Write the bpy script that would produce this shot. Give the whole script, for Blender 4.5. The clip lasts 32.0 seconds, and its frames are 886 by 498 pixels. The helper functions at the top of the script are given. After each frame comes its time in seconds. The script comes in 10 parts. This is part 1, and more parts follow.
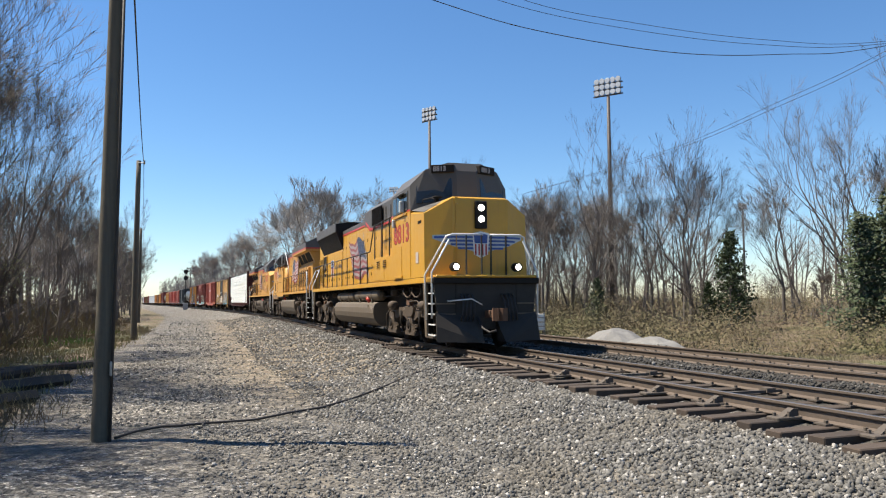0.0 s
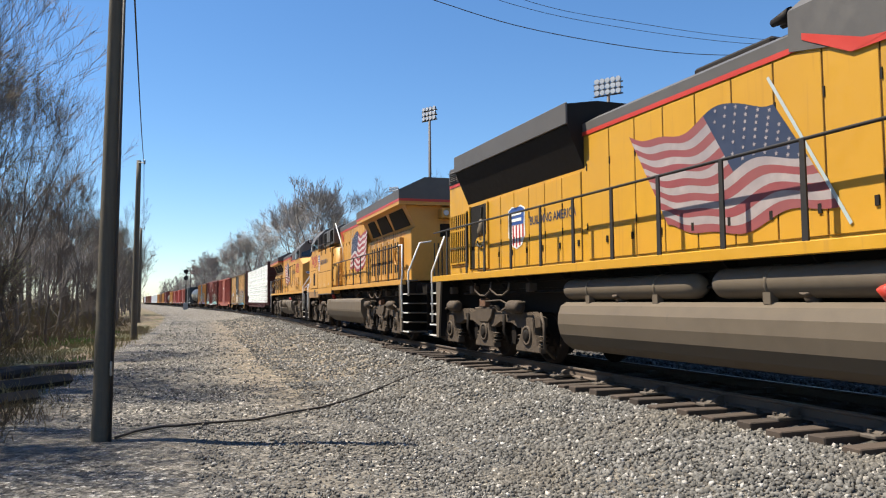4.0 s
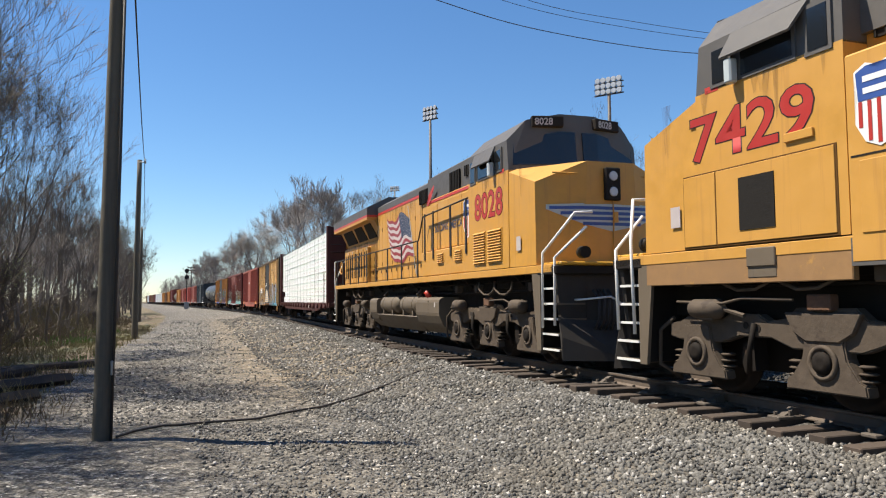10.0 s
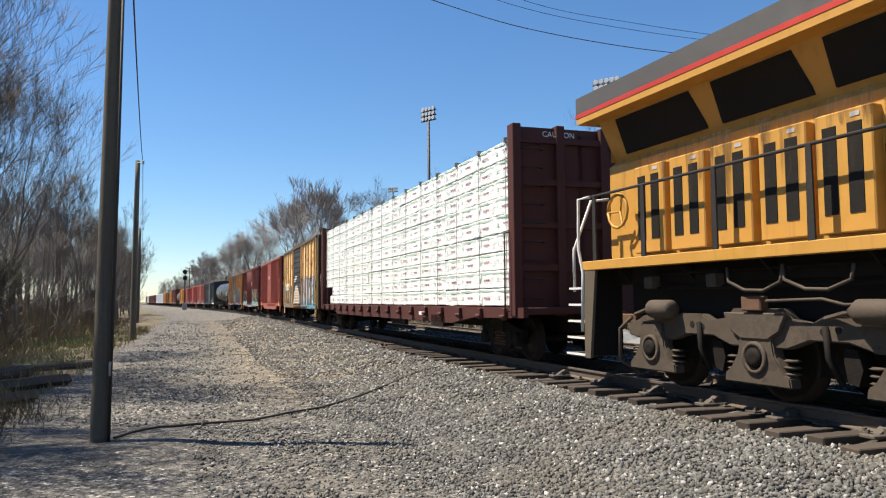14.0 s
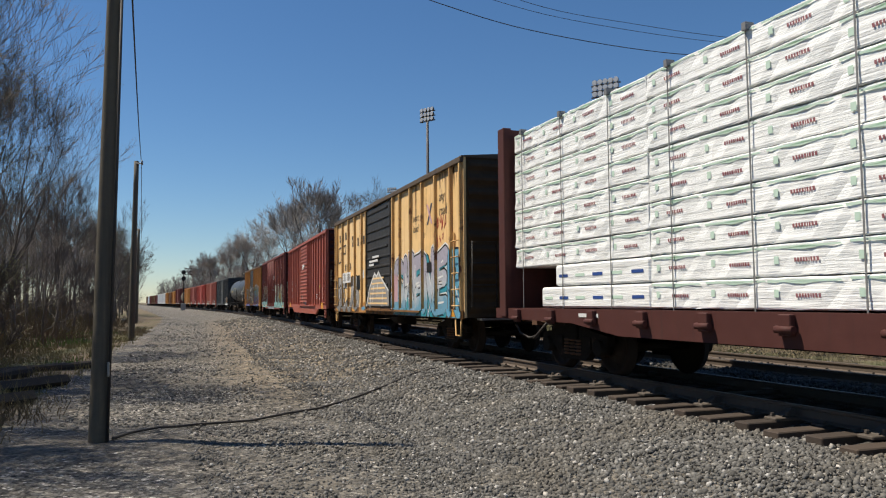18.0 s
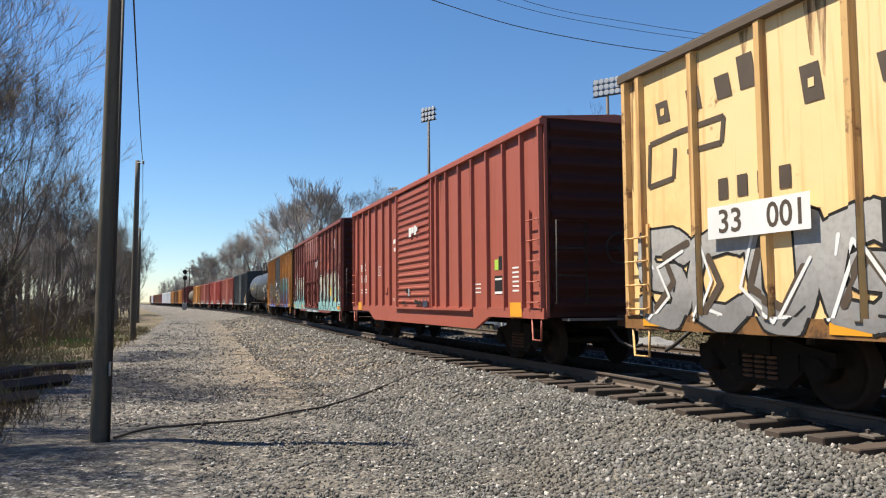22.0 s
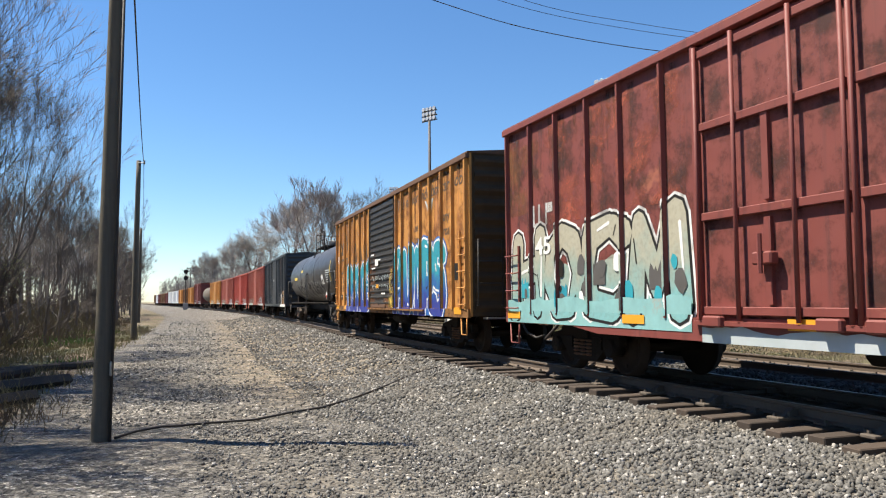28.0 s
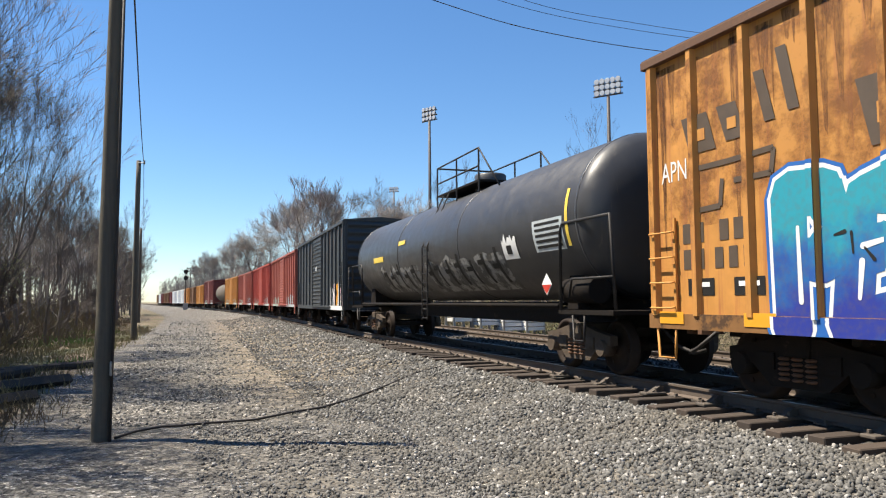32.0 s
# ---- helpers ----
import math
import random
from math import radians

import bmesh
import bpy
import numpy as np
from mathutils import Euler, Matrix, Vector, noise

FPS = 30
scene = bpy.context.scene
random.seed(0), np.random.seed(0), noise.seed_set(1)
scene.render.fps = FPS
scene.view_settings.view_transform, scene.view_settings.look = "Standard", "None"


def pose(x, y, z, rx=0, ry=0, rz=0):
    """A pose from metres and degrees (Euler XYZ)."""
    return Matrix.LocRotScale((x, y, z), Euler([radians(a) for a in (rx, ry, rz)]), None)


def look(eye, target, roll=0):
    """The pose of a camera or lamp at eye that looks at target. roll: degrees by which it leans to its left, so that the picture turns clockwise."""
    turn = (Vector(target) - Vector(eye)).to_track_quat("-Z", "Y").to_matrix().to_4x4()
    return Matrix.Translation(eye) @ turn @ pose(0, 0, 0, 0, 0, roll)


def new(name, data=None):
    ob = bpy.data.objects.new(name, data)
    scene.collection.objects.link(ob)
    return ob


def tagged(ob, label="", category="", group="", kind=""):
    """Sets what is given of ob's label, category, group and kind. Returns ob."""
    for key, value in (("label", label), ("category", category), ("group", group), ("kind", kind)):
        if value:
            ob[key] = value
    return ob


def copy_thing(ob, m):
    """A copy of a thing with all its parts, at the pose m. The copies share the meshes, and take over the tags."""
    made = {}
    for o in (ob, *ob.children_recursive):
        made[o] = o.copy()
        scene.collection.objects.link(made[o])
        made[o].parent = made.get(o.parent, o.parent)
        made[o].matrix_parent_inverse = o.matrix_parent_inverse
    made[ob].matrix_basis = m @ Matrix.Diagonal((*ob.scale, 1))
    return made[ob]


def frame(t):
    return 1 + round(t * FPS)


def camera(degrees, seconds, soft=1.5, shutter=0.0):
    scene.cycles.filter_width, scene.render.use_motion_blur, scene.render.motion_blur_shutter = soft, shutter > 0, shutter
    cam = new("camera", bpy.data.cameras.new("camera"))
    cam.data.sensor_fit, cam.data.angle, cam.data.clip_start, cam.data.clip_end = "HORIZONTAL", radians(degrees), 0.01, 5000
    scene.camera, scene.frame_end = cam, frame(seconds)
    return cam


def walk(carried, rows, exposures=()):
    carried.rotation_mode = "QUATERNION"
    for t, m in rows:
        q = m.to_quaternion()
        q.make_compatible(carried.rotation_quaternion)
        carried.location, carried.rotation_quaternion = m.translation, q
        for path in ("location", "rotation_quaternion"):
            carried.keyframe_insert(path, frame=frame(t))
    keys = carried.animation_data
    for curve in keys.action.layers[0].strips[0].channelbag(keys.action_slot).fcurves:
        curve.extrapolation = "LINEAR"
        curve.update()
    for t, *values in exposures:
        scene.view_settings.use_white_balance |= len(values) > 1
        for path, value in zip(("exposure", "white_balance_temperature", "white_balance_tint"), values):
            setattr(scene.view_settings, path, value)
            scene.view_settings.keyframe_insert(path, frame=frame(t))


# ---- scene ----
# The camera stands by the line on a tripod; the small turns are the head settling.
FOV = 60.54
EYE = (0.0, 0.0, 1.283)
YAW, PITCH, ROLL = 0.3083, 0.0668, -0.46


def head(dx, dy):
    """The camera's pose, turned by dx to the left and dy down in thousandths of a radian."""
    yaw, pitch = YAW - dx / 1000, PITCH - dy / 1000
    way = Vector((math.sin(yaw) * math.cos(pitch), math.cos(yaw) * math.cos(pitch), math.sin(pitch)))
    return look(EYE, Vector(EYE) + way * 10, ROLL)


cam = camera(FOV, 32.0, soft=1.15)
walk(cam, [(0, head(0, 0)), (3.4, head(0, 0)), (5.5, head(1.1, 1.1)), (12.6, head(1.1, 1.1)), (13.4, head(-1.1, 0)), (14.5, head(-1.1, 0)),
           (16.5, head(-2.6, -0.7)), (18.5, head(-2.6, -0.7)), (19.1, head(-1.2, -0.2)), (22.8, head(-1.0, 0)), (24.6, head(0, 0)), (32, head(0, 0))],
     exposures=((0, 0.98), (6, 1.02), (9, 0.92), (14.5, 0.88), (16.5, 0.28), (17.9, 0.26), (19, 0.50), (20, 0.75), (21, 0.80), (24, 1.0), (28, 1.06), (32, 1.04)))

# ---- sun and sky ----
SUN_TO = Vector((-1.0, 0.5, 1.9)).normalized()
sun_data = bpy.data.lights.new("sun", "SUN")
sun_data.energy, sun_data.angle, sun_data.color = 5.0, radians(0.53), (1.0, 0.91, 0.77)
sun = new("sun", sun_data)
sun.matrix_world = look((0, 0, 60), Vector((0, 0, 60)) - SUN_TO * 10)
world = bpy.data.worlds.new("sky")
scene.world = world
world.use_nodes = True
sky = world.node_tree.nodes.new("ShaderNodeTexSky")
sky.sky_type, sky.sun_disc = "NISHITA", False
sky.sun_elevation = math.asin(SUN_TO.z)
sky.sun_rotation = math.atan2(SUN_TO.x, SUN_TO.y)
sky.altitude, sky.air_density, sky.dust_density, sky.ozone_density = 0, 1.0, 0.0, 6.0
tone = world.node_tree.nodes.new("ShaderNodeHueSaturation")
tone.inputs["Saturation"].default_value = 1.12
world.node_tree.links.new(sky.outputs[0], tone.inputs["Color"])
world.node_tree.links.new(tone.outputs[0], world.node_tree.nodes["Background"].inputs[0])
world.node_tree.nodes["Background"].inputs[1].default_value = 0.080

# ---- the line: lateral place of the train's track against distance along it ----
KNOT_S = (-12, 6, 24, 45, 70, 105, 150, 220, 320, 450)
KNOT_X = (8.62, 7.70, 7.15, 7.15, 7.00, 5.73, 2.22, -3.85, -13.09, -26.42)


def spline_moments():
    h = np.diff(KNOT_S).astype(float)
    k = len(KNOT_S)
    a, r = np.eye(k), np.zeros(k)
    for i in range(1, k - 1):
        a[i, i - 1], a[i, i], a[i, i + 1] = h[i - 1], 2 * (h[i - 1] + h[i]), h[i]
        r[i] = 6 * ((KNOT_X[i + 1] - KNOT_X[i]) / h[i] - (KNOT_X[i] - KNOT_X[i - 1]) / h[i - 1])
    return np.linalg.solve(a, r)


MOMENTS = spline_moments()


def track_x(s):
    """x of the train's track centre at y = s."""
    if s < KNOT_S[0]:
        h = KNOT_S[1] - KNOT_S[0]
        return KNOT_X[0] + ((KNOT_X[1] - KNOT_X[0]) / h - h * MOMENTS[1] / 6) * (s - KNOT_S[0])
    if s > KNOT_S[-1]:
        h = KNOT_S[-1] - KNOT_S[-2]
        return KNOT_X[-1] + ((KNOT_X[-1] - KNOT_X[-2]) / h + h * MOMENTS[-2] / 6) * (s - KNOT_S[-1])
    i = min(max(int(np.searchsorted(KNOT_S, s)) - 1, 0), len(KNOT_S) - 2)
    h, a, b = KNOT_S[i + 1] - KNOT_S[i], KNOT_S[i + 1] - s, s - KNOT_S[i]
    return (MOMENTS[i] * a ** 3 + MOMENTS[i + 1] * b ** 3) / (6 * h) + (KNOT_X[i] / h - MOMENTS[i] * h / 6) * a + (KNOT_X[i + 1] / h - MOMENTS[i + 1] * h / 6) * b


def travelled(t):
    """Metres that the train has come by t seconds."""
    u = t - 16
    return 5.528 * t + 0.007994 * (u * u - 256) + 0.0000864 * (u ** 3 + 4096)


def smooth(a, b, v):
    v = min(max((v - a) / (b - a), 0.0), 1.0)
    return v * v * (3 - 2 * v)


def ground_z(x, y):
    """Height of the ground: road, ballast shoulder, the two tracks, the verge beyond, the wood's edge."""
    u = x - track_x(y)
    z = -0.62 + 0.36 * smooth(-4.8, -1.9, u) + 0.06 * smooth(-1.2, -0.9, u)
    if u > 1.9:
        z = -0.20 - 0.1 * smooth(1.7, 2.1, u) * (1 - smooth(2.1, 2.5, u))
        z -= 0.5 * smooth(6.0, 8.6, u)
    z += 0.12 * noise.noise((x * 0.25, y * 0.25, 3)) * smooth(-4.2, -6.5, u) + 0.05 * noise.noise((x * 0.9, y * 0.9, 1)) * (1 - smooth(1.9, 1.5, abs(u)) * 1) * (1 if abs(u - 2) > 4 else 0.3)
    z += 0.3 * smooth(-13, -18, u) + 3.2 * smooth(-20, -58, u) + 0.8 * smooth(14, 30, u)
    return z
# ---- materials ----
def nodes_of(name):
    m = bpy.data.materials.new(name)
    m.use_nodes = True
    return m, m.node_tree.nodes, m.node_tree.links, m.node_tree.nodes["Principled BSDF"]


def noise_tex(n, l, scale, detail=4, rough=0.6, stretch=None, coord="Object"):
    tc = n.new("ShaderNodeTexCoord")
    src = tc.outputs[coord]
    if stretch:
        mp = n.new("ShaderNodeMapping")
        mp.inputs["Scale"].default_value = stretch
        l.new(src, mp.inputs[0])
        src = mp.outputs[0]
    tx = n.new("ShaderNodeTexNoise")
    tx.inputs["Scale"].default_value, tx.inputs["Detail"].default_value, tx.inputs["Roughness"].default_value = scale, detail, rough
    l.new(src, tx.inputs["Vector"])
    return tx.outputs["Fac"]


def ramp(n, l, fac, stops):
    r = n.new("ShaderNodeValToRGB")
    e = r.color_ramp.elements
    while len(e) < len(stops):
        e.new(0.5)
    for el, (p, c) in zip(e, stops):
        el.position = p
        el.color = (*c, 1) if len(c) == 3 else c
    l.new(fac, r.inputs[0])
    return r.outputs[0]


def blend(n, l, fac, a, b, how="MIX"):
    x = n.new("ShaderNodeMix")
    x.data_type, x.blend_type = "RGBA", how
    for sock, v in ((x.inputs[0], fac), (x.inputs[6], a), (x.inputs[7], b)):
        if isinstance(v, (int, float)):
            sock.default_value = v
        elif isinstance(v, tuple):
            sock.default_value = (*v[:3], 1)
        else:
            l.new(v, sock)
    return x.outputs[2]


def mul(c, k):
    return tuple(min(1, v * k) for v in c)


def surface(name, base, rough=0.6, metal=0.0, grain=8.0, depth=0.25, wear=None, wear_at=0.62, wear_scale=1.2, streak=None, streak_at=0.6,
            bump=0.15, bump_scale=40.0, spec=0.5, random_tint=0.0, fade=None):
    """A worn surface: two scales of tone, optional patches of wear, vertical streaks of dirt and fine relief."""
    m, n, l, p = nodes_of(name)
    fine = noise_tex(n, l, grain, 6)
    broad = noise_tex(n, l, grain * 0.09, 3)
    c = ramp(n, l, fine, ((0.25, mul(base, 1 - depth)), (0.75, mul(base, 1 + depth * 0.6))))
    c = blend(n, l, ramp(n, l, broad, ((0.35, (0, 0, 0)), (0.7, (1, 1, 1)))), c, fade or mul(base, 0.86))
    if streak:
        s = noise_tex(n, l, 1.0, 5, 0.65, stretch=(9, 9, 0.35))
        c = blend(n, l, ramp(n, l, s, ((streak_at, (0, 0, 0)), (min(1, streak_at + 0.14), (0.85, 0.85, 0.85)))), c, streak)
    if wear:
        w = noise_tex(n, l, wear_scale, 8, 0.7)
        c = blend(n, l, ramp(n, l, w, ((wear_at, (0, 0, 0)), (min(1, wear_at + 0.06), (1, 1, 1)))), c, wear)
    if random_tint:
        oi = n.new("ShaderNodeObjectInfo")
        c = blend(n, l, 1.0, c, ramp(n, l, oi.outputs["Random"], ((0, (1 - random_tint,) * 3), (1, (1, 1, 1)))), "MULTIPLY")
    l.new(c, p.inputs["Base Color"])
    l.new(ramp(n, l, fine, ((0.2, (max(0, rough - 0.12),) * 3), (0.8, (min(1, rough + 0.12),) * 3))), p.inputs["Roughness"])
    p.inputs["Metallic"].default_value = metal
    p.inputs["Specular IOR Level"].default_value = spec
    if bump:
        b = n.new("ShaderNodeBump")
        b.inputs["Strength"].default_value, b.inputs["Distance"].default_value = bump, 0.01
        l.new(noise_tex(n, l, bump_scale, 5), b.inputs["Height"])
        l.new(b.outputs[0], p.inputs["Normal"])
    return m


def glow(name, colour, strength):
    m, n, l, p = nodes_of(name)
    p.inputs["Emission Color"].default_value, p.inputs["Emission Strength"].default_value = (*colour, 1), strength
    p.inputs["Base Color"].default_value = (*colour, 1)
    return m


def glassy(name, tint):
    m, n, l, p = nodes_of(name)
    p.inputs["Base Color"].default_value = (*tint, 1)
    p.inputs["Roughness"].default_value, p.inputs["Specular IOR Level"].default_value = 0.06, 0.7
    l.new(ramp(n, l, noise_tex(n, l, 3, 3), ((0.3, (0.04,) * 3), (0.8, (0.16,) * 3))), p.inputs["Roughness"])
    return m


YELLOW = surface("locomotive yellow", (0.52, 0.265, 0.044), 0.5, grain=5, depth=0.14, streak=(0.40, 0.20, 0.048), streak_at=0.57, fade=(0.52, 0.272, 0.062), wear=(0.36, 0.19, 0.06), wear_at=0.67, wear_scale=1.1, bump=0.05, bump_scale=6)
YELLOW_CLEAN = surface("fresh locomotive yellow", (0.555, 0.295, 0.024), 0.40, grain=5, depth=0.09, bump=0.04, bump_scale=6, streak=(0.42, 0.22, 0.035), streak_at=0.58, fade=(0.50, 0.262, 0.03))
LOCO_GREY = surface("harbour grey paint", (0.105, 0.099, 0.094), 0.55, grain=6, depth=0.16, bump=0.05, spec=0.3, streak=(0.08, 0.075, 0.07), streak_at=0.66)
LOCO_DARK = surface("sooty dark grey", (0.022, 0.0185, 0.016), 0.7, grain=8, depth=0.3, bump=0.1, spec=0.15)
RED = surface("signal red stripe", (0.50, 0.045, 0.028), 0.45, grain=6, depth=0.08, bump=0.03)
RED_DEEP = surface("number red", (0.40, 0.030, 0.022), 0.45, grain=6, depth=0.06, bump=0.0)
WHITE = surface("white paint", (0.78, 0.78, 0.76), 0.5, grain=9, depth=0.06, bump=0.04)
RAILING = surface("pale handrail", (0.72, 0.72, 0.70), 0.4, grain=20, depth=0.1, bump=0.03)
RAIL_DARK = surface("dark handrail", (0.035, 0.032, 0.03), 0.55, spec=0.25, grain=20, depth=0.2, bump=0.03)
BLUE = surface("emblem blue", (0.035, 0.085, 0.30), 0.45, grain=8, depth=0.08, bump=0.03)
NAVY = surface("flag blue", (0.032, 0.045, 0.085), 0.5, grain=8, depth=0.1, bump=0.03)
FLAG_RED = surface("flag red", (0.27, 0.034, 0.042), 0.5, grain=8, depth=0.12, bump=0.03)
FLAG_WHITE = surface("flag white", (0.50, 0.46, 0.43), 0.5, grain=8, depth=0.12, bump=0.03, fade=(0.42, 0.36, 0.36))
RADIATOR = surface("dark grille", (0.018, 0.016, 0.014), 0.75, grain=15, depth=0.4, bump=0.2, spec=0.15)
TANK_GREY = surface("dusty fuel tank grey", (0.115, 0.092, 0.067), 0.65, spec=0.3, grain=5, depth=0.16, bump=0.1, fade=(0.132, 0.104, 0.073), streak=(0.08, 0.066, 0.052), streak_at=0.66)
TRUCK_GREY = surface("dusty truck casting", (0.092, 0.071, 0.053), 0.75, spec=0.2, grain=9, depth=0.35, bump=0.35, bump_scale=25, wear=(0.06, 0.045, 0.035), wear_at=0.56, wear_scale=3)
TRUCK_BLACK = surface("greasy black casting", (0.018, 0.0145, 0.012), 0.75, spec=0.12, grain=9, depth=0.4, bump=0.35, bump_scale=25, wear=(0.05, 0.033, 0.022), wear_at=0.6, wear_scale=3)
RUSTY = surface("rusted steel", (0.13, 0.065, 0.035), 0.85, grain=14, depth=0.4, bump=0.3)
WHEEL = surface("wheel steel", (0.032, 0.023, 0.018), 0.7, metal=0.0, spec=0.15, grain=12, depth=0.3, bump=0.1)
BRIGHT = surface("polished tread", (0.24, 0.225, 0.21), 0.42, metal=0.8, grain=20, depth=0.1, bump=0.05)
GLASS = glassy("dark window glass", (0.012, 0.014, 0.016))
LAMP_ON = glow("lit headlamp", (1.0, 0.90, 0.78), 5.0)
LENS = surface("lamp lens", (0.55, 0.56, 0.58), 0.15, grain=9, depth=0.2, bump=0)
BLACK = surface("flat black paint", (0.020, 0.019, 0.018), 0.65, spec=0.25, grain=9, depth=0.25, bump=0.1)
TAN = surface("faded boxcar yellow", (0.86, 0.56, 0.235), 0.65, grain=4, depth=0.18, streak=(0.70, 0.42, 0.16), streak_at=0.55, fade=(0.86, 0.61, 0.31), bump=0.08, bump_scale=10, wear=(0.27, 0.125, 0.05), wear_at=0.64, wear_scale=1.4)
ORANGE = surface("weathered boxcar orange", (0.53, 0.24, 0.05), 0.7, grain=4, depth=0.25, streak=(0.36, 0.135, 0.04), streak_at=0.53, bump=0.1, bump_scale=10, wear=(0.24, 0.085, 0.034), wear_at=0.66, wear_scale=1.6)
OXIDE = surface("oxide red boxcar paint", (0.345, 0.086, 0.055), 0.62, grain=4, depth=0.10, streak=(0.27, 0.068, 0.045), streak_at=0.56, fade=(0.33, 0.09, 0.06), wear=(0.28, 0.074, 0.05), wear_at=0.66, wear_scale=1.0, bump=0.08, bump_scale=10)
MAROON = surface("patched maroon boxcar paint", (0.20, 0.047, 0.037), 0.65, grain=4, depth=0.2, streak=(0.12, 0.033, 0.028), streak_at=0.55, bump=0.1, bump_scale=10, wear=(0.30, 0.10, 0.06), wear_at=0.62, wear_scale=0.8)
BRIGHT_RED = surface("brighter red boxcar paint", (0.42, 0.07, 0.045), 0.6, grain=4, depth=0.12, streak=(0.26, 0.05, 0.035), streak_at=0.62, bump=0.08, bump_scale=10)
DOOR_BLACK = surface("dusty black door paint", (0.042, 0.040, 0.038), 0.6, spec=0.3, grain=4, depth=0.25, bump=0.1, bump_scale=10, streak=(0.085, 0.075, 0.062), streak_at=0.6, wear=(0.10, 0.06, 0.035), wear_at=0.68, wear_scale=1.4)
CAR_BLACK = surface("black boxcar paint", (0.04, 0.045, 0.048), 0.55, grain=4, depth=0.2, streak=(0.075, 0.07, 0.065), streak_at=0.6, bump=0.08, bump_scale=10)
TANK_BLACK = surface("dull black tank paint", (0.05, 0.05, 0.052), 0.42, grain=3, depth=0.2, streak=(0.10, 0.085, 0.07), streak_at=0.62, bump=0.05, bump_scale=8)
DARK_ROOF = surface("dark rusted roof", (0.10, 0.07, 0.045), 0.75, grain=7, depth=0.3, bump=0.2)
BULKHEAD = surface("brown bulkhead paint", (0.085, 0.030, 0.025), 0.65, spec=0.25, grain=6, depth=0.2, streak=(0.06, 0.028, 0.024), streak_at=0.6, bump=0.1)
def wrap_material():
    """White plastic sheet drawn into long level creases, their shade greyed into the colour."""
    m, n, l, p = nodes_of("white lumber wrap")
    crease = noise_tex(n, l, 1.0, 5, 0.62, stretch=(0.7, 0.7, 10))
    l.new(ramp(n, l, crease, ((0.33, (0.52, 0.53, 0.52)), (0.41, (0.90, 0.91, 0.89)))), p.inputs["Base Color"])
    p.inputs["Roughness"].default_value = 0.38
    b = n.new("ShaderNodeBump")
    b.inputs["Strength"].default_value, b.inputs["Distance"].default_value = 0.55, 0.05
    l.new(crease, b.inputs["Height"])
    b2 = n.new("ShaderNodeBump")
    b2.inputs["Strength"].default_value, b2.inputs["Distance"].default_value = 0.35, 0.01
    l.new(noise_tex(n, l, 9, 5), b2.inputs["Height"])
    l.new(b.outputs[0], b2.inputs["Normal"])
    l.new(b2.outputs[0], p.inputs["Normal"])
    return m


WRAP = wrap_material()
WRAP_GREEN = surface("pale green print", (0.60, 0.77, 0.64), 0.45, grain=4, depth=0.1, bump=0.2, bump_scale=6)
WRAP_INK = surface("maroon print", (0.30, 0.12, 0.13), 0.5, grain=6, depth=0.1, bump=0)
PAINT_TEAL = surface("teal spray paint", (0.03, 0.27, 0.36), 0.5, grain=3, depth=0.25, bump=0.03, fade=(0.04, 0.36, 0.42))
PAINT_BLUE = surface("blue spray paint", (0.025, 0.13, 0.42), 0.5, grain=3, depth=0.2, bump=0.03)
PAINT_SILVER = surface("silver spray paint", (0.47, 0.50, 0.52), 0.4, grain=3, depth=0.2, bump=0.03, fade=(0.36, 0.44, 0.44))
PAINT_GREEN = surface("grey-green spray paint", (0.36, 0.42, 0.34), 0.5, grain=2, depth=0.3, bump=0.03, fade=(0.25, 0.36, 0.36))
PAINT_AQUA = surface("aqua spray paint", (0.21, 0.42, 0.42), 0.5, grain=4, depth=0.3, bump=0.03, fade=(0.28, 0.50, 0.49), wear=(0.30, 0.36, 0.33), wear_at=0.58, wear_scale=1.8)
PAINT_SKY = surface("sky-blue spray paint", (0.13, 0.38, 0.55), 0.5, grain=2, depth=0.25, bump=0.03)
PAINT_YELLOW = surface("yellow spray paint", (0.75, 0.55, 0.08), 0.5, grain=3, depth=0.15, bump=0.03)
PAINT_LIME = surface("bright lime sticker", (0.40, 0.62, 0.08), 0.5, grain=8, depth=0.08, bump=0.0)
PAINT_ORANGE = surface("reflective orange patch", (0.80, 0.36, 0.03), 0.4, grain=8, depth=0.08, bump=0.02)
PAINT_PINK = surface("pink spray paint", (0.62, 0.38, 0.42), 0.5, grain=3, depth=0.15, bump=0.03)
INK_BROWN = surface("faded dark lettering", (0.085, 0.06, 0.04), 0.65, grain=6, depth=0.3, bump=0)
WOOD_POLE = surface("weathered creosote pole", (0.115, 0.098, 0.072), 0.85, grain=9, depth=0.3, bump=0.5, bump_scale=20, streak=(0.075, 0.066, 0.05), streak_at=0.5)
TIE_WOOD = surface("grey-brown sleeper wood", (0.080, 0.058, 0.043), 0.9, grain=9, depth=0.4, bump=0.6, bump_scale=18, random_tint=0.5)
RAIL_STEEL = surface("brown rail side", (0.125, 0.096, 0.075), 0.75, metal=0.2, grain=12, depth=0.3, bump=0.2)
LOG_WOOD = surface("rotting dark log", (0.05, 0.043, 0.036), 0.9, grain=8, depth=0.4, bump=0.6, bump_scale=14)
CABLE = surface("black cable sheath", (0.035, 0.03, 0.027), 0.7, grain=15, depth=0.3, bump=0.1)
GALV = surface("galvanised steel", (0.30, 0.31, 0.32), 0.45, metal=0.7, grain=12, depth=0.2, bump=0.05)
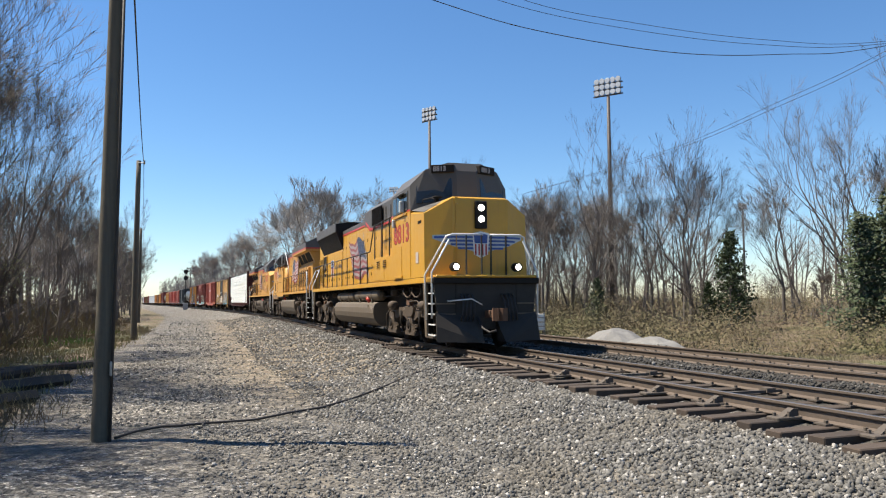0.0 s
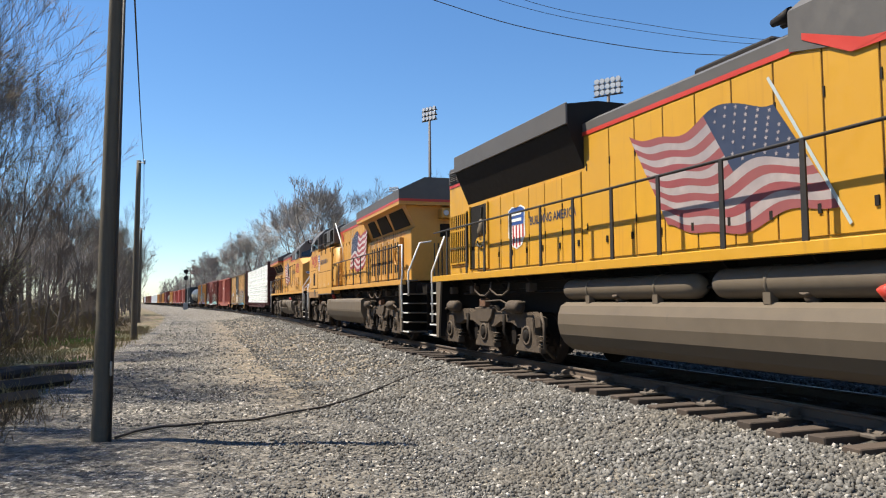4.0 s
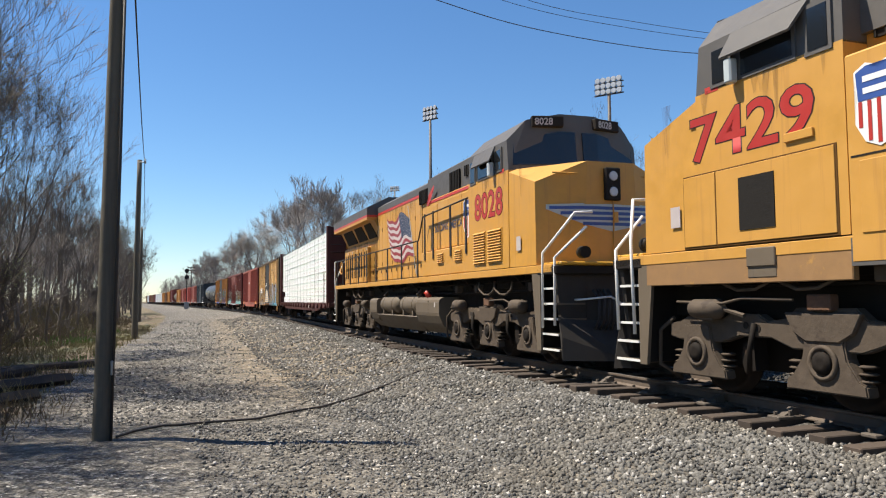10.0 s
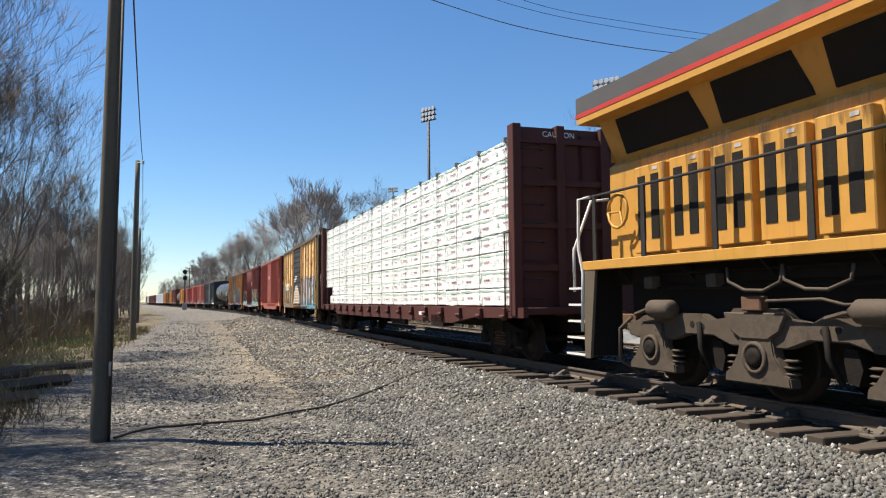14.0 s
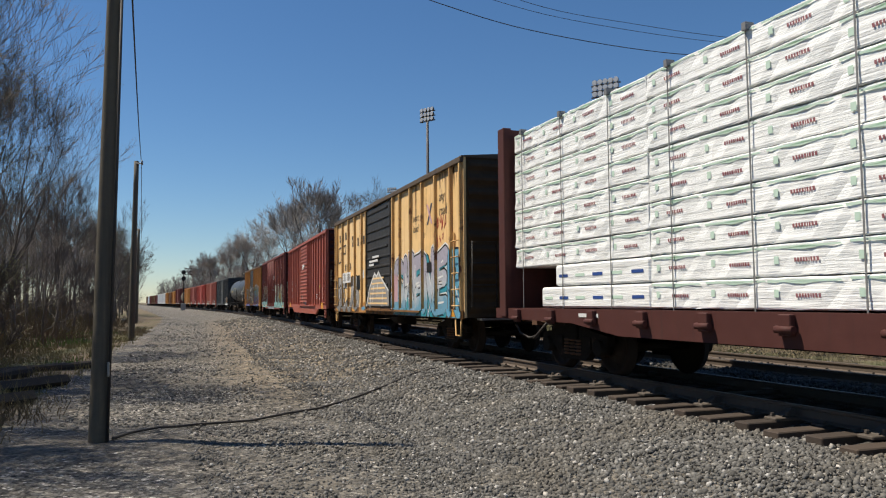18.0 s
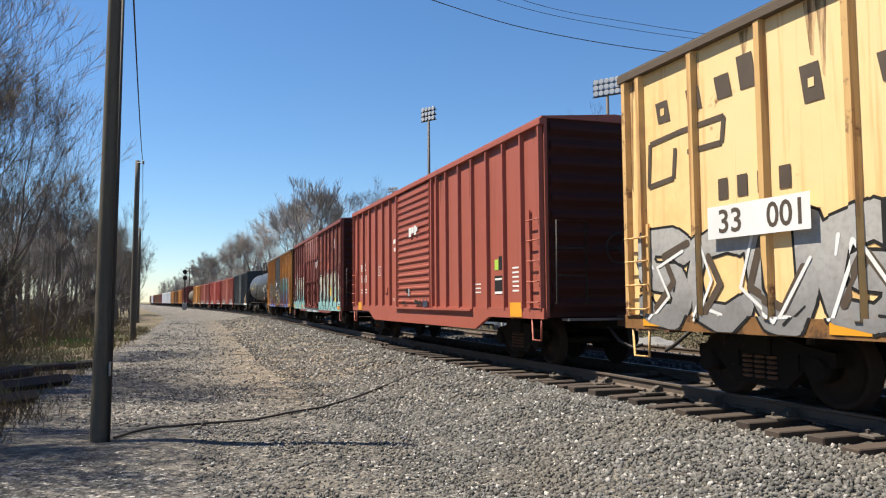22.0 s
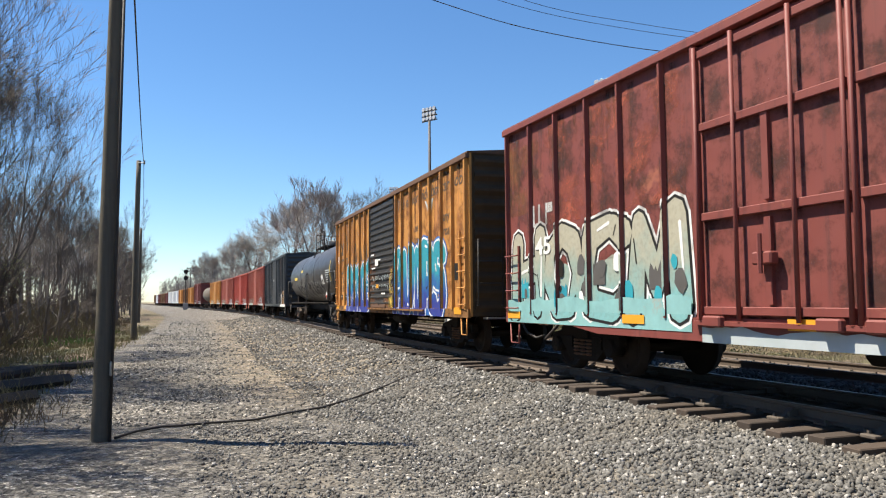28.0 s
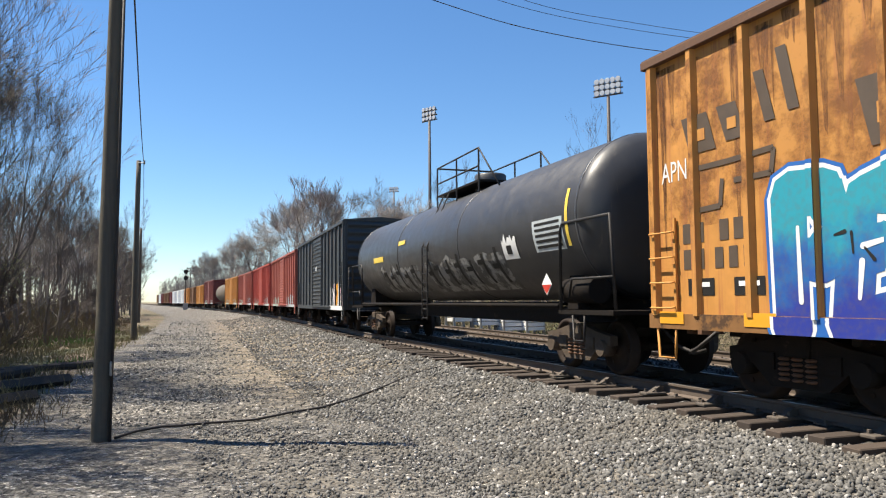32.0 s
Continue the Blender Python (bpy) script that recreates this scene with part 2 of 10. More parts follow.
POLE_BROWN = surface("brown steel mast", (0.055, 0.045, 0.044), 0.6, grain=8, depth=0.2, bump=0.05)
PLOUGH = surface("dust-greyed black steel", (0.052, 0.046, 0.040), 0.75, spec=0.2, grain=6, depth=0.35, bump=0.15, fade=(0.035, 0.031, 0.028))
SKIRT_DUST = surface("road-dusted yellow", (0.30, 0.165, 0.062), 0.75, grain=6, depth=0.25, bump=0.1, fade=(0.22, 0.125, 0.055), wear=(0.40, 0.21, 0.05), wear_at=0.6, wear_scale=2.0)
BRACE = surface("dusty grey-brown switch iron", (0.098, 0.080, 0.064), 0.85, grain=14, depth=0.4, bump=0.3)
FLAG_RED_DULL = surface("faded flag red", (0.25, 0.060, 0.065), 0.5, grain=8, depth=0.15, bump=0.03, fade=(0.22, 0.085, 0.08))
FLAG_WHITE_DULL = surface("greyed flag white", (0.36, 0.31, 0.30), 0.5, grain=8, depth=0.18, bump=0.03, fade=(0.24, 0.21, 0.22))
BARK = surface("grey-brown bark", (0.150, 0.128, 0.110), 0.9, grain=7, depth=0.3, bump=0.6, bump_scale=14, random_tint=0.35)
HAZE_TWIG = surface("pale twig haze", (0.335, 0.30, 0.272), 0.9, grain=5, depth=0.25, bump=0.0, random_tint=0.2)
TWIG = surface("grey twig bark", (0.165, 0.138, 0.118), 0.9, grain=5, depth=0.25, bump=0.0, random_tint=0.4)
BUD = surface("spring buds", (0.26, 0.30, 0.12), 0.7, grain=1.2, depth=0.5, bump=0.0, random_tint=0.4, fade=(0.24, 0.15, 0.08))
NEEDLE = surface("cedar green", (0.040, 0.065, 0.022), 0.7, grain=1.5, depth=0.5, bump=0.0, random_tint=0.3, fade=(0.055, 0.075, 0.02))
BRUSH = surface("dry brown brush", (0.165, 0.112, 0.075), 0.9, grain=0.9, depth=0.5, bump=0.0, random_tint=0.45, fade=(0.13, 0.13, 0.05))
GRASS = surface("dead straw grass", (0.22, 0.165, 0.095), 0.9, grain=0.6, depth=0.4, bump=0.0, fade=(0.18, 0.19, 0.06))
GREEN = surface("fresh grass", (0.10, 0.19, 0.035), 0.8, grain=1.5, depth=0.4, bump=0.0)
STONE = surface("crushed grey stone", (0.20, 0.195, 0.185), 0.9, grain=6, depth=0.35, bump=0.4, bump_scale=30)


def gravel_stones(name, k):
    """Loose stones, each with its own tone."""
    m, n, l, p = nodes_of(name)
    g = n.new("ShaderNodeNewGeometry")
    tones = ((0, (0.026, 0.025, 0.023)), (0.45, (0.102, 0.098, 0.090)), (0.93, (0.195, 0.187, 0.172)), (1.0, (0.60, 0.58, 0.55)))
    c = ramp(n, l, g.outputs["Random Per Island"], [(q, mul(t, k)) for q, t in tones])
    c = blend(n, l, ramp(n, l, noise_tex(n, l, 0.55, 4), ((0.5, (0, 0, 0)), (0.68, (0.7, 0.7, 0.7)))), c, blend(n, l, 1.0, c, (1.0, 0.87, 0.68), "MULTIPLY"))
    c = blend(n, l, 0.3, c, ramp(n, l, noise_tex(n, l, 30, 4), ((0.3, mul((0.06, 0.058, 0.053), k)), (0.8, mul((0.25, 0.24, 0.22), k)))))
    l.new(c, p.inputs["Base Color"])
    p.inputs["Roughness"].default_value = 0.9
    return m


def ground_material():
    """Fine gravel with brown fines and dark specks, track bed darkened for the train's shade; leaf litter and dead
    grass off the road.
    """
    m, n, l, p = nodes_of("gravel ground")
    tc = n.new("ShaderNodeTexCoord")
    vo = n.new("ShaderNodeTexVoronoi")
    vo.inputs["Scale"].default_value = 26
    l.new(tc.outputs["Object"], vo.inputs["Vector"])
    sep = n.new("ShaderNodeSeparateColor")
    l.new(vo.outputs["Color"], sep.inputs[0])
    stones = ramp(n, l, sep.outputs[0], ((0, (0.030, 0.027, 0.023)), (0.5, (0.128, 0.119, 0.104)), (0.93, (0.24, 0.224, 0.197)), (1, (0.58, 0.55, 0.50))))
    lumps = n.new("ShaderNodeTexVoronoi")
    lumps.inputs["Scale"].default_value = 8.5
    l.new(tc.outputs["Object"], lumps.inputs["Vector"])
    lump_tone = n.new("ShaderNodeSeparateColor")
    l.new(lumps.outputs["Color"], lump_tone.inputs[0])
    fines = ramp(n, l, noise_tex(n, l, 9, 8, 0.7), ((0.3, (0.066, 0.058, 0.047)), (0.7, (0.205, 0.182, 0.148))))
    c = blend(n, l, ramp(n, l, noise_tex(n, l, 0.35, 5), ((0.42, (0, 0, 0)), (0.62, (0.85, 0.85, 0.85)))), stones, fines)
    band = n.new("ShaderNodeAttribute")
    band.attribute_name = "fines"
    earth = ramp(n, l, noise_tex(n, l, 11, 8, 0.75), ((0.30, (0.066, 0.051, 0.035)), (0.5, (0.22, 0.178, 0.122)), (0.72, (0.39, 0.325, 0.238))))
    mixer = n.new("ShaderNodeMath")
    mixer.operation = "MULTIPLY"
    l.new(band.outputs["Fac"], mixer.inputs[0])
    l.new(ramp(n, l, noise_tex(n, l, 1.6, 7, 0.7), ((0.32, (0, 0, 0)), (0.58, (1, 1, 1)))), mixer.inputs[1])
    c = blend(n, l, mixer.outputs[0], c, earth)
    speck = ramp(n, l, lump_tone.outputs[0], ((0.0, (0.42, 0.42, 0.42)), (0.35, (0.92, 0.92, 0.92)), (0.8, (1.1, 1.1, 1.1)), (1.0, (1.75, 1.72, 1.66))))
    c = blend(n, l, 0.8, c, speck, "MULTIPLY")
    # Shade under and beyond the train is multiplied into the track bed colour.
    oil = n.new("ShaderNodeAttribute")
    oil.attribute_name = "oil"
    c = blend(n, l, oil.outputs["Fac"], c, blend(n, l, 1.0, c, (0.36, 0.35, 0.34), "MULTIPLY"))
    at = n.new("ShaderNodeAttribute")
    at.attribute_name = "cover"
    litter = ramp(n, l, noise_tex(n, l, 5, 8, 0.75), ((0.3, (0.075, 0.056, 0.037)), (0.5, (0.175, 0.132, 0.085)), (0.75, (0.275, 0.215, 0.145))))
    grass = ramp(n, l, noise_tex(n, l, 0.3, 4), ((0.48, (0, 0, 0)), (0.62, (1, 1, 1))))
    litter = blend(n, l, grass, litter, blend(n, l, 0.6, litter, (0.08, 0.11, 0.028)))
    edge = n.new("ShaderNodeMath")
    edge.operation = "ADD"
    l.new(at.outputs["Fac"], edge.inputs[0])
    j = n.new("ShaderNodeMath")
    j.operation = "MULTIPLY_ADD"
    l.new(noise_tex(n, l, 1.3, 5), j.inputs[0])
    j.inputs[1].default_value, j.inputs[2].default_value = 0.9, -0.45
    l.new(j.outputs[0], edge.inputs[1])
    c = blend(n, l, ramp(n, l, edge.outputs[0], ((0.4, (0, 0, 0)), (0.6, (1, 1, 1)))), c, litter)
    l.new(c, p.inputs["Base Color"])
    p.inputs["Roughness"].default_value = 0.95
    b = n.new("ShaderNodeBump")
    b.inputs["Strength"].default_value, b.inputs["Distance"].default_value = 0.9, 0.03
    l.new(vo.outputs["Distance"], b.inputs["Height"])
    b2 = n.new("ShaderNodeBump")
    b2.inputs["Strength"].default_value, b2.inputs["Distance"].default_value = 0.7, 0.05
    l.new(noise_tex(n, l, 7, 8), b2.inputs["Height"])
    l.new(b.outputs[0], b2.inputs["Normal"])
    b3 = n.new("ShaderNodeBump")
    b3.inputs["Strength"].default_value, b3.inputs["Distance"].default_value = 0.8, 0.07
    b3.invert = True
    l.new(lumps.outputs["Distance"], b3.inputs["Height"])
    l.new(b2.outputs[0], b3.inputs["Normal"])
    l.new(b3.outputs[0], p.inputs["Normal"])
    return m


BALLAST = gravel_stones("ballast stones", 1.0)
# Darker copy of the ballast holds the train's shade in its colour.
BED_SHADED = gravel_stones("oil-dark ballast stones", 0.42)
GROUND = ground_material()


def fade_paint(name, low, mid, high, z0, z1, dark=0.0):
    """Sprayed paint that fades from one colour to the next up the wall, with cloudy edges."""
    m, n, l, p = nodes_of(name)
    tc = n.new("ShaderNodeTexCoord")
    sep = n.new("ShaderNodeSeparateXYZ")
    l.new(tc.outputs["Object"], sep.inputs[0])
    mr = n.new("ShaderNodeMapRange")
    mr.inputs[1].default_value, mr.inputs[2].default_value = z0, z1
    l.new(sep.outputs[2], mr.inputs[0])
    j = n.new("ShaderNodeMath")
    j.operation = "MULTIPLY_ADD"
    l.new(noise_tex(n, l, 2.2, 5), j.inputs[0])
    j.inputs[1].default_value = 1.3
    o = n.new("ShaderNodeMath")
    o.operation = "SUBTRACT"
    l.new(mr.outputs[0], o.inputs[0])
    o.inputs[1].default_value = 0.65
    l.new(o.outputs[0], j.inputs[2])
    c = ramp(n, l, j.outputs[0], ((0.12, low), (0.5, mid), (0.88, high)))
    c = blend(n, l, ramp(n, l, noise_tex(n, l, 14, 6), ((0.45, (0, 0, 0)), (0.8, (0.4, 0.4, 0.4)))), c, (0.12, 0.10, 0.08))
    l.new(c, p.inputs["Base Color"])
    p.inputs["Roughness"].default_value = 0.55
    return m


FADE_SILVER = fade_paint("silver to blue spray fade", (0.14, 0.34, 0.48), (0.50, 0.54, 0.58), (0.40, 0.38, 0.46), 0.9, 2.3)
FADE_GREEN = fade_paint("aqua to sand spray fade", (0.20, 0.42, 0.42), (0.28, 0.36, 0.31), (0.40, 0.38, 0.29), 1.0, 2.3)
FADE_TEAL = fade_paint("blue to teal spray fade", (0.02, 0.035, 0.26), (0.015, 0.12, 0.34), (0.02, 0.28, 0.36), 1.0, 2.3)
FADE_GREY = fade_paint("grey spray fade", (0.22, 0.215, 0.21), (0.32, 0.31, 0.30), (0.40, 0.39, 0.37), 0.9, 2.1)
# Streaked end paints, darkened so the end walls' shade is in the colour.
SHADED_END = surface("sooty grimed end paint", (0.075, 0.050, 0.028), 0.75, spec=0.2, grain=4, depth=0.35, bump=0.15, bump_scale=10, streak=(0.10, 0.075, 0.045), streak_at=0.62)
SHADED_END_RED = surface("grimed dark maroon end paint", (0.060, 0.020, 0.016), 0.75, spec=0.2, grain=4, depth=0.3, bump=0.15, bump_scale=10, streak=(0.10, 0.04, 0.03), streak_at=0.64)
FAR_RUST = surface("far rusty brown paint", (0.22, 0.11, 0.05), 0.75, grain=2, depth=0.3, bump=0.05, streak=(0.12, 0.06, 0.03), streak_at=0.55)
TAN_POST = surface("rust-streaked boxcar post", (0.68, 0.42, 0.16), 0.7, grain=4, depth=0.2, streak=(0.36, 0.17, 0.06), streak_at=0.5, bump=0.1, bump_scale=10, wear=(0.16, 0.07, 0.035), wear_at=0.56, wear_scale=1.3)
SILL_RUST = surface("scraped rusty sill", (0.24, 0.12, 0.045), 0.75, grain=5, depth=0.35, bump=0.15, bump_scale=12, wear=(0.08, 0.045, 0.025), wear_at=0.52, wear_scale=1.5, spec=0.2)
STRAP = surface("grey steel banding", (0.20, 0.20, 0.20), 0.5, grain=12, depth=0.2, bump=0.03)
SEAM = surface("dark door seam", (0.10, 0.05, 0.015), 0.8, grain=9, depth=0.4, bump=0, spec=0.1)


def stain(name, colour, most):
    """Thin run-down dirt that lets the paint show through."""
    m, n, l, p = nodes_of(name)
    p.inputs["Base Color"].default_value = (*colour, 1)
    p.inputs["Roughness"].default_value = 0.8
    l.new(ramp(n, l, noise_tex(n, l, 1.0, 6, 0.7, stretch=(14, 14, 1.2)), ((0.35, (0, 0, 0)), (0.7, (most,) * 3))), p.inputs["Alpha"])
    return m


def cloudy(name, colour, most, scale=1.6):
    """A ragged weathered patch that thins out into the paint round it."""
    m, n, l, p = nodes_of(name)
    l.new(ramp(n, l, noise_tex(n, l, 7, 5), ((0.3, mul(colour, 0.65)), (0.7, mul(colour, 1.25)))), p.inputs["Base Color"])
    p.inputs["Roughness"].default_value = 0.8
    l.new(ramp(n, l, noise_tex(n, l, scale, 8, 0.72), ((0.47, (0, 0, 0)), (0.62, (most,) * 3))), p.inputs["Alpha"])
    return m


SOOT_CLOUD = cloudy("soot smear", (0.045, 0.022, 0.018), 0.6, 1.3)
RUST_CLOUD = cloudy("rust bloom", (0.22, 0.085, 0.028), 0.62, 1.5)
YELLOW_CLOUD = cloudy("patchy yellow overspray", (0.62, 0.44, 0.07), 0.95, 1.1)
RED_CLOUD = cloudy("worn red bloom", (0.36, 0.085, 0.05), 0.85, 1.2)
GRAFFITI_DULL = surface("worn silver spray paint", (0.27, 0.27, 0.26), 0.6, grain=5, depth=0.4, bump=0.03, wear=(0.055, 0.053, 0.05), wear_at=0.47, wear_scale=2.2)
RUST_RUN = stain("rust run", (0.12, 0.045, 0.018), 0.85)
SOOT_RUN = stain("soot run", (0.06, 0.035, 0.02), 0.42)


# ---- building helpers ----
def quad(bm, *pts):
    return bm.faces.new([bm.verts.new(p) for p in pts])


def box(bm, x0, x1, y0, y1, z0, z1, bev=0.0):
    v = [bm.verts.new((x, y, z)) for x in (x0, x1) for y in (y0, y1) for z in (z0, z1)]
    fs = [bm.faces.new([v[i] for i in q]) for q in ((0, 1, 3, 2), (4, 6, 7, 5), (0, 4, 5, 1), (2, 3, 7, 6), (0, 2, 6, 4), (1, 5, 7, 3))]
    if bev:
        es = {e for f in fs for e in f.edges}
        bmesh.ops.bevel(bm, geom=list(es), offset=bev, segments=1, affect="EDGES")
    return bm


def prism(bm, pts, axis, a0, a1):
    """A polygon pushed along an axis. Points are (x, z) for axis y, (y, z) for axis x, (x, y) for axis z."""
    put = {"y": lambda p, a: (p[0], a, p[1]), "x": lambda p, a: (a, p[0], p[1]), "z": lambda p, a: (p[0], p[1], a)}[axis]
    lo = [bm.verts.new(put(p, a0)) for p in pts]
    hi = [bm.verts.new(put(p, a1)) for p in pts]
    k = len(pts)
    fs = [bm.faces.new(lo), bm.faces.new(hi[::-1])] + [bm.faces.new((lo[i], hi[i], hi[(i + 1) % k], lo[(i + 1) % k])) for i in range(k)]
    bmesh.ops.recalc_face_normals(bm, faces=fs)
    return bm


def rod(bm, p, q, r, n=6, r2=None):
    p, q = Vector(p), Vector(q)
    d = (q - p).normalized()
    a = d.orthogonal().normalized()
    b = d.cross(a)
    r2 = r if r2 is None else r2
    ang = [2 * math.pi * i / n for i in range(n)]
    lo = [bm.verts.new(p + (a * math.cos(t) + b * math.sin(t)) * r) for t in ang]
    hi = [bm.verts.new(q + (a * math.cos(t) + b * math.sin(t)) * r2) for t in ang]
    for i in range(n):
        f = bm.faces.new((lo[i], lo[(i + 1) % n], hi[(i + 1) % n], hi[i]))
        f.smooth = n > 6
    bm.faces.new(lo[::-1])
    bm.faces.new(hi)
    return bm


def pipe(bm, pts, r, n=6):
    """One continuous bent tube through the points."""
    ps = [Vector(p) for p in pts]
    rings, side = [], None
    for i, p in enumerate(ps):
        d = (ps[min(i + 1, len(ps) - 1)] - ps[max(i - 1, 0)])
        d = d.normalized() if d.length > 1e-6 else (ps[i] - ps[i - 1]).normalized()
        side = d.orthogonal() if side is None else side - d * side.dot(d)
        side = side.normalized() if side.length > 1e-4 else d.orthogonal().normalized()
        up = d.cross(side)
        rings.append([bm.verts.new(p + (side * math.cos(2 * math.pi * k / n) + up * math.sin(2 * math.pi * k / n)) * r) for k in range(n)])
    for u, v in zip(rings, rings[1:]):
        for k in range(n):
            bm.faces.new((u[k], u[(k + 1) % n], v[(k + 1) % n], v[k])).smooth = True
    if (ps[0] - ps[-1]).length > 1e-4:
        bm.faces.new(rings[0][::-1])
        bm.faces.new(rings[-1])
    return bm


def lathe(bm, profile, centre, axis="y", n=16):
    """Rings of (along, radius) about an axis through centre."""
    rings = []
    for a, r in profile:
        ring = []
        for i in range(n):
            c, s = math.cos(2 * math.pi * i / n) * r, math.sin(2 * math.pi * i / n) * r
            o = {"y": (c, a, s), "x": (a, c, s), "z": (c, s, a)}[axis]
            ring.append(bm.verts.new(Vector(centre) + Vector(o)))
        rings.append(ring)
    fs = []
    for u, v in zip(rings, rings[1:]):
        for i in range(n):
            f = bm.faces.new((u[i], u[(i + 1) % n], v[(i + 1) % n], v[i]))
            f.smooth = True
            fs.append(f)
    fs += [bm.faces.new(rings[0]), bm.faces.new(rings[-1])]
    bmesh.ops.recalc_face_normals(bm, faces=fs)
    return bm


def mesh_of(name, bm, material):
    me = bpy.data.meshes.new(name)
    bm.to_mesh(me)
    bm.free()
    me.materials.append(material)
    return me


def part(name, bm, material, parent, label="", at=None):
    """Links a bmesh as one mesh object under a thing or a part."""
    ob = new(name, mesh_of(name, bm, material))
    ob.parent = parent
    if at is not None:
        ob.matrix_basis = at
    return tagged(ob, label)


def again(ob, at, parent=None):
    """The same part once more on its shared mesh."""
    o = new(ob.name.split(".")[0], ob.data)
    o.parent = parent or ob.parent
    o.matrix_basis = at
    if "label" in ob:
        o["label"] = ob["label"]
    return o


def B():
    return bmesh.new()


def boxed(*a, **k):
    return box(B(), *a, **k)


def thing(name, label, category, group="", kind=""):
    return tagged(new(name), label, category, group, kind)


def solid(name, bm, material, label, category, group="", kind=""):
    return tagged(new(name, mesh_of(name, bm, material)), label, category, group, kind)


def write(name, words, size, material, parent, x, z, y, side=1, offset=0.0, squeeze=1.0, slope=0.0, label="", shear=0.0, depth=0.0, gap=1.0):
    """Flat lettering on a side wall at y; x is its first letter's edge, z its base line. side 1 looks to +y, -1 to -y."""
    cu = bpy.data.curves.new(name, "FONT")
    cu.body, cu.size, cu.offset, cu.shear, cu.extrude = words, size, offset, shear, depth
    cu.resolution_u, cu.space_character = 3, gap
    tmp = bpy.data.objects.new(name, cu)
    me = bpy.data.meshes.new_from_object(tmp)
    bpy.data.objects.remove(tmp)
    bpy.data.curves.remove(cu)
    me.materials.clear()
    me.materials.append(material)
    for v in me.vertices:
        u, w = v.co.x * squeeze, v.co.y
        v.co = (x - side * u, y + side * (0.004 + max(0, v.co.z)), z + w + slope * u)
    ob = new(name, me)
    ob.parent = parent
    return tagged(ob, label)


def patch(name, pts, y, material, parent, side=1, label="", lift=0.004):
    """A flat painted shape on a side wall; points are (x, z)."""
    bm = B()
    f = bm.faces.new([bm.verts.new((px, y + side * lift, pz)) for px, pz in pts])
    bmesh.ops.triangulate(bm, faces=[f])
    return part(name, bm, material, parent, label)


MOVING = []


def rolling(ob, s_front, a, b, flip=False, length=0.0):
    """Remembers a vehicle whose front stands at s_front at the start, with its bogie centres a and b behind the front."""
    MOVING.append((ob, s_front, a, b, flip, length))
    return ob


WHEELS = []


# ---- ground ----
def build_ground():
    xs = [-1500, -700, -350, -200, -120, -80, -60, -48, -40] + [-36 + 1.5 * i for i in range(14)] + [-15 + 0.5 * i for i in range(86)] + [29 + 2 * i for i in range(12)] + [56, 66, 80, 110, 160, 250, 400, 800, 1600]
    ys = [-800, -300, -120, -60, -40, -30, -24, -20, -16, -13, -10, -8, -6, -4, -2] + [0.5 * i for i in range(90)] + [45 + 1.5 * i for i in range(60)] + [138 + 5 * i for i in range(40)] + [345, 380, 430, 500, 600, 800, 1200, 2000, 3500]
    verts, cover, fines, oil = [], [], [], []
    for y in ys:
        bend = track_x(y) - 7.2
        for x in xs:
            xx = x + bend
            u = xx - track_x(y)
            verts.append((xx, y, ground_z(xx, y)))
            cover.append(max(smooth(-9.4, -11.4, u), smooth(6.6, 8.8, u)))
            oil.append(smooth(-1.5, -0.6, u) * (1 - smooth(5.4, 6.4, u)))
            fines.append(smooth(-7.2, -5.6, u) * (1 - smooth(-3.0, -2.0, u)) * smooth(12.5, 19, y) * (1 - smooth(55, 100, y)))
    k = len(xs)
    faces = [(j * k + i, j * k + i + 1, (j + 1) * k + i + 1, (j + 1) * k + i) for j in range(len(ys) - 1) for i in range(k - 1)]
    me = bpy.data.meshes.new("ground")
    me.from_pydata(verts, [], faces)
    me.materials.append(GROUND)
    me.attributes.new("cover", "FLOAT", "POINT").data.foreach_set("value", cover)
    me.attributes.new("fines", "FLOAT", "POINT").data.foreach_set("value", fines)
    me.attributes.new("oil", "FLOAT", "POINT").data.foreach_set("value", oil)
    me.shade_smooth()
    tagged(new("ground", me), "grey gravel ground with brown fines, leaf litter beside it", "ground", kind="structure")


build_ground()


# ---- tracks ----
RAIL_SHAPE = ((-0.07, -0.17), (0.07, -0.17), (0.07, -0.158), (0.012, -0.135), (0.010, -0.045), (0.036, -0.032), (0.036, -0.004), (0.028, 0.0), (-0.028, 0.0), (-0.036, -0.004), (-0.036, -0.032), (-0.010, -0.045), (-0.012, -0.135), (-0.07, -0.158))


def rail(side, off, s0, s1, step, dz=0.0):
    bm = B()
    rings = []
    k = int((s1 - s0) / step)
    for i in range(k + 1):
        s = s0 + (s1 - s0) * i / k
        c = track_x(s) + off + side * 0.755
        rings.append([bm.verts.new((c + p, s, q + dz)) for p, q in RAIL_SHAPE])
    n = len(RAIL_SHAPE)
    for a, b in zip(rings, rings[1:]):
        for i in range(n):
            f = bm.faces.new((a[i], a[(i + 1) % n], b[(i + 1) % n], b[i]))
            f.material_index = 1 if i == 7 else 0
    ob = new("rail", mesh_of("rail", bm, RAIL_STEEL))
    ob.data.materials.append(RAIL_STEEL if off else BRIGHT)
    return ob


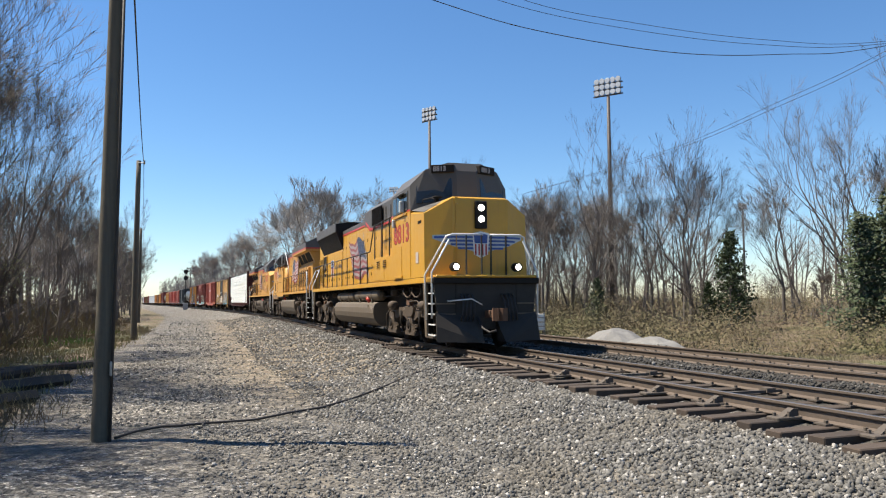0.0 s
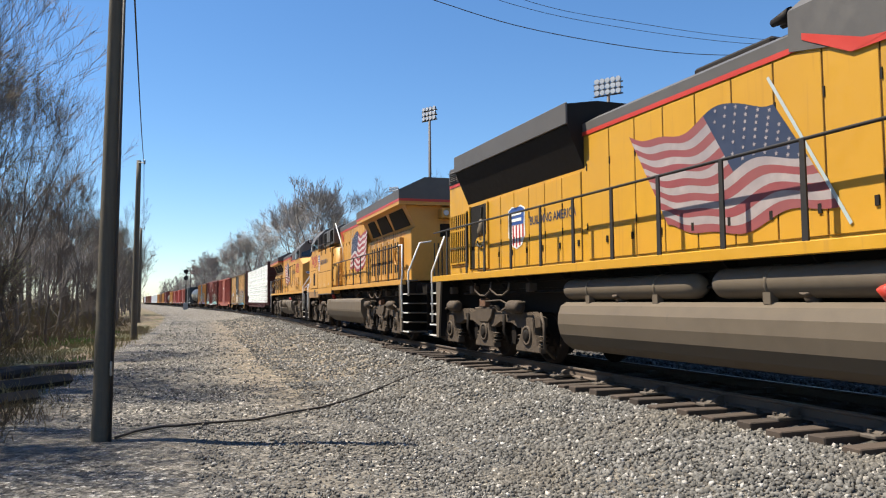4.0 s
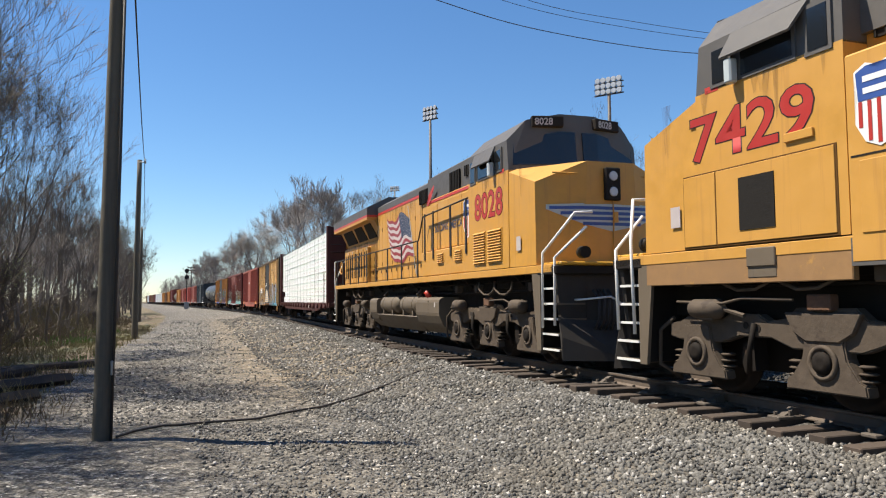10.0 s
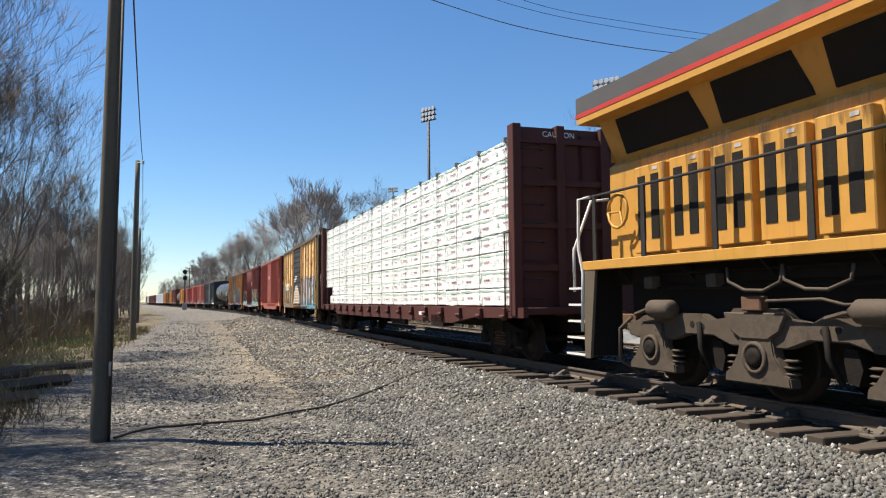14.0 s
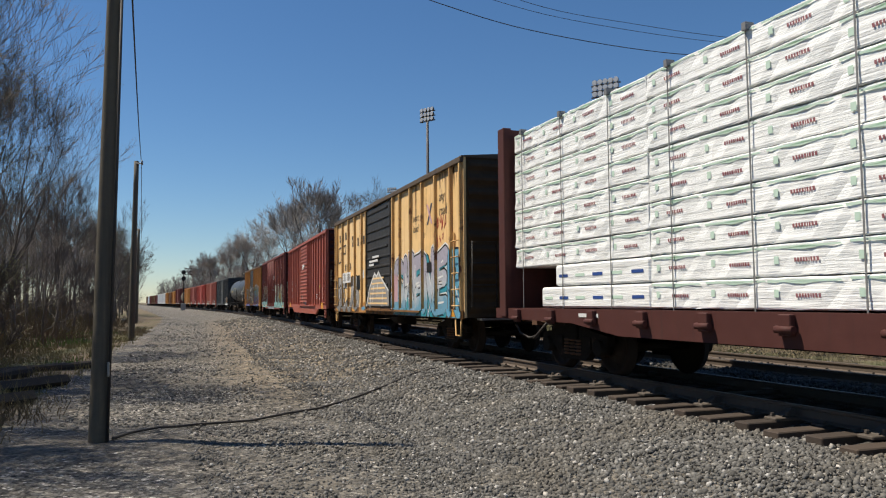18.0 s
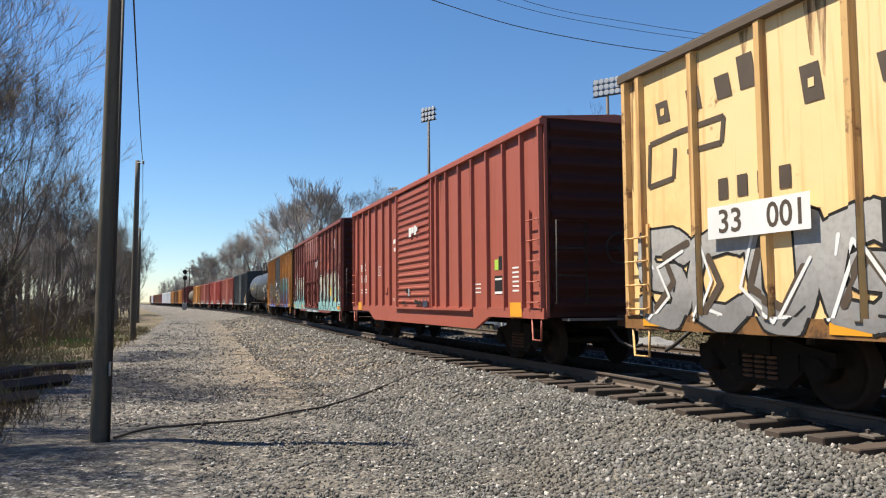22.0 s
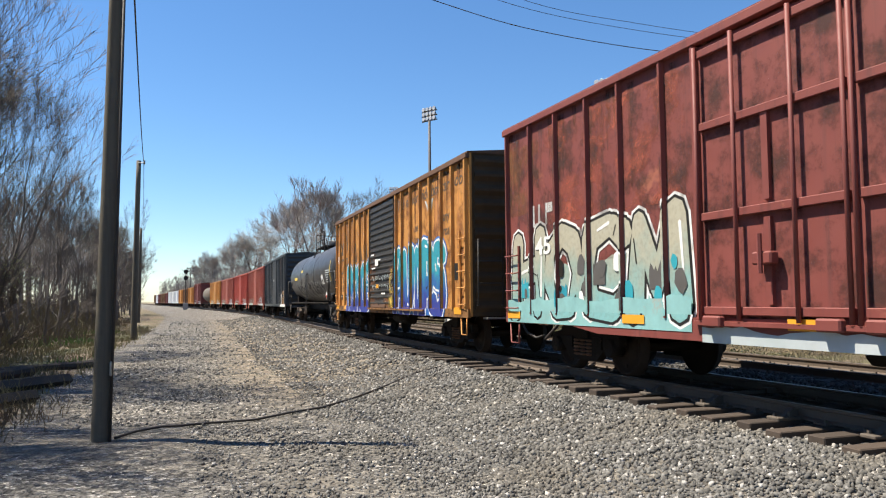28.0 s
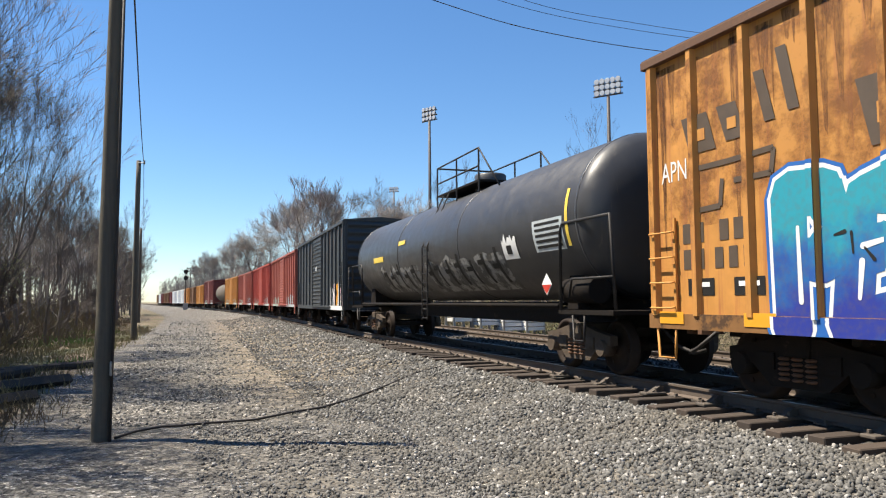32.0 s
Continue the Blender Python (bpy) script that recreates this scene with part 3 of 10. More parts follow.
def build_track(off, label, group, long_ties):
    track = thing("railway_track", label, "railway track", group, "structure")
    for side in (-1, 1):
        for a, b, step in ((-60, 120, 1.5), (120, 600, 12)):
            rail(side, off, a, b, step, -0.03 if off else 0.0).parent = track
    tie = B()
    box(tie, -1.3, 1.3, -0.115, 0.115, -0.34, -0.175, 0.012)
    tie = mesh_of("sleeper", tie, TIE_WOOD)
    wide = B()
    box(wide, -1.62, 1.5, -0.115, 0.115, -0.34, -0.175, 0.012)
    wide = mesh_of("sleeper", wide, TIE_WOOD)
    plate = B()
    box(plate, -0.17, 0.17, -0.09, 0.09, -0.175, -0.155)
    for x in (-0.11, 0.11):
        box(plate, x - 0.02, x + 0.02, -0.05, -0.02, -0.155, -0.12)
    plate = mesh_of("tie_plate", plate, BRACE)
    rnd = random.Random(5)
    s, i = -8.0, 0
    while i < (150 if off == 0 else 90):
        c = track_x(s) + off
        o = new("sleeper", wide if (long_ties and 3 < s < 24) else tie)
        o.parent = track
        o.matrix_basis = pose(c + rnd.uniform(-0.07, 0.05), s, rnd.uniform(-0.02, 0.012) - (0.03 if off else 0), 0, rnd.uniform(-0.7, 0.7), rnd.uniform(-2.2, 2.2) - math.degrees(math.atan((track_x(s + 1) - track_x(s - 1)) / 2)))
        if s < 30:
            for side in (-1, 1):
                q = new("tie_plate", plate)
                q.parent = track
                q.matrix_basis = pose(c + side * 0.755, s, -0.03 if off else 0.0)
        s += 0.53 + rnd.uniform(-0.03, 0.04)
        i += 1
    bm = B()
    while s < 420:
        c = track_x(s) + off
        box(bm, c - 1.3, c + 1.3, s - 0.115, s + 0.115, -0.34, -0.18)
        s += 0.55
    tagged(part("far_sleepers", bm, TIE_WOOD, track, "far run of sleepers in the ballast"), kind="stuff")
    return track


MAIN = build_track(0.0, "curving main railway track on worn wooden sleepers", "railway tracks", True)
SECOND = build_track(4.1, "second railway track on sunken wooden sleepers", "railway tracks", False)


def build_switch():
    """Switch hardware along the near rail: slide plates, braces, rods and a guard rail."""
    rnd = random.Random(8)
    for s in (6.2, 7.5, 8.8, 10.1, 11.5, 13.0):
        bm = B()
        x = track_x(s) - 0.755
        box(bm, x - 0.42, x - 0.07, s - 0.10, s + 0.10, -0.172, -0.13, 0.01)
        prism(bm, ((x - 0.30, -0.13), (x - 0.075, -0.13), (x - 0.075, -0.05), (x - 0.14, -0.04)), "y", s - 0.05, s + 0.05)
        rod(bm, (x - 0.22, s - 0.06, -0.13), (x - 0.22, s - 0.06, -0.07), 0.025)
        rod(bm, (x - 0.34, s + 0.05, -0.13), (x - 0.34, s + 0.05, -0.09), 0.025)
        part("rail_brace", bm, BRACE, MAIN, "dusty rail brace with bolts")
    for s in (9.4, 12.3):
        bm = B()
        box(bm, track_x(s) - 0.7, track_x(s) + 0.72, s - 0.03, s + 0.03, -0.13, -0.09)
        for k in (-0.5, 0.5):
            box(bm, track_x(s) + k - 0.08, track_x(s) + k + 0.08, s - 0.06, s + 0.06, -0.13, -0.06)
        part("switch_rod", bm, BRACE, MAIN, "steel switch rod between the rails")


build_switch()


# ---- poles and wires ----
def utility_pole(x, y, top, r, lean, label, guard=False):
    z = ground_z(x, y) - 0.15
    t = thing("utility_pole", label, "utility pole", "poles along the road")
    t.matrix_basis = pose(x, y, z)
    bm = B()
    n, k = 14, 9
    rings = []
    for i in range(k):
        f = i / (k - 1)
        rr = r * (1 - 0.28 * f)
        rings.append([bm.verts.new((lean * f + rr * math.cos(2 * math.pi * j / n), rr * math.sin(2 * math.pi * j / n), f * (top - z))) for j in range(n)])
    for a, b in zip(rings, rings[1:]):
        for j in range(n):
            bm.faces.new((a[j], a[(j + 1) % n], b[(j + 1) % n], b[j])).smooth = True
    bm.faces.new(rings[-1])
    part("shaft", bm, WOOD_POLE, t)
    if guard:
        bm = B()
        pipe(bm, [(r * 0.9, -0.12, 0.05), (r * 0.9 + lean * 0.5, -0.12, (top - z) * 0.5), (r * 0.75 + lean, -0.1, top - z)], 0.022, 8)
        part("ground_cable", bm, CABLE, t, "dark cable clipped up the pole")
        bm = B()
        box(bm, r * 0.8, r * 1.05, -0.17, -0.06, 1.05, 1.25, 0.01)
        part("tag_box", bm, GALV, t, "small grey tag box")
    else:
        bm = B()
        rod(bm, (lean, -r, top - z - 0.15), (lean + 0.28, -r, top - z - 0.12), 0.03)
        rod(bm, (lean + 0.28, -r, top - z - 0.2), (lean + 0.28, -r, top - z + 0.02), 0.045, 8)
        part("insulator", bm, GALV, t)
    return t


utility_pole(-1.30, 11.59, 6.6, 0.135, 0.10, "weathered grey-brown wooden utility pole with a cable", True)
utility_pole(-3.25, 41.6, 8.55, 0.16, 0.1, "dark slim wooden utility pole at the wood's edge")
utility_pole(-5.55, 76.0, 8.2, 0.16, 0.1, "dark slim wooden utility pole at the wood's edge")
utility_pole(-8.0, 111.0, 8.2, 0.16, 0.1, "dark slim wooden utility pole at the wood's edge")
utility_pole(-11.0, 148.0, 8.2, 0.16, 0.1, "dark slim wooden utility pole at the wood's edge")


def wire(name, p, q, sag, r, label, n=24):
    p, q = Vector(p), Vector(q)
    bm = B()
    pts = [p.lerp(q, i / n) - Vector((0, 0, 4 * sag * (i / n) * (1 - i / n))) for i in range(n + 1)]
    pipe(bm, pts, r, 5)
    return solid(name, bm, CABLE, label, "wire", "overhead wires")


wire("overhead_wire", (-1.02, 11.5, 6.5), (-2.9, 41.5, 8.4), 0.35, 0.016, "thin black wire strung between the poles")
wire("overhead_wire", (-2.9, 41.5, 8.4), (-5.2, 76, 8.1), 0.35, 0.016, "thin black wire strung between the poles")
wire("overhead_wire", (-5.2, 76, 8.1), (-7.7, 111, 8.1), 0.35, 0.016, "thin black wire strung between the poles")


def wire_run(name, pts, r, label):
    bm = B()
    ps = [Vector(p) for p in pts]
    fine = []
    for i in range(len(ps) - 1):
        a, b, c, d = ps[max(i - 1, 0)], ps[i], ps[i + 1], ps[min(i + 2, len(ps) - 1)]
        for k in range(8):
            t = k / 8
            fine.append(0.5 * (2 * b + (c - a) * t + (2 * a - 5 * b + 4 * c - d) * t * t + (3 * b - a - 3 * c + d) * t ** 3))
    fine.append(ps[-1])
    pipe(bm, fine, r, 5)
    return solid(name, bm, CABLE, label, "wire", "overhead wires")


def seen(x, y, d):
    """A far place given by its bearing from the eye and its depth."""
    fw = Vector((math.sin(YAW) * math.cos(PITCH), math.cos(YAW) * math.cos(PITCH), math.sin(PITCH)))
    rt = Vector((math.cos(YAW), -math.sin(YAW), 0))
    return Vector(EYE) + (fw + rt * x + rt.cross(fw) * y) * d


wire_run("overhead_wire", [seen(-0.20, 0.40, 20), seen(-0.01, 0.328, 22), seen(0.13, 0.286, 24), seen(0.31, 0.256, 26), seen(0.45, 0.253, 28), seen(0.585, 0.263, 30), seen(0.9, 0.33, 33)], 0.014, "black overhead wire sagging across the sky")
wire_run("overhead_wire", [seen(-0.15, 0.42, 24), seen(0.07, 0.329, 26), seen(0.235, 0.290, 28), seen(0.42, 0.266, 30), seen(0.585, 0.266, 32), seen(0.9, 0.31, 34)], 0.010, "thin overhead wire sagging across the sky")
wire_run("overhead_wire", [seen(-0.15, 0.445, 24), seen(0.095, 0.332, 26), seen(0.26, 0.295, 28), seen(0.43, 0.272, 30), seen(0.585, 0.269, 32), seen(0.9, 0.31, 34)], 0.010, "thin overhead wire sagging across the sky")
for k in (0.0, 0.006):
    wire_run("overhead_wire", [seen(0.9, 0.42 + k, 30), seen(0.585, 0.25 + k, 36), seen(0.45, 0.187 + k, 44), seen(0.285, 0.121 + k * 0.5, 60), seen(0.1, 0.07, 90)], 0.013, "thin overhead wire running off to the woods")


# ---- sports-ground lamps, signal and far mast ----
def stadium_lamp(x, y, d, rows, cols, label, cell=0.62, turn=0.0):
    head_at = seen(x, y, d)
    z0 = ground_z(head_at.x, head_at.y)
    t = thing("stadium_light", label, "stadium light", "sports ground lights")
    t.matrix_basis = pose(head_at.x, head_at.y, z0, 0, 0, turn)
    h = head_at.z - z0
    bm = B()
    rod(bm, (0, 0, -0.3), (0, 0, h - 0.2), 0.24, 10, 0.13)
    part("mast", bm, POLE_BROWN, t)
    for r in range(rows):
        z = h + (r - (rows - 1) / 2) * cell * 1.05
        bm = B()
        box(bm, -cols * cell / 2 - 0.1, cols * cell / 2 + 0.1, -0.06, 0.06, z - 0.28, z - 0.18)
        part("crossarm", bm, POLE_BROWN, t)
        for c in range(cols):
            xx = (c - (cols - 1) / 2) * cell
            bm = B()
            lathe(bm, ((0.0, 0.24), (0.12, 0.22), (0.32, 0.10), (0.4, 0.06)), (xx, -0.15, z), "y", 10)
            lamp = part("floodlight", bm, LOCO_GREY, t)
            bm = B()
            lathe(bm, ((-0.03, 0.2), (0.0, 0.23)), (xx, -0.155, z), "y", 10)
            part("lens", bm, LENS, lamp, "pale glass lens")
    return t


stadium_lamp(-0.0165, 0.178, 84, 3, 4, "tall brown mast with a bank of stadium floodlights", 0.50, -58)
stadium_lamp(0.219, 0.212, 62, 3, 5, "tall brown mast with three rows of floodlights", 0.46, -52)
stadium_lamp(0.395, 0.053, 125, 2, 4, "far mast with a bank of stadium floodlights", 0.36, 0)
stadium_lamp(-0.064, 0.079, 150, 2, 4, "far mast with a bank of stadium floodlights", 0.5, -40)


def railway_signal(s):
    x = track_x(s) - 3.3
    z = ground_z(x, s)
    t = thing("railway_signal", "black railway signal mast with two round heads", "railway signal")
    t.matrix_basis = pose(x, s, z)
    h = 8.4
    bm = B()
    rod(bm, (0, 0, 0), (0, 0, h), 0.09, 8)
    part("mast", bm, BLACK, t)
    bm = B()
    for k in range(18):
        rod(bm, (0.25, 0.12, 0.4 + k * 0.36), (0.25, -0.12, 0.4 + k * 0.36), 0.015, 4)
    rod(bm, (0.25, 0.12, 0.2), (0.25, 0.12, 7), 0.02, 4)
    rod(bm, (0.25, -0.12, 0.2), (0.25, -0.12, 7), 0.02, 4)
    part("ladder", bm, BLACK, t)
    for zz in (h - 0.1, h - 1.5):
        bm = B()
        lathe(bm, ((0.0, 0.48), (0.05, 0.48)), (0, -0.2, zz), "y", 16)
        head_part = part("signal_head", bm, BLACK, t, "round black target")
        bm = B()
        rod(bm, (0, -0.2, zz), (0, -0.5, zz - 0.03), 0.13, 10)
        part("hood", bm, BLACK, head_part)
    bm = B()
    box(bm, -0.5, 0.5, -0.4, 0.4, 0, 1.5, 0.02)
    part("relay_case", bm, GALV, t, "grey relay case")


railway_signal(175)
f = seen(-0.333, -0.0245, 200)
t = thing("radio_mast", "slim far mast with short crossarms", "mast")
t.matrix_basis = pose(f.x, f.y, ground_z(f.x, f.y))
bm = B()
rod(bm, (0, 0, 0), (0, 0, f.z - ground_z(f.x, f.y) + 0.6), 0.14, 8, 0.08)
part("mast", bm, POLE_BROWN, t)
for k in (0.3, -0.5, -1.2):
    bm = B()
    zz = f.z - ground_z(f.x, f.y) + k
    box(bm, -0.9, 0.9, -0.05, 0.05, zz, zz + 0.16)
    part("crossarm", bm, POLE_BROWN, t)


# ---- cable, logs, heap, crates ----
def build_cable():
    way = ((-1.12, 11.62), (-0.9, 12.05), (-0.55, 12.35), (-0.3, 12.3), (0.0, 12.62), (0.86, 13.02), (1.5, 13.4), (2.1, 13.9), (2.75, 14.45), (3.25, 15.05), (3.9, 15.6), (4.5, 16.2), (5.2, 16.6))
    bm = B()
    pts = [Vector((x, y, ground_z(x, y) + 0.035)) for x, y in way]
    pipe(bm, pts, 0.02, 6)
    solid("ground_cable", bm, CABLE, "black cable lying loose across the gravel", "cable")


build_cable()


def log(p, q, r, label, squared=False):
    bm = B()
    p, q = Vector(p), Vector(q)
    p.z, q.z = ground_z(p.x, p.y) + r * 0.8, ground_z(q.x, q.y) + r * 0.8
    k = 10
    d = (q - p).normalized()
    a, b = d.orthogonal().normalized(), None
    b = d.cross(a)
    n = 4 if squared else 9
    rings = []
    for i in range(k + 1):
        c = p.lerp(q, i / k) + Vector((0, 0, 0.03 * noise.noise((i * 0.7, p.x, 2))))
        rings.append([bm.verts.new(c + (a * math.cos(2 * math.pi * j / n + 0.8) + b * math.sin(2 * math.pi * j / n + 0.8)) * r * (1 + 0.2 * noise.noise((i, j, p.y)))) for j in range(n)])
    for u, v in zip(rings, rings[1:]):
        for j in range(n):
            bm.faces.new((u[j], u[(j + 1) % n], v[(j + 1) % n], v[j]))
    bm.faces.new(rings[0][::-1])
    bm.faces.new(rings[-1])
    return solid("log", bm, LOG_WOOD, label, "log", "old timbers by the road")


log((-6.8, 14.2, 0), (-2.95, 19.9, 0), 0.14, "dark rotting sleeper lying in dead grass", True)
log((-5.8, 13.4, 0), (-3.05, 16.6, 0), 0.13, "dark rotting sleeper lying in dead grass", True)
log((-6.2, 18.0, 0), (-4.2, 22.2, 0), 0.14, "dark rotting log at the wood's edge")
log((-6.0, 21.0, 0), (-2.9, 25.6, 0), 0.12, "dark fallen trunk at the wood's edge")


def heap(cx, cy, rx, ry, h, label):
    bm = B()
    n, k = 40, 14
    top = bm.verts.new((cx, cy, ground_z(cx, cy) + h))
    last = None
    for i in range(1, k + 1):
        f = i / k
        ring = []
        for j in range(n):
            a = 2 * math.pi * j / n
            x, y = cx + rx * f * math.cos(a), cy + ry * f * math.sin(a)
            z = ground_z(cx, cy) - 0.15 + (h + 0.15) * (math.cos(f * math.pi) * 0.5 + 0.5) + 0.09 * noise.noise((x * 3, y * 3, 5))
            ring.append(bm.verts.new((x, y, z)))
        for j in range(n):
            if last is None:
                bm.faces.new((top, ring[j], ring[(j + 1) % n]))
            else:
                bm.faces.new((last[j], ring[j], ring[(j + 1) % n], last[(j + 1) % n]))
        last = ring
    return solid("gravel_heap", bm, STONE, label, "gravel heap")


heap(15.2, 26.0, 2.4, 2.4, 0.75, "low grey heap of crushed stone beside the track")
heap(14.6, 22.5, 1.6, 2.6, 0.45, "low grey spread of crushed stone beside the track")


def crate(x, y, w, h):
    z = ground_z(x, y)
    t = thing("storage_bin", "white slatted storage bin standing on short legs", "storage bin", "white bins beyond the tracks")
    t.matrix_basis = pose(x, y, z, 0, 0, 12)
    for i in range(4):
        bm = B()
        box(bm, -w / 2, w / 2, -0.5, 0.5, 0.35 + i * (h - 0.35) / 4, 0.35 + (i + 0.8) * (h - 0.35) / 4, 0.01)
        part("slat_ring", bm, WHITE, t)
    for sx in (-1, 1):
        for sy in (-1, 1):
            bm = B()
            box(bm, sx * w / 2 - 0.06, sx * w / 2 + 0.06, sy * 0.42 - 0.06, sy * 0.42 + 0.06, -0.03, h)
            part("leg", bm, GALV, t)


for px in (0.02, 0.055, 0.085, 0.115):
    p = seen(px, -0.108, 40)
    crate(p.x, p.y, 1.05, 1.25)


# ---- trees ----
class Sticks:
    """Collects tapered limbs as plain lists."""

    def __init__(self):
        self.v, self.f = [], []

    def limb(self, pts, radii, n):
        base = len(self.v)
        for i, (p, r) in enumerate(zip(pts, radii)):
            d = (pts[min(i + 1, len(pts) - 1)] - pts[max(i - 1, 0)]).normalized()
            a = d.orthogonal().normalized()
            b = d.cross(a)
            for j in range(n):
                w = 2 * math.pi * j / n
                self.v.append(tuple(p + (a * math.cos(w) + b * math.sin(w)) * r))
        for i in range(len(pts) - 1):
            for j in range(n):
                self.f.append((base + i * n + j, base + i * n + (j + 1) % n, base + (i + 1) * n + (j + 1) % n, base + (i + 1) * n + j))

    def thread(self, pts, w):
        """A hair-thin twig as a tapering strip."""
        d = (pts[-1] - pts[0]).normalized()
        a = d.orthogonal().normalized() * w
        base = len(self.v)
        for i, p in enumerate(pts[:-1]):
            f = 1 - 0.6 * i / (len(pts) - 1)
            self.v += [tuple(p - a * f), tuple(p + a * f)]
        self.v.append(tuple(pts[-1]))
        n = len(pts) - 1
        for i in range(n - 1):
            self.f.append((base + 2 * i, base + 2 * i + 1, base + 2 * i + 3, base + 2 * i + 2))
        self.f.append((base + 2 * n - 2, base + 2 * n - 1, base + 2 * n))

    def leaf(self, p, size, rnd):
        a = Vector((rnd.uniform(-1, 1), rnd.uniform(-1, 1), rnd.uniform(-1, 1))).normalized() * size
        b = a.orthogonal().normalized() * size * 0.6
        base = len(self.v)
        self.v += [tuple(p - a), tuple(p + b), tuple(p + a), tuple(p - b)]
        self.f.append((base, base + 1, base + 2, base + 3))

    def mesh(self, name, material, smooth_it=False):
        me = bpy.data.meshes.new(name)
        me.from_pydata(self.v, [], self.f)
        me.materials.append(material)
        if smooth_it:
            me.shade_smooth()
        return me


def bare_tree(seed, height, lean, label, spread=1.0, buds=0, thick=1.0, low=0.30, tall=0.0, hair=0.0065):
    """A leafless tree that forks again and again; tall > 0 keeps one leader growing up through the crown."""
    rnd = random.Random(seed)
    trunk, limbs, fine, bud = Sticks(), Sticks(), Sticks(), Sticks()

    def tip(p):
        for _ in range(buds):
            bud.leaf(p + Vector((rnd.gauss(0, 0.10), rnd.gauss(0, 0.10), rnd.gauss(0, 0.10))), rnd.uniform(0.014, 0.034), rnd)

    def shoot(p, d, ln):
        pts = [p]
        for _ in range(2):
            d = (d + Vector((rnd.gauss(0, 0.22), rnd.gauss(0, 0.22), rnd.gauss(0.08, 0.12)))).normalized()
            pts.append(pts[-1] + d * ln * 0.5)
        fine.thread(pts, hair)
        if buds:
            tip(pts[-1])

    def aside(d, angle):
        side = Matrix.Rotation(rnd.uniform(0, 6.283), 3, d) @ d.orthogonal().normalized()
        return (d * math.cos(angle) + side * math.sin(angle)).normalized()

    def grow(p, d, length, r, level):
        k = 5 if level == 0 else 3 if level < 4 else 2
        r_end = max(r * (0.78 if level == 0 else 0.62), 0.005)
        pts, radii = [p], [r]
        for i in range(k):
            w = 0.05 if level == 0 else 0.12
            d = (d + Vector((rnd.gauss(0, w), rnd.gauss(0, w), 0.05 if level else 0.0))).normalized()
            pts.append(pts[-1] + d * length / k)
            radii.append(r + (r_end - r) * (i + 1) / k)
        (trunk if level == 0 else limbs if level < 4 else fine).limb(pts, radii, 8 if level == 0 else 5 if level < 3 else 3)
        if level == 0:
            for _ in range(5):
                f = rnd.uniform(0.35, 0.95) * k
                j = min(int(f), k - 1)
                grow(pts[j].lerp(pts[j + 1], f - j), aside(d, rnd.uniform(0.7, 1.15)), length * rnd.uniform(0.25, 0.5), r * 0.25, 3)
        if level >= 2:
            for _ in range((4 if level < 5 else 3) if hair > 0.01 else 2):
                j = rnd.randrange(k)
                shoot(pts[j].lerp(pts[j + 1], rnd.random()), (aside(d, rnd.uniform(0.4, 0.9)) + Vector((0, 0, 0.25))).normalized(), height * rnd.uniform(0.035, 0.085))
        if level >= 6 or length < height * 0.022:
            for _ in range(2):
                shoot(pts[-1], (aside(d, rnd.uniform(0.1, 0.5)) + Vector((0, 0, 0.2))).normalized(), height * rnd.uniform(0.03, 0.06))
            return
        n = 3 if level in (0, 1, 3) or rnd.random() < 0.35 else 2
        for c in range(n):
            leader = c == 0
            angle = rnd.uniform(0.05, 0.25) if leader else rnd.uniform(0.32, 0.68) * spread
            nd = (aside(d, angle) + Vector((0, 0, 0.10 + (0.25 if leader and level < 3 else 0) * (1 + tall)))).normalized()
            ratio = rnd.uniform(0.70, 0.86) + (tall if leader and level < 3 else 0) if leader else rnd.uniform(0.55, 0.80)
            grow(pts[-1], nd, length * ratio, r_end * (0.88 if leader else rnd.uniform(0.55, 0.75)), level + 1)

    grow(Vector((0, 0, -0.2)), Vector((lean, lean * 0.3, 1)).normalized(), height * low, height * 0.0165 * thick, 0)
    t = thing("tree", label, "tree", "bare spring trees")
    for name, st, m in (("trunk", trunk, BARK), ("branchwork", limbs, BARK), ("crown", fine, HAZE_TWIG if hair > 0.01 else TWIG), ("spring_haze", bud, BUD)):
        if st.f:
            o = new(name, st.mesh(name, m, name == "trunk"))
            o.parent = t
            if name == "crown":
                tagged(o, "fine bare twigs")
            if name == "spring_haze":
                tagged(o, "haze of fresh spring buds")
    return t


def cedar(seed, height, label):
    rnd = random.Random(seed)
    trunk, crown = Sticks(), Sticks()
    trunk.limb([Vector((0, 0, -0.2)), Vector((0.05, 0, height * 0.5)), Vector((0, 0.05, height * 0.97))], [height * 0.02, height * 0.012, 0.02], 7)
    for i in range(150):
        f = (i + rnd.random()) / 150
        z = height * (0.06 + 0.92 * f)
        a = rnd.uniform(0, 6.283)
        reach = height * 0.27 * (1 - f) ** 0.75 * rnd.uniform(0.55, 1.15) + 0.12
        p0 = Vector((0, 0, z))
        p1 = p0 + Vector((math.cos(a) * reach, math.sin(a) * reach, reach * rnd.uniform(0.15, 0.5)))
        trunk.limb([p0, p1], [0.025, 0.006], 3)
        for k in range(26):
            q = p0.lerp(p1, rnd.uniform(0.25, 1.05)) + Vector((rnd.gauss(0, 0.13), rnd.gauss(0, 0.13), rnd.gauss(0.03, 0.12)))
            crown.leaf(q, rnd.uniform(0.05, 0.13), rnd)
    t = thing("evergreen_tree", label, "tree", "evergreens")
    for name, st, m in (("trunk", trunk, BARK), ("crown", crown, NEEDLE)):
        o = new(name, st.mesh(name, m))
        o.parent = t
    return t


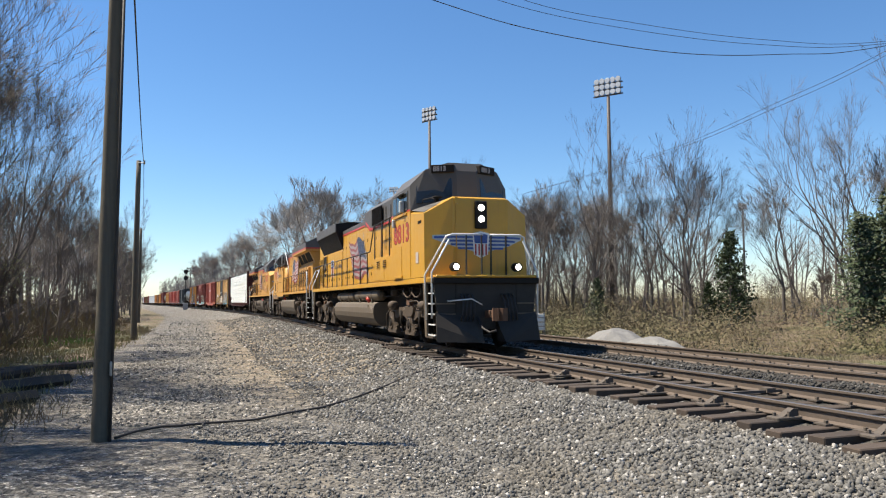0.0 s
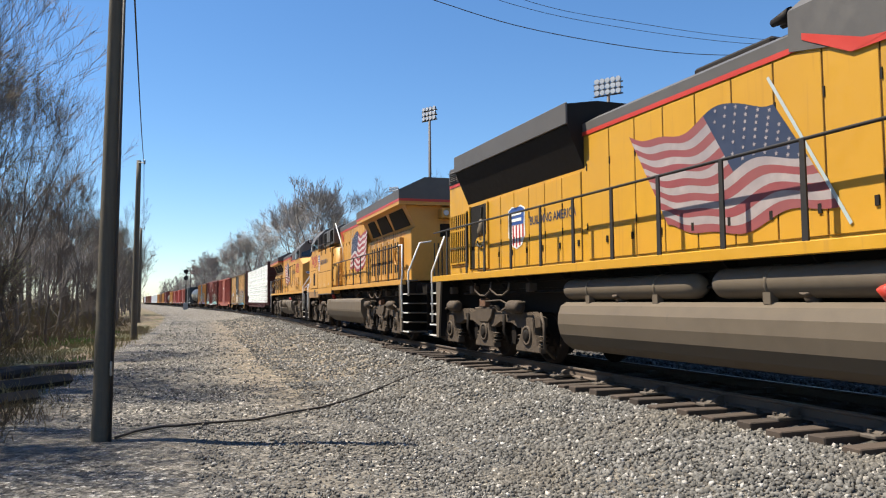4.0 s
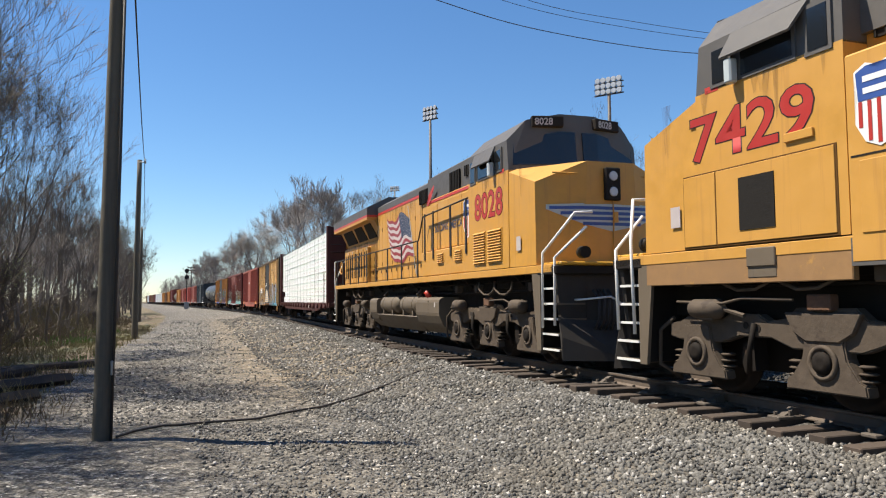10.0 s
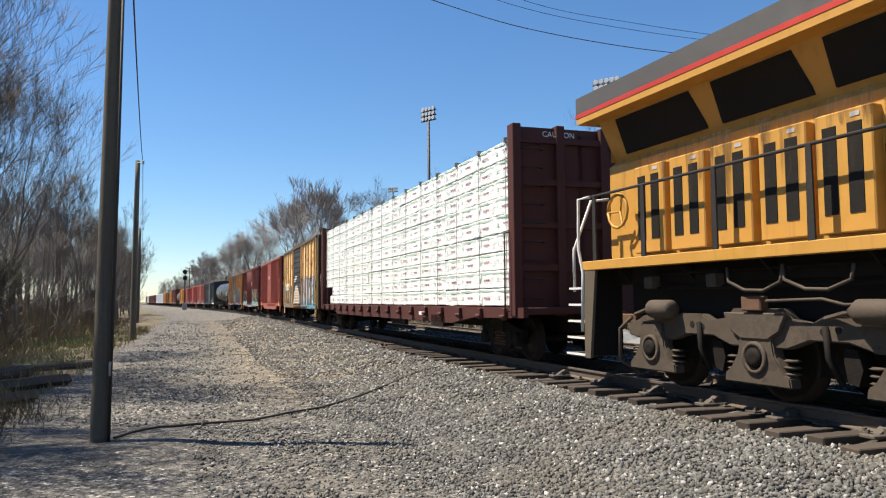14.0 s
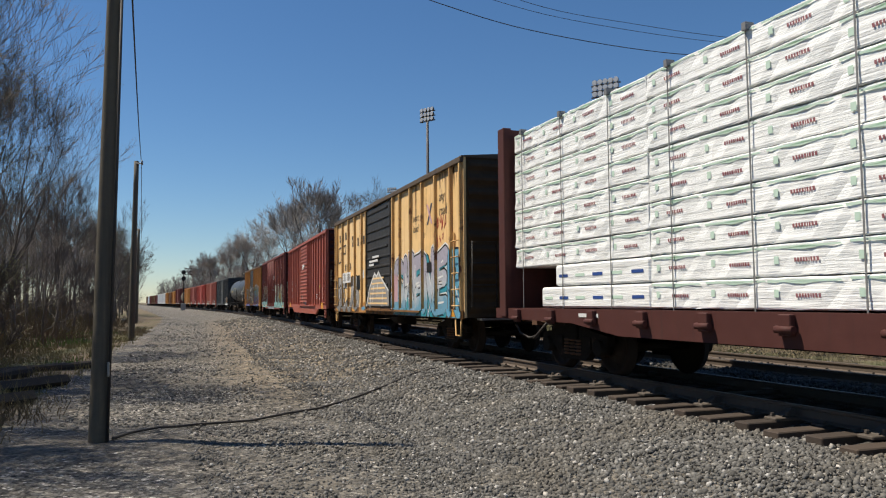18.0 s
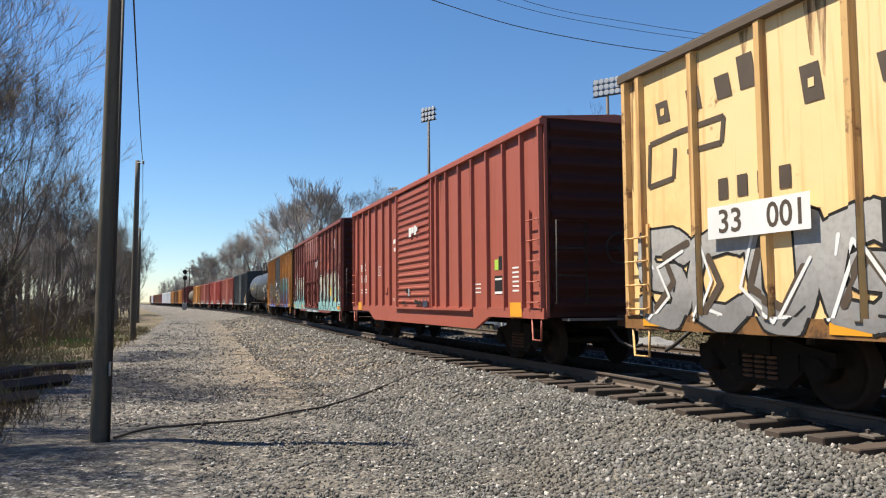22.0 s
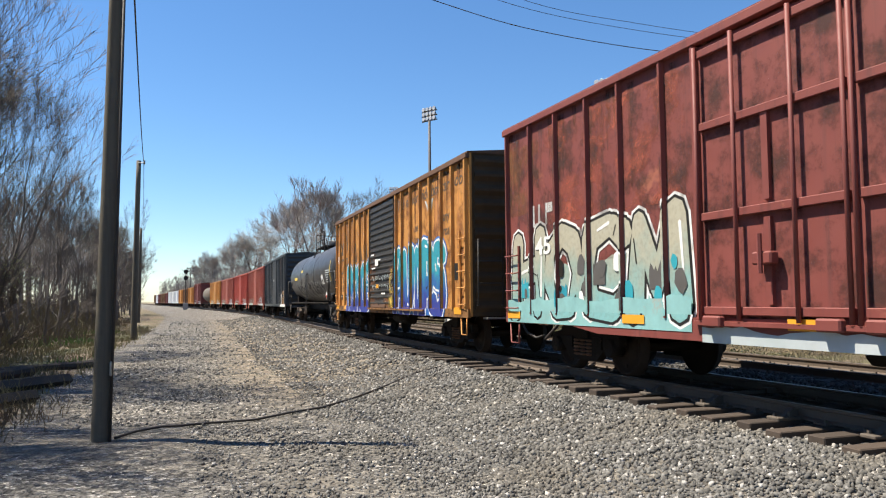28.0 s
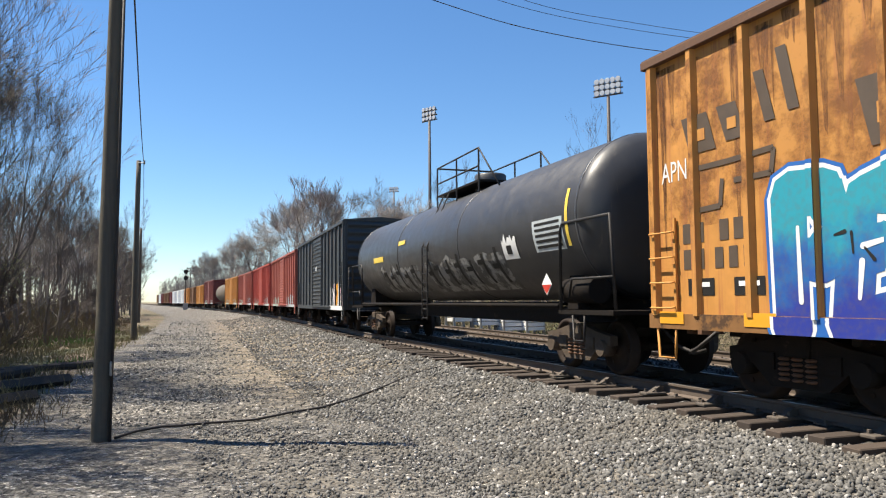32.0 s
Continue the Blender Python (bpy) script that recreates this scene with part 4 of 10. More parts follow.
def set_tree(t, x, y, scale=1.0, turn=0.0, first=False):
    o = t if first else copy_thing(t, pose(0, 0, 0))
    o.matrix_basis = pose(x, y, ground_z(x, y) - 0.05, 0, 0, turn) @ Matrix.Scale(scale, 4)
    return o


def light_tree(st, tw, x, y, height, rnd, twigs):
    """A slim far tree: trunk and limbs in one list, hair-thin twigs in another."""
    base = Vector((x, y, ground_z(x, y) - 0.2))
    lean = Vector((rnd.gauss(0, 0.06), rnd.gauss(0, 0.06), 1)).normalized()
    r = height * 0.010
    trunk = [base + lean * height * f + Vector((rnd.gauss(0, 0.1), rnd.gauss(0, 0.1), 0)) * min(f * 3, 1) for f in (0, 0.25, 0.5, 0.75, 1.0)]
    st.limb(trunk, [r, r * 0.8, r * 0.6, r * 0.35, 0.012], 5)
    for i in range(11):
        f = 0.30 + 0.62 * (i + rnd.random()) / 11
        j = min(int(f * 4), 3)
        p = trunk[j].lerp(trunk[j + 1], f * 4 - j)
        turn = rnd.uniform(0, 6.283)
        out = Vector((math.cos(turn), math.sin(turn), rnd.uniform(0.9, 1.9))).normalized()
        ln = height * rnd.uniform(0.24, 0.38) * (1.2 - 0.7 * f)
        m = p + out * ln * 0.5
        w = r * 0.42 * (1.2 - f)
        st.limb([p, m], [w, w * 0.65], 3)
        for _ in range(2):
            e = m + (out + Vector((rnd.gauss(0, 0.4), rnd.gauss(0, 0.4), 0.35))).normalized() * ln * 0.55
            st.limb([m, e], [w * 0.6, 0.006], 3)
            for k in range(twigs // 2):
                q = m.lerp(e, rnd.uniform(0.1, 1.0))
                d = (e - m).normalized() + Vector((rnd.gauss(0, 0.5), rnd.gauss(0, 0.5), rnd.gauss(0.2, 0.3)))
                d.normalize()
                tl = height * rnd.uniform(0.04, 0.09)
                a = d.orthogonal().normalized() * (0.008 if y < 60 else 0.013 if y < 110 else 0.022)
                n = len(tw.v)
                mid = q + d * tl * 0.5
                end = mid + (d + Vector((rnd.gauss(0, 0.3), rnd.gauss(0, 0.3), 0.2))) * tl * 0.5
                fork = mid + (d + Vector((rnd.gauss(0, 0.6), rnd.gauss(0, 0.6), 0.3))) * tl * 0.45
                tw.v += [tuple(q - a), tuple(q + a), tuple(end), tuple(mid - a), tuple(mid + a), tuple(fork)]
                tw.f += [(n, n + 1, n + 2), (n + 3, n + 4, n + 5)]


def plant_woods():
    L = ("grey bare tree with fine twigs at the wood's edge", "slim bare grey-brown tree with upright limbs", "bare tree hazed with pale green spring buds")
    kinds = [bare_tree(1, 10.5, 0.03, L[0], 0.9, 0, 0.85, 0.30), bare_tree(2, 11, -0.03, L[1], 0.7, 0, 0.7, 0.33, 0.10), bare_tree(3, 9.5, 0.05, L[2], 0.9, 3, 0.8, 0.28),
             bare_tree(4, 11, 0.02, L[0], 1.0, 0, 0.85, 0.27), bare_tree(5, 9, -0.05, L[1], 0.75, 0, 0.65, 0.32, 0.08), bare_tree(6, 10, 0.06, L[2], 0.9, 3, 0.8, 0.30),
             bare_tree(7, 5.5, 0.08, "young bare tree with many thin shoots", 0.8, 0, 0.7, 0.18),
             bare_tree(8, 12, 0.02, "tall bare tree with a wide rounded crown", 1.15, 0, 0.9, 0.24, 0.0, 0.013), bare_tree(9, 12, -0.02, "tall bare tree with a wide rounded crown", 1.1, 0, 0.9, 0.25, 0.0, 0.013)]
    rnd = random.Random(21)
    used = set()
    wood, hair = Sticks(), Sticks()

    def clearing(x, y):
        """The low brushy gap in the wood beyond the tracks."""
        return x > 12 and 37.0 < math.degrees(math.atan2(x, y)) < 41.5

    def put(i, x, y, k=1.0):
        if clearing(x, y) and i in used:
            return
        set_tree(kinds[i], x, y, k, rnd.uniform(0, 360), i not in used)
        used.add(i)

    def far(x, y, h, twigs=20):
        light_tree(wood, hair, x, y, min(h, 3.8) if clearing(x, y) else h, rnd, twigs)

    # the wood on the road's side
    for i, x, y, k in ((0, -7.4, 21.5, 1.0), (3, -7.2, 24.0, 0.95), (2, -7.6, 26.5, 1.05), (5, -7.8, 30, 1.0), (4, -7.8, 33, 1.0), (4, -7.6, 36, 1.0), (2, -9.2, 18, 1.15), (5, -10.5, 22, 1.2),
                       (3, -8.0, 17.2, 1.0), (4, -7.2, 19.4, 1.0), (6, -6.2, 19.0, 0.9), (6, -6.4, 24.5, 0.8), (0, -9.5, 24, 1.1), (3, -11, 27, 1.15)):
        put(i, x, y, k)
    for s in range(0, 36):
        y = 10 + s * 3.6 + rnd.uniform(-1, 1)
        edge = track_x(y) - 14.2
        for row in range(6):
            x, yy, k = edge - 0.8 - row * 2.6 + rnd.uniform(-1.1, 1.1), y + rnd.uniform(-1.5, 1.5), rnd.uniform(0.7, 1.05)
            if row < (3 if y < 50 else 1):
                put(rnd.choice((0, 1, 2, 3, 4, 4, 5, 6, 6)), x, yy, k)
            else:
                far(x, yy, 11 * k, 26)
    for i, x, y, k in ((4, -7.2, 12.5, 1.0), (4, -7.4, 15.0, 1.0), (4, -7.8, 9.5, 1.05), (4, -7.2, 7.0, 1.0), (1, -9.6, 11.2, 1.0), (4, -9.5, 14.0, 1.1), (4, -7.2, 18.0, 0.95), (1, -9.4, 5.0, 1.0), (4, -7.6, 16.4, 0.95), (4, -8.0, 13.8, 1.05), (4, -7.9, 11.0, 1.05), (4, -8.0, 20.5, 1.05), (4, -8.6, 23.0, 1.1)):
        put(i, x, y, k)
    for s in range(40):
        y = 140 + s * 7
        far(track_x(y) - 12.5 - rnd.uniform(0, 6), y, rnd.uniform(9, 12.5))
    # the wood beyond the tracks
    for i, x, y, k in ((0, 24.5, 52, 0.95), (3, 27.5, 50, 1.0), (1, 30, 47, 0.95), (0, 32, 43, 0.85), (5, 34, 40, 0.75), (3, 26, 55, 0.95), (1, 29, 53, 1.0), (4, 33.5, 36, 0.75), (2, 22, 56, 0.9),
                       (3, 33, 27, 0.8), (0, 35, 29, 0.85), (1, 31.5, 24, 0.8), (5, 36, 25, 0.85), (4, 30, 27, 0.7), (0, 38, 31, 0.85), (1, 20, 58, 0.9),
                       (3, 23, 50, 0.9), (0, 28.5, 44, 0.85), (4, 25.5, 47, 0.8), (1, 33, 32, 0.9), (3, 37, 35, 0.95), (0, 30, 33.5, 0.7), (6, 27, 37, 0.9), (6, 29.5, 30, 0.9)):
        put(i, x, y, k)
    for j in range(210):
        y = rnd.uniform(12, 84)
        x = track_x(y) + rnd.uniform(24, 42 if j < 110 else 78) - (0 if y < 35 else 5)
        if j < 34:
            put(rnd.choice((0, 1, 3, 4)), x, y, rnd.uniform(0.72, 1.0))
        else:
            far(x, y, rnd.uniform(6, 9.5), 30)
    for s in range(30):
        y = 62 + s * 4.0
        for row in range(4):
            far(track_x(y) + 10.5 + row * 3.4 + rnd.uniform(-1.5, 1.5), y + rnd.uniform(-2, 2), rnd.uniform(7, 10.5), 30)
    for i, u, y, k in ((7, 9.6, 95, 1.75), (8, 14.0, 100, 1.6), (7, 9.2, 125, 1.9), (8, 9.6, 110, 1.45), (8, 9.4, 170, 1.95), (7, 10.0, 148, 1.6), (7, 13, 190, 1.8), (8, 10, 215, 1.8), (7, 11, 245, 1.7), (8, 10, 280, 1.7), (7, 11, 320, 1.7),
                       (7, 12.5, 80, 1.3), (8, 15.5, 72, 1.15), (7, 18.5, 66, 1.1), (8, 20.5, 60, 1.05), (7, 23.5, 57, 1.05)):
        put(i, track_x(y) + u, y, k)
    for s in range(150):
        y = 95 + s * 2.4
        far(track_x(y) + 10 + rnd.uniform(0, 14), y, rnd.uniform(7, 11.5), 32)
    for s in range(110):
        y = 165 + s * 3.6
        far(track_x(y) + 9 + rnd.uniform(0, 11), y, rnd.uniform(11, 15.5))
    for s in range(46):
        y = 420 + 7 * s
        far(track_x(y) - 16 + rnd.uniform(-26, 10), y, rnd.uniform(9, 13), 14)
    k, base = len(wood.f), len(wood.v)
    me = bpy.data.meshes.new("far_woods")
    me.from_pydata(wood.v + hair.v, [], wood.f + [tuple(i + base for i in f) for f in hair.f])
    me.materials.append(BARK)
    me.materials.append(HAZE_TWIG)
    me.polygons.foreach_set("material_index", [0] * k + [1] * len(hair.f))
    tagged(new("far_woods", me), "deep grey-brown woods of bare slender trees", "woods", kind="stuff")
    ever = cedar(3, 6.5, "dark green cedar with a ragged cone at the wood's edge")
    for j, (x, y, k) in enumerate(((24.6, 23.4, 0.8), (25.9, 22.9, 0.95), (26.1, 32.9, 0.8), (27.3, 34.2, 0.5), (25.2, 33.6, 0.42), (28.6, 26.5, 0.8), (24.5, 44, 0.5))):
        set_tree(ever, x, y, k, 50 * j, j == 0)


plant_woods()


def brush():
    """Undergrowth on both sides, dead grass and dry stems."""
    rnd = random.Random(9)
    a, g, v = Sticks(), Sticks(), Sticks()

    def clump(x, y, h, n, st, leaves=4):
        z = ground_z(x, y) - 0.05
        for _ in range(n):
            p = Vector((x + rnd.gauss(0, 0.35), y + rnd.gauss(0, 0.35), z))
            d = Vector((rnd.gauss(0, 0.38), rnd.gauss(0, 0.38), 1)).normalized()
            ln = h * rnd.uniform(0.4, 1.1)
            m = p + d * ln * 0.55
            e = m + (d + Vector((rnd.gauss(0, 0.35), rnd.gauss(0, 0.35), -0.1))).normalized() * ln * 0.5
            st.thread([p, m, e], 0.010 + 0.003 * ln)
            for _ in range(leaves):
                q = p.lerp(e, rnd.uniform(0.2, 1.0)) + Vector((rnd.gauss(0, 0.12), rnd.gauss(0, 0.12), rnd.gauss(0, 0.1)))
                st.leaf(q, rnd.uniform(0.03, 0.075), rnd)

    for i in range(1500):
        y = rnd.uniform(8, 95)
        u = 9.5 + abs(rnd.gauss(0, 4.5)) + (3 if y < 20 else 0)
        far = smooth(9.5, 14, u)
        x = track_x(y) + u
        clump(x, y, (0.45 + 1.3 * far) * rnd.uniform(0.5, 1.3) * (1.0 + 0.9 * noise.noise((x * 0.2, y * 0.2, 4))), 12, a)
    for i in range(1500):
        y = rnd.uniform(10, 92)
        u = rnd.uniform(13, 40)
        x = track_x(y) + u
        clump(x, y, rnd.uniform(1.0, 2.6) * (0.85 + 0.02 * u) * (1.0 + 0.9 * noise.noise((x * 0.14, y * 0.14, 4))), 10, a)
    for i in range(700):
        y = rnd.uniform(5, 130)
        clump(track_x(y) + rnd.uniform(38, 75), y, rnd.uniform(2.4, 5.0), 11, a)
    for i in range(1100):
        y = rnd.uniform(10, 130)
        clump(track_x(y) + rnd.uniform(-56, -18), y, rnd.uniform(1.6, 4.2), 11, a, 0)
    for i in range(350):
        y = rnd.uniform(90, 330)
        clump(track_x(y) + rnd.uniform(9, 26), y, rnd.uniform(2.0, 4.5), 12, a)
    for i in range(420):
        y = rnd.uniform(9, 80)
        u = -12.6 - abs(rnd.gauss(0, 3.0))
        clump(track_x(y) + u, y, (0.35 + 1.3 * smooth(-12.5, -15, u)) * rnd.uniform(0.6, 1.2), 12, a, 0)
    for i in range(260):
        x, y = rnd.uniform(-7.5, -2.6), rnd.uniform(11.5, 17)
        if x < -2.6 - 0.1 * (17 - y):
            clump(x, y, 0.35 * rnd.uniform(0.5, 1.3), 10, a, 0)
    for i in range(2600):
        y = rnd.uniform(6, 60)
        u = rnd.choice((rnd.uniform(7.6, 12), rnd.uniform(-16, -10.2)))
        x = track_x(y) + u
        z = ground_z(x, y) - 0.02
        for _ in range(7):
            p = Vector((x + rnd.gauss(0, 0.15), y + rnd.gauss(0, 0.15), z))
            ln = rnd.uniform(0.12, 0.4)
            e = p + Vector((rnd.gauss(0, 0.4), rnd.gauss(0, 0.4), 1)).normalized() * ln
            w = Vector((0.012, 0.006, 0))
            base = len(g.v)
            st = v if (noise.noise((x * 0.25, y * 0.25, 9)) > 0.3) else g
            base = len(st.v)
            st.v += [tuple(p - w), tuple(p + w), tuple(e)]
            st.f.append((base, base + 1, base + 2))
    for name, st, m, label in (("undergrowth", a, BRUSH, "tangled dry brown undergrowth along the woods"), ("dead_grass", g, GRASS, "dead straw-coloured grass on the verges"), ("fresh_grass", v, GREEN, "tufts of fresh green grass on the verges")):
        tagged(new(name, st.mesh(name, m)), label, "plants", kind="stuff")


brush()


def stone_layer(rng, place, name, material, label):
    """Angular crushed stones: cubes with every corner pushed about and each stone turned its own way."""
    place = np.array(place)
    k = len(place)
    shape = np.array([(x, y, z) for x in (-1, 1) for y in (-1, 1) for z in (-1, 1)]) * 0.72
    tri = np.array([(0, 1, 3), (0, 3, 2), (4, 6, 7), (4, 7, 5), (0, 4, 5), (0, 5, 1), (2, 3, 7), (2, 7, 6), (0, 2, 6), (0, 6, 4), (1, 5, 7), (1, 7, 3)])
    v = shape[None] * rng.uniform(0.45, 1.35, (k, 8, 3)) * rng.uniform(0.65, 1.35, (k, 1, 3))
    for i, j in ((0, 1), (1, 2), (0, 2)):
        a = rng.uniform(0, 6.283, k) if (i, j) == (0, 1) else rng.uniform(-0.8, 0.8, k)
        p, q = v[..., i] * np.cos(a)[:, None] - v[..., j] * np.sin(a)[:, None], v[..., i] * np.sin(a)[:, None] + v[..., j] * np.cos(a)[:, None]
        v[..., i], v[..., j] = p, q
    v = v * place[:, 3][:, None, None] + place[:, None, :3]
    f = (tri[None] + (np.arange(k) * 8)[:, None, None]).reshape(-1, 3)
    me = bpy.data.meshes.new(name)
    me.vertices.add(k * 8)
    me.vertices.foreach_set("co", v.ravel())
    me.loops.add(len(f) * 3)
    me.loops.foreach_set("vertex_index", f.ravel().astype(np.int32))
    me.polygons.add(len(f))
    me.polygons.foreach_set("loop_start", np.arange(0, len(f) * 3, 3, dtype=np.int32))
    me.update(calc_edges=True)
    me.materials.append(material)
    tagged(new(name, me), label, "ballast", kind="stuff")


def stones():
    """Crushed stone over the shoulder and road, densest near the tripod, coarser further off."""
    rng = np.random.default_rng(4)
    shoulder, bed = [], []
    for y0, y1, n, big in ((4.2, 8, 23000, 1.0), (8, 12, 21000, 1.05), (12, 18, 17000, 1.2), (18, 28, 12000, 1.45), (28, 48, 9000, 1.9), (48, 80, 4000, 2.4)):
        for y in rng.uniform(y0, y1, n):
            c = track_x(y)
            u = rng.uniform(-9.5, 6.8) if y > 13 else rng.uniform(-7.6, 6.4)
            if rng.uniform() < 0.45:
                u = rng.uniform(-5.4, -1.2)
            if abs(abs(u) - 0.755) < 0.1 or abs(abs(u - 4.1) - 0.755) < 0.1:
                continue
            if -6.6 < u < -2.4 and y > 15 and rng.uniform() < 0.35 * smooth(15, 20, y):
                continue
            r = (0.0085 + 0.016 * rng.uniform() ** 1.6) * (1 + 0.3 * smooth(-5.6, -4.2, u)) * big
            row = (c + u, y, ground_z(c + u, y) + r * 0.2 - (0.0 if abs(u) > 1.3 else 0.05), r)
            (bed if u > -1.15 else shoulder).append(row)
    stone_layer(rng, shoulder, "ballast", BALLAST, "loose crushed grey ballast stones on the shoulder")
    stone_layer(rng, bed, "track_bed_ballast", BED_SHADED, "ballast stones between the rails, darkened for the train's shade")


stones()


# ---- running gear ----
def wheel_mesh(r, name="wheelset"):
    bm = B()
    for sd in (-1, 1):
        lathe(bm, ((sd * 0.66, r + 0.03), (sd * 0.69, r + 0.03), (sd * 0.70, r), (sd * 0.80, r - 0.008), (sd * 0.805, r - 0.07), (sd * 0.765, r - 0.09), (sd * 0.75, 0.16), (sd * 0.80, 0.12), (sd * 0.82, 0.10)), (0, 0, 0), "y", 28)
    rod(bm, (0, -0.95, 0), (0, 0.95, 0), 0.075, 10)
    for k in range(3):
        a = k * 2.094
        rod(bm, (0.3 * math.cos(a), 0.745, 0.3 * math.sin(a)), (0.3 * math.cos(a), 0.772, 0.3 * math.sin(a)), 0.035, 6)
    return mesh_of(name, bm, WHEEL)


FREIGHT_WHEEL = wheel_mesh(0.457)
LOCO_WHEEL = wheel_mesh(0.52)
SPINNING = True


def wheelset(car, x, mesh, r, turn=-1):
    o = new("wheelset", mesh)
    o.parent = car
    o.matrix_basis = pose(x, 0, r)
    if SPINNING:
        WHEELS.append((o, (x, 0, r), r, turn))
    return o


def freight_bogie(car, x, material=None):
    material = material or TRUCK_BLACK
    for sd in (1, -1):
        bm = B()
        y0, y1 = sorted((sd * 0.93, sd * 1.07))
        prism(bm, [(x + a, b) for a, b in ((-1.12, 0.50), (-1.12, 0.66), (-0.7, 0.72), (-0.35, 0.80), (0.35, 0.80), (0.7, 0.72), (1.12, 0.66), (1.12, 0.50), (0.72, 0.47), (0.42, 0.22), (-0.42, 0.22), (-0.72, 0.47))], "y", y0, y1)
        for k in (-0.89, 0.89):
            rod(bm, (x + k, sd * 0.9, 0.457), (x + k, sd * 1.14, 0.457), 0.14, 10)
        box(bm, x - 0.62, x - 0.34, min(sd * 1.06, sd * 1.1), max(sd * 1.06, sd * 1.1), 0.42, 0.62)
        box(bm, x + 0.34, x + 0.62, min(sd * 1.06, sd * 1.1), max(sd * 1.06, sd * 1.1), 0.42, 0.62)
        side = part("side_frame", bm, material, car)
        for k in (-0.2, 0.0, 0.2):
            bm = B()
            for j in range(5):
                lathe(bm, ((-0.02, 0.06), (0.0, 0.085), (0.02, 0.06)), (x + k, sd * 1.06, 0.32 + j * 0.06), "z", 8)
            part("spring", bm, RUSTY, side)
    bm = B()
    box(bm, x - 0.2, x + 0.2, -1.12, 1.12, 0.58, 0.86, 0.02)
    part("bolster", bm, material, car)
    for k in (-0.89, 0.89):
        wheelset(car, x + k, FREIGHT_WHEEL, 0.457)


def coupler(car, x, way, z=0.88):
    bm = B()
    box(bm, *sorted((x, x + way * 0.75)), -0.09, 0.09, z - 0.1, z + 0.1, 0.01)
    prism(bm, [(x + way * a, b) for a, b in ((0.0, -0.2), (0.0, 0.18), (-0.12, 0.2), (-0.2, 0.08), (-0.1, 0.02), (-0.18, -0.05), (-0.16, -0.18))], "z", z - 0.16, z + 0.16)
    part("coupler", bm, RUSTY, car, "rusty knuckle coupler")
    bm = B()
    pipe(bm, [(x + way * 0.7, 0.3, z - 0.1), (x + way * 0.3, 0.32, z - 0.35), (x, 0.25, z - 0.45), (x - way * 0.1, 0.1, z - 0.4)], 0.03, 6)
    part("air_hose", bm, CABLE, car)


def ladder(car, x0, x1, y, z0, z1, n, material, name="ladder"):
    sd = 1 if y > 0 else -1
    bm = B()
    for x in (x0, x1):
        box(bm, x - 0.025, x + 0.025, *sorted((y, y + sd * 0.03)), z0, z1)
    lad = part(name, bm, material, car)
    for i in range(n):
        z = z0 + (z1 - z0) * (i + 0.5) / n
        bm = B()
        pipe(bm, [(x0, y, z), (x0, y + sd * 0.09, z - 0.02), (x1, y + sd * 0.09, z - 0.02), (x1, y, z)], 0.014, 5)
        part("rung", bm, material, lad)
    return lad


def stirrup(car, x, y, z, material):
    bm = B()
    pipe(bm, [(x - 0.2, y, z), (x - 0.17, y, z - 0.42), (x + 0.17, y, z - 0.42), (x + 0.2, y, z)], 0.02, 5)
    part("step", bm, material, car)


def runs(car, xa, xb, z, y, n, material=None, seed=1, most=1.6):
    """Dirt and rust that has run down from an edge, in thin tapering lines."""
    rnd = random.Random(seed + n)
    bm = B()
    for i in range(n):
        x, h, wd = rnd.uniform(xa, xb), rnd.uniform(0.2, 1.0) ** 2 * most + 0.15, rnd.uniform(0.02, 0.10)
        quad(bm, (x + wd, y, z), (x - wd, y, z), (x - wd * 0.25, y, z - h), (x + wd * 0.2, y, z - h * 0.95))
    return tagged(part("weathering", bm, material or RUST_RUN, car, "rusty dirt that has run down the side"), kind="stuff")


def stretch(ob, xa, xb):
    """Fits lettering between two places along the side."""
    xs = [v.co.x for v in ob.data.vertices]
    lo, hi = min(xs), max(xs)
    a, b = min(xa, xb), max(xa, xb)
    for v in ob.data.vertices:
        v.co.x = a + (v.co.x - lo) * (b - a) / (hi - lo)
    return ob


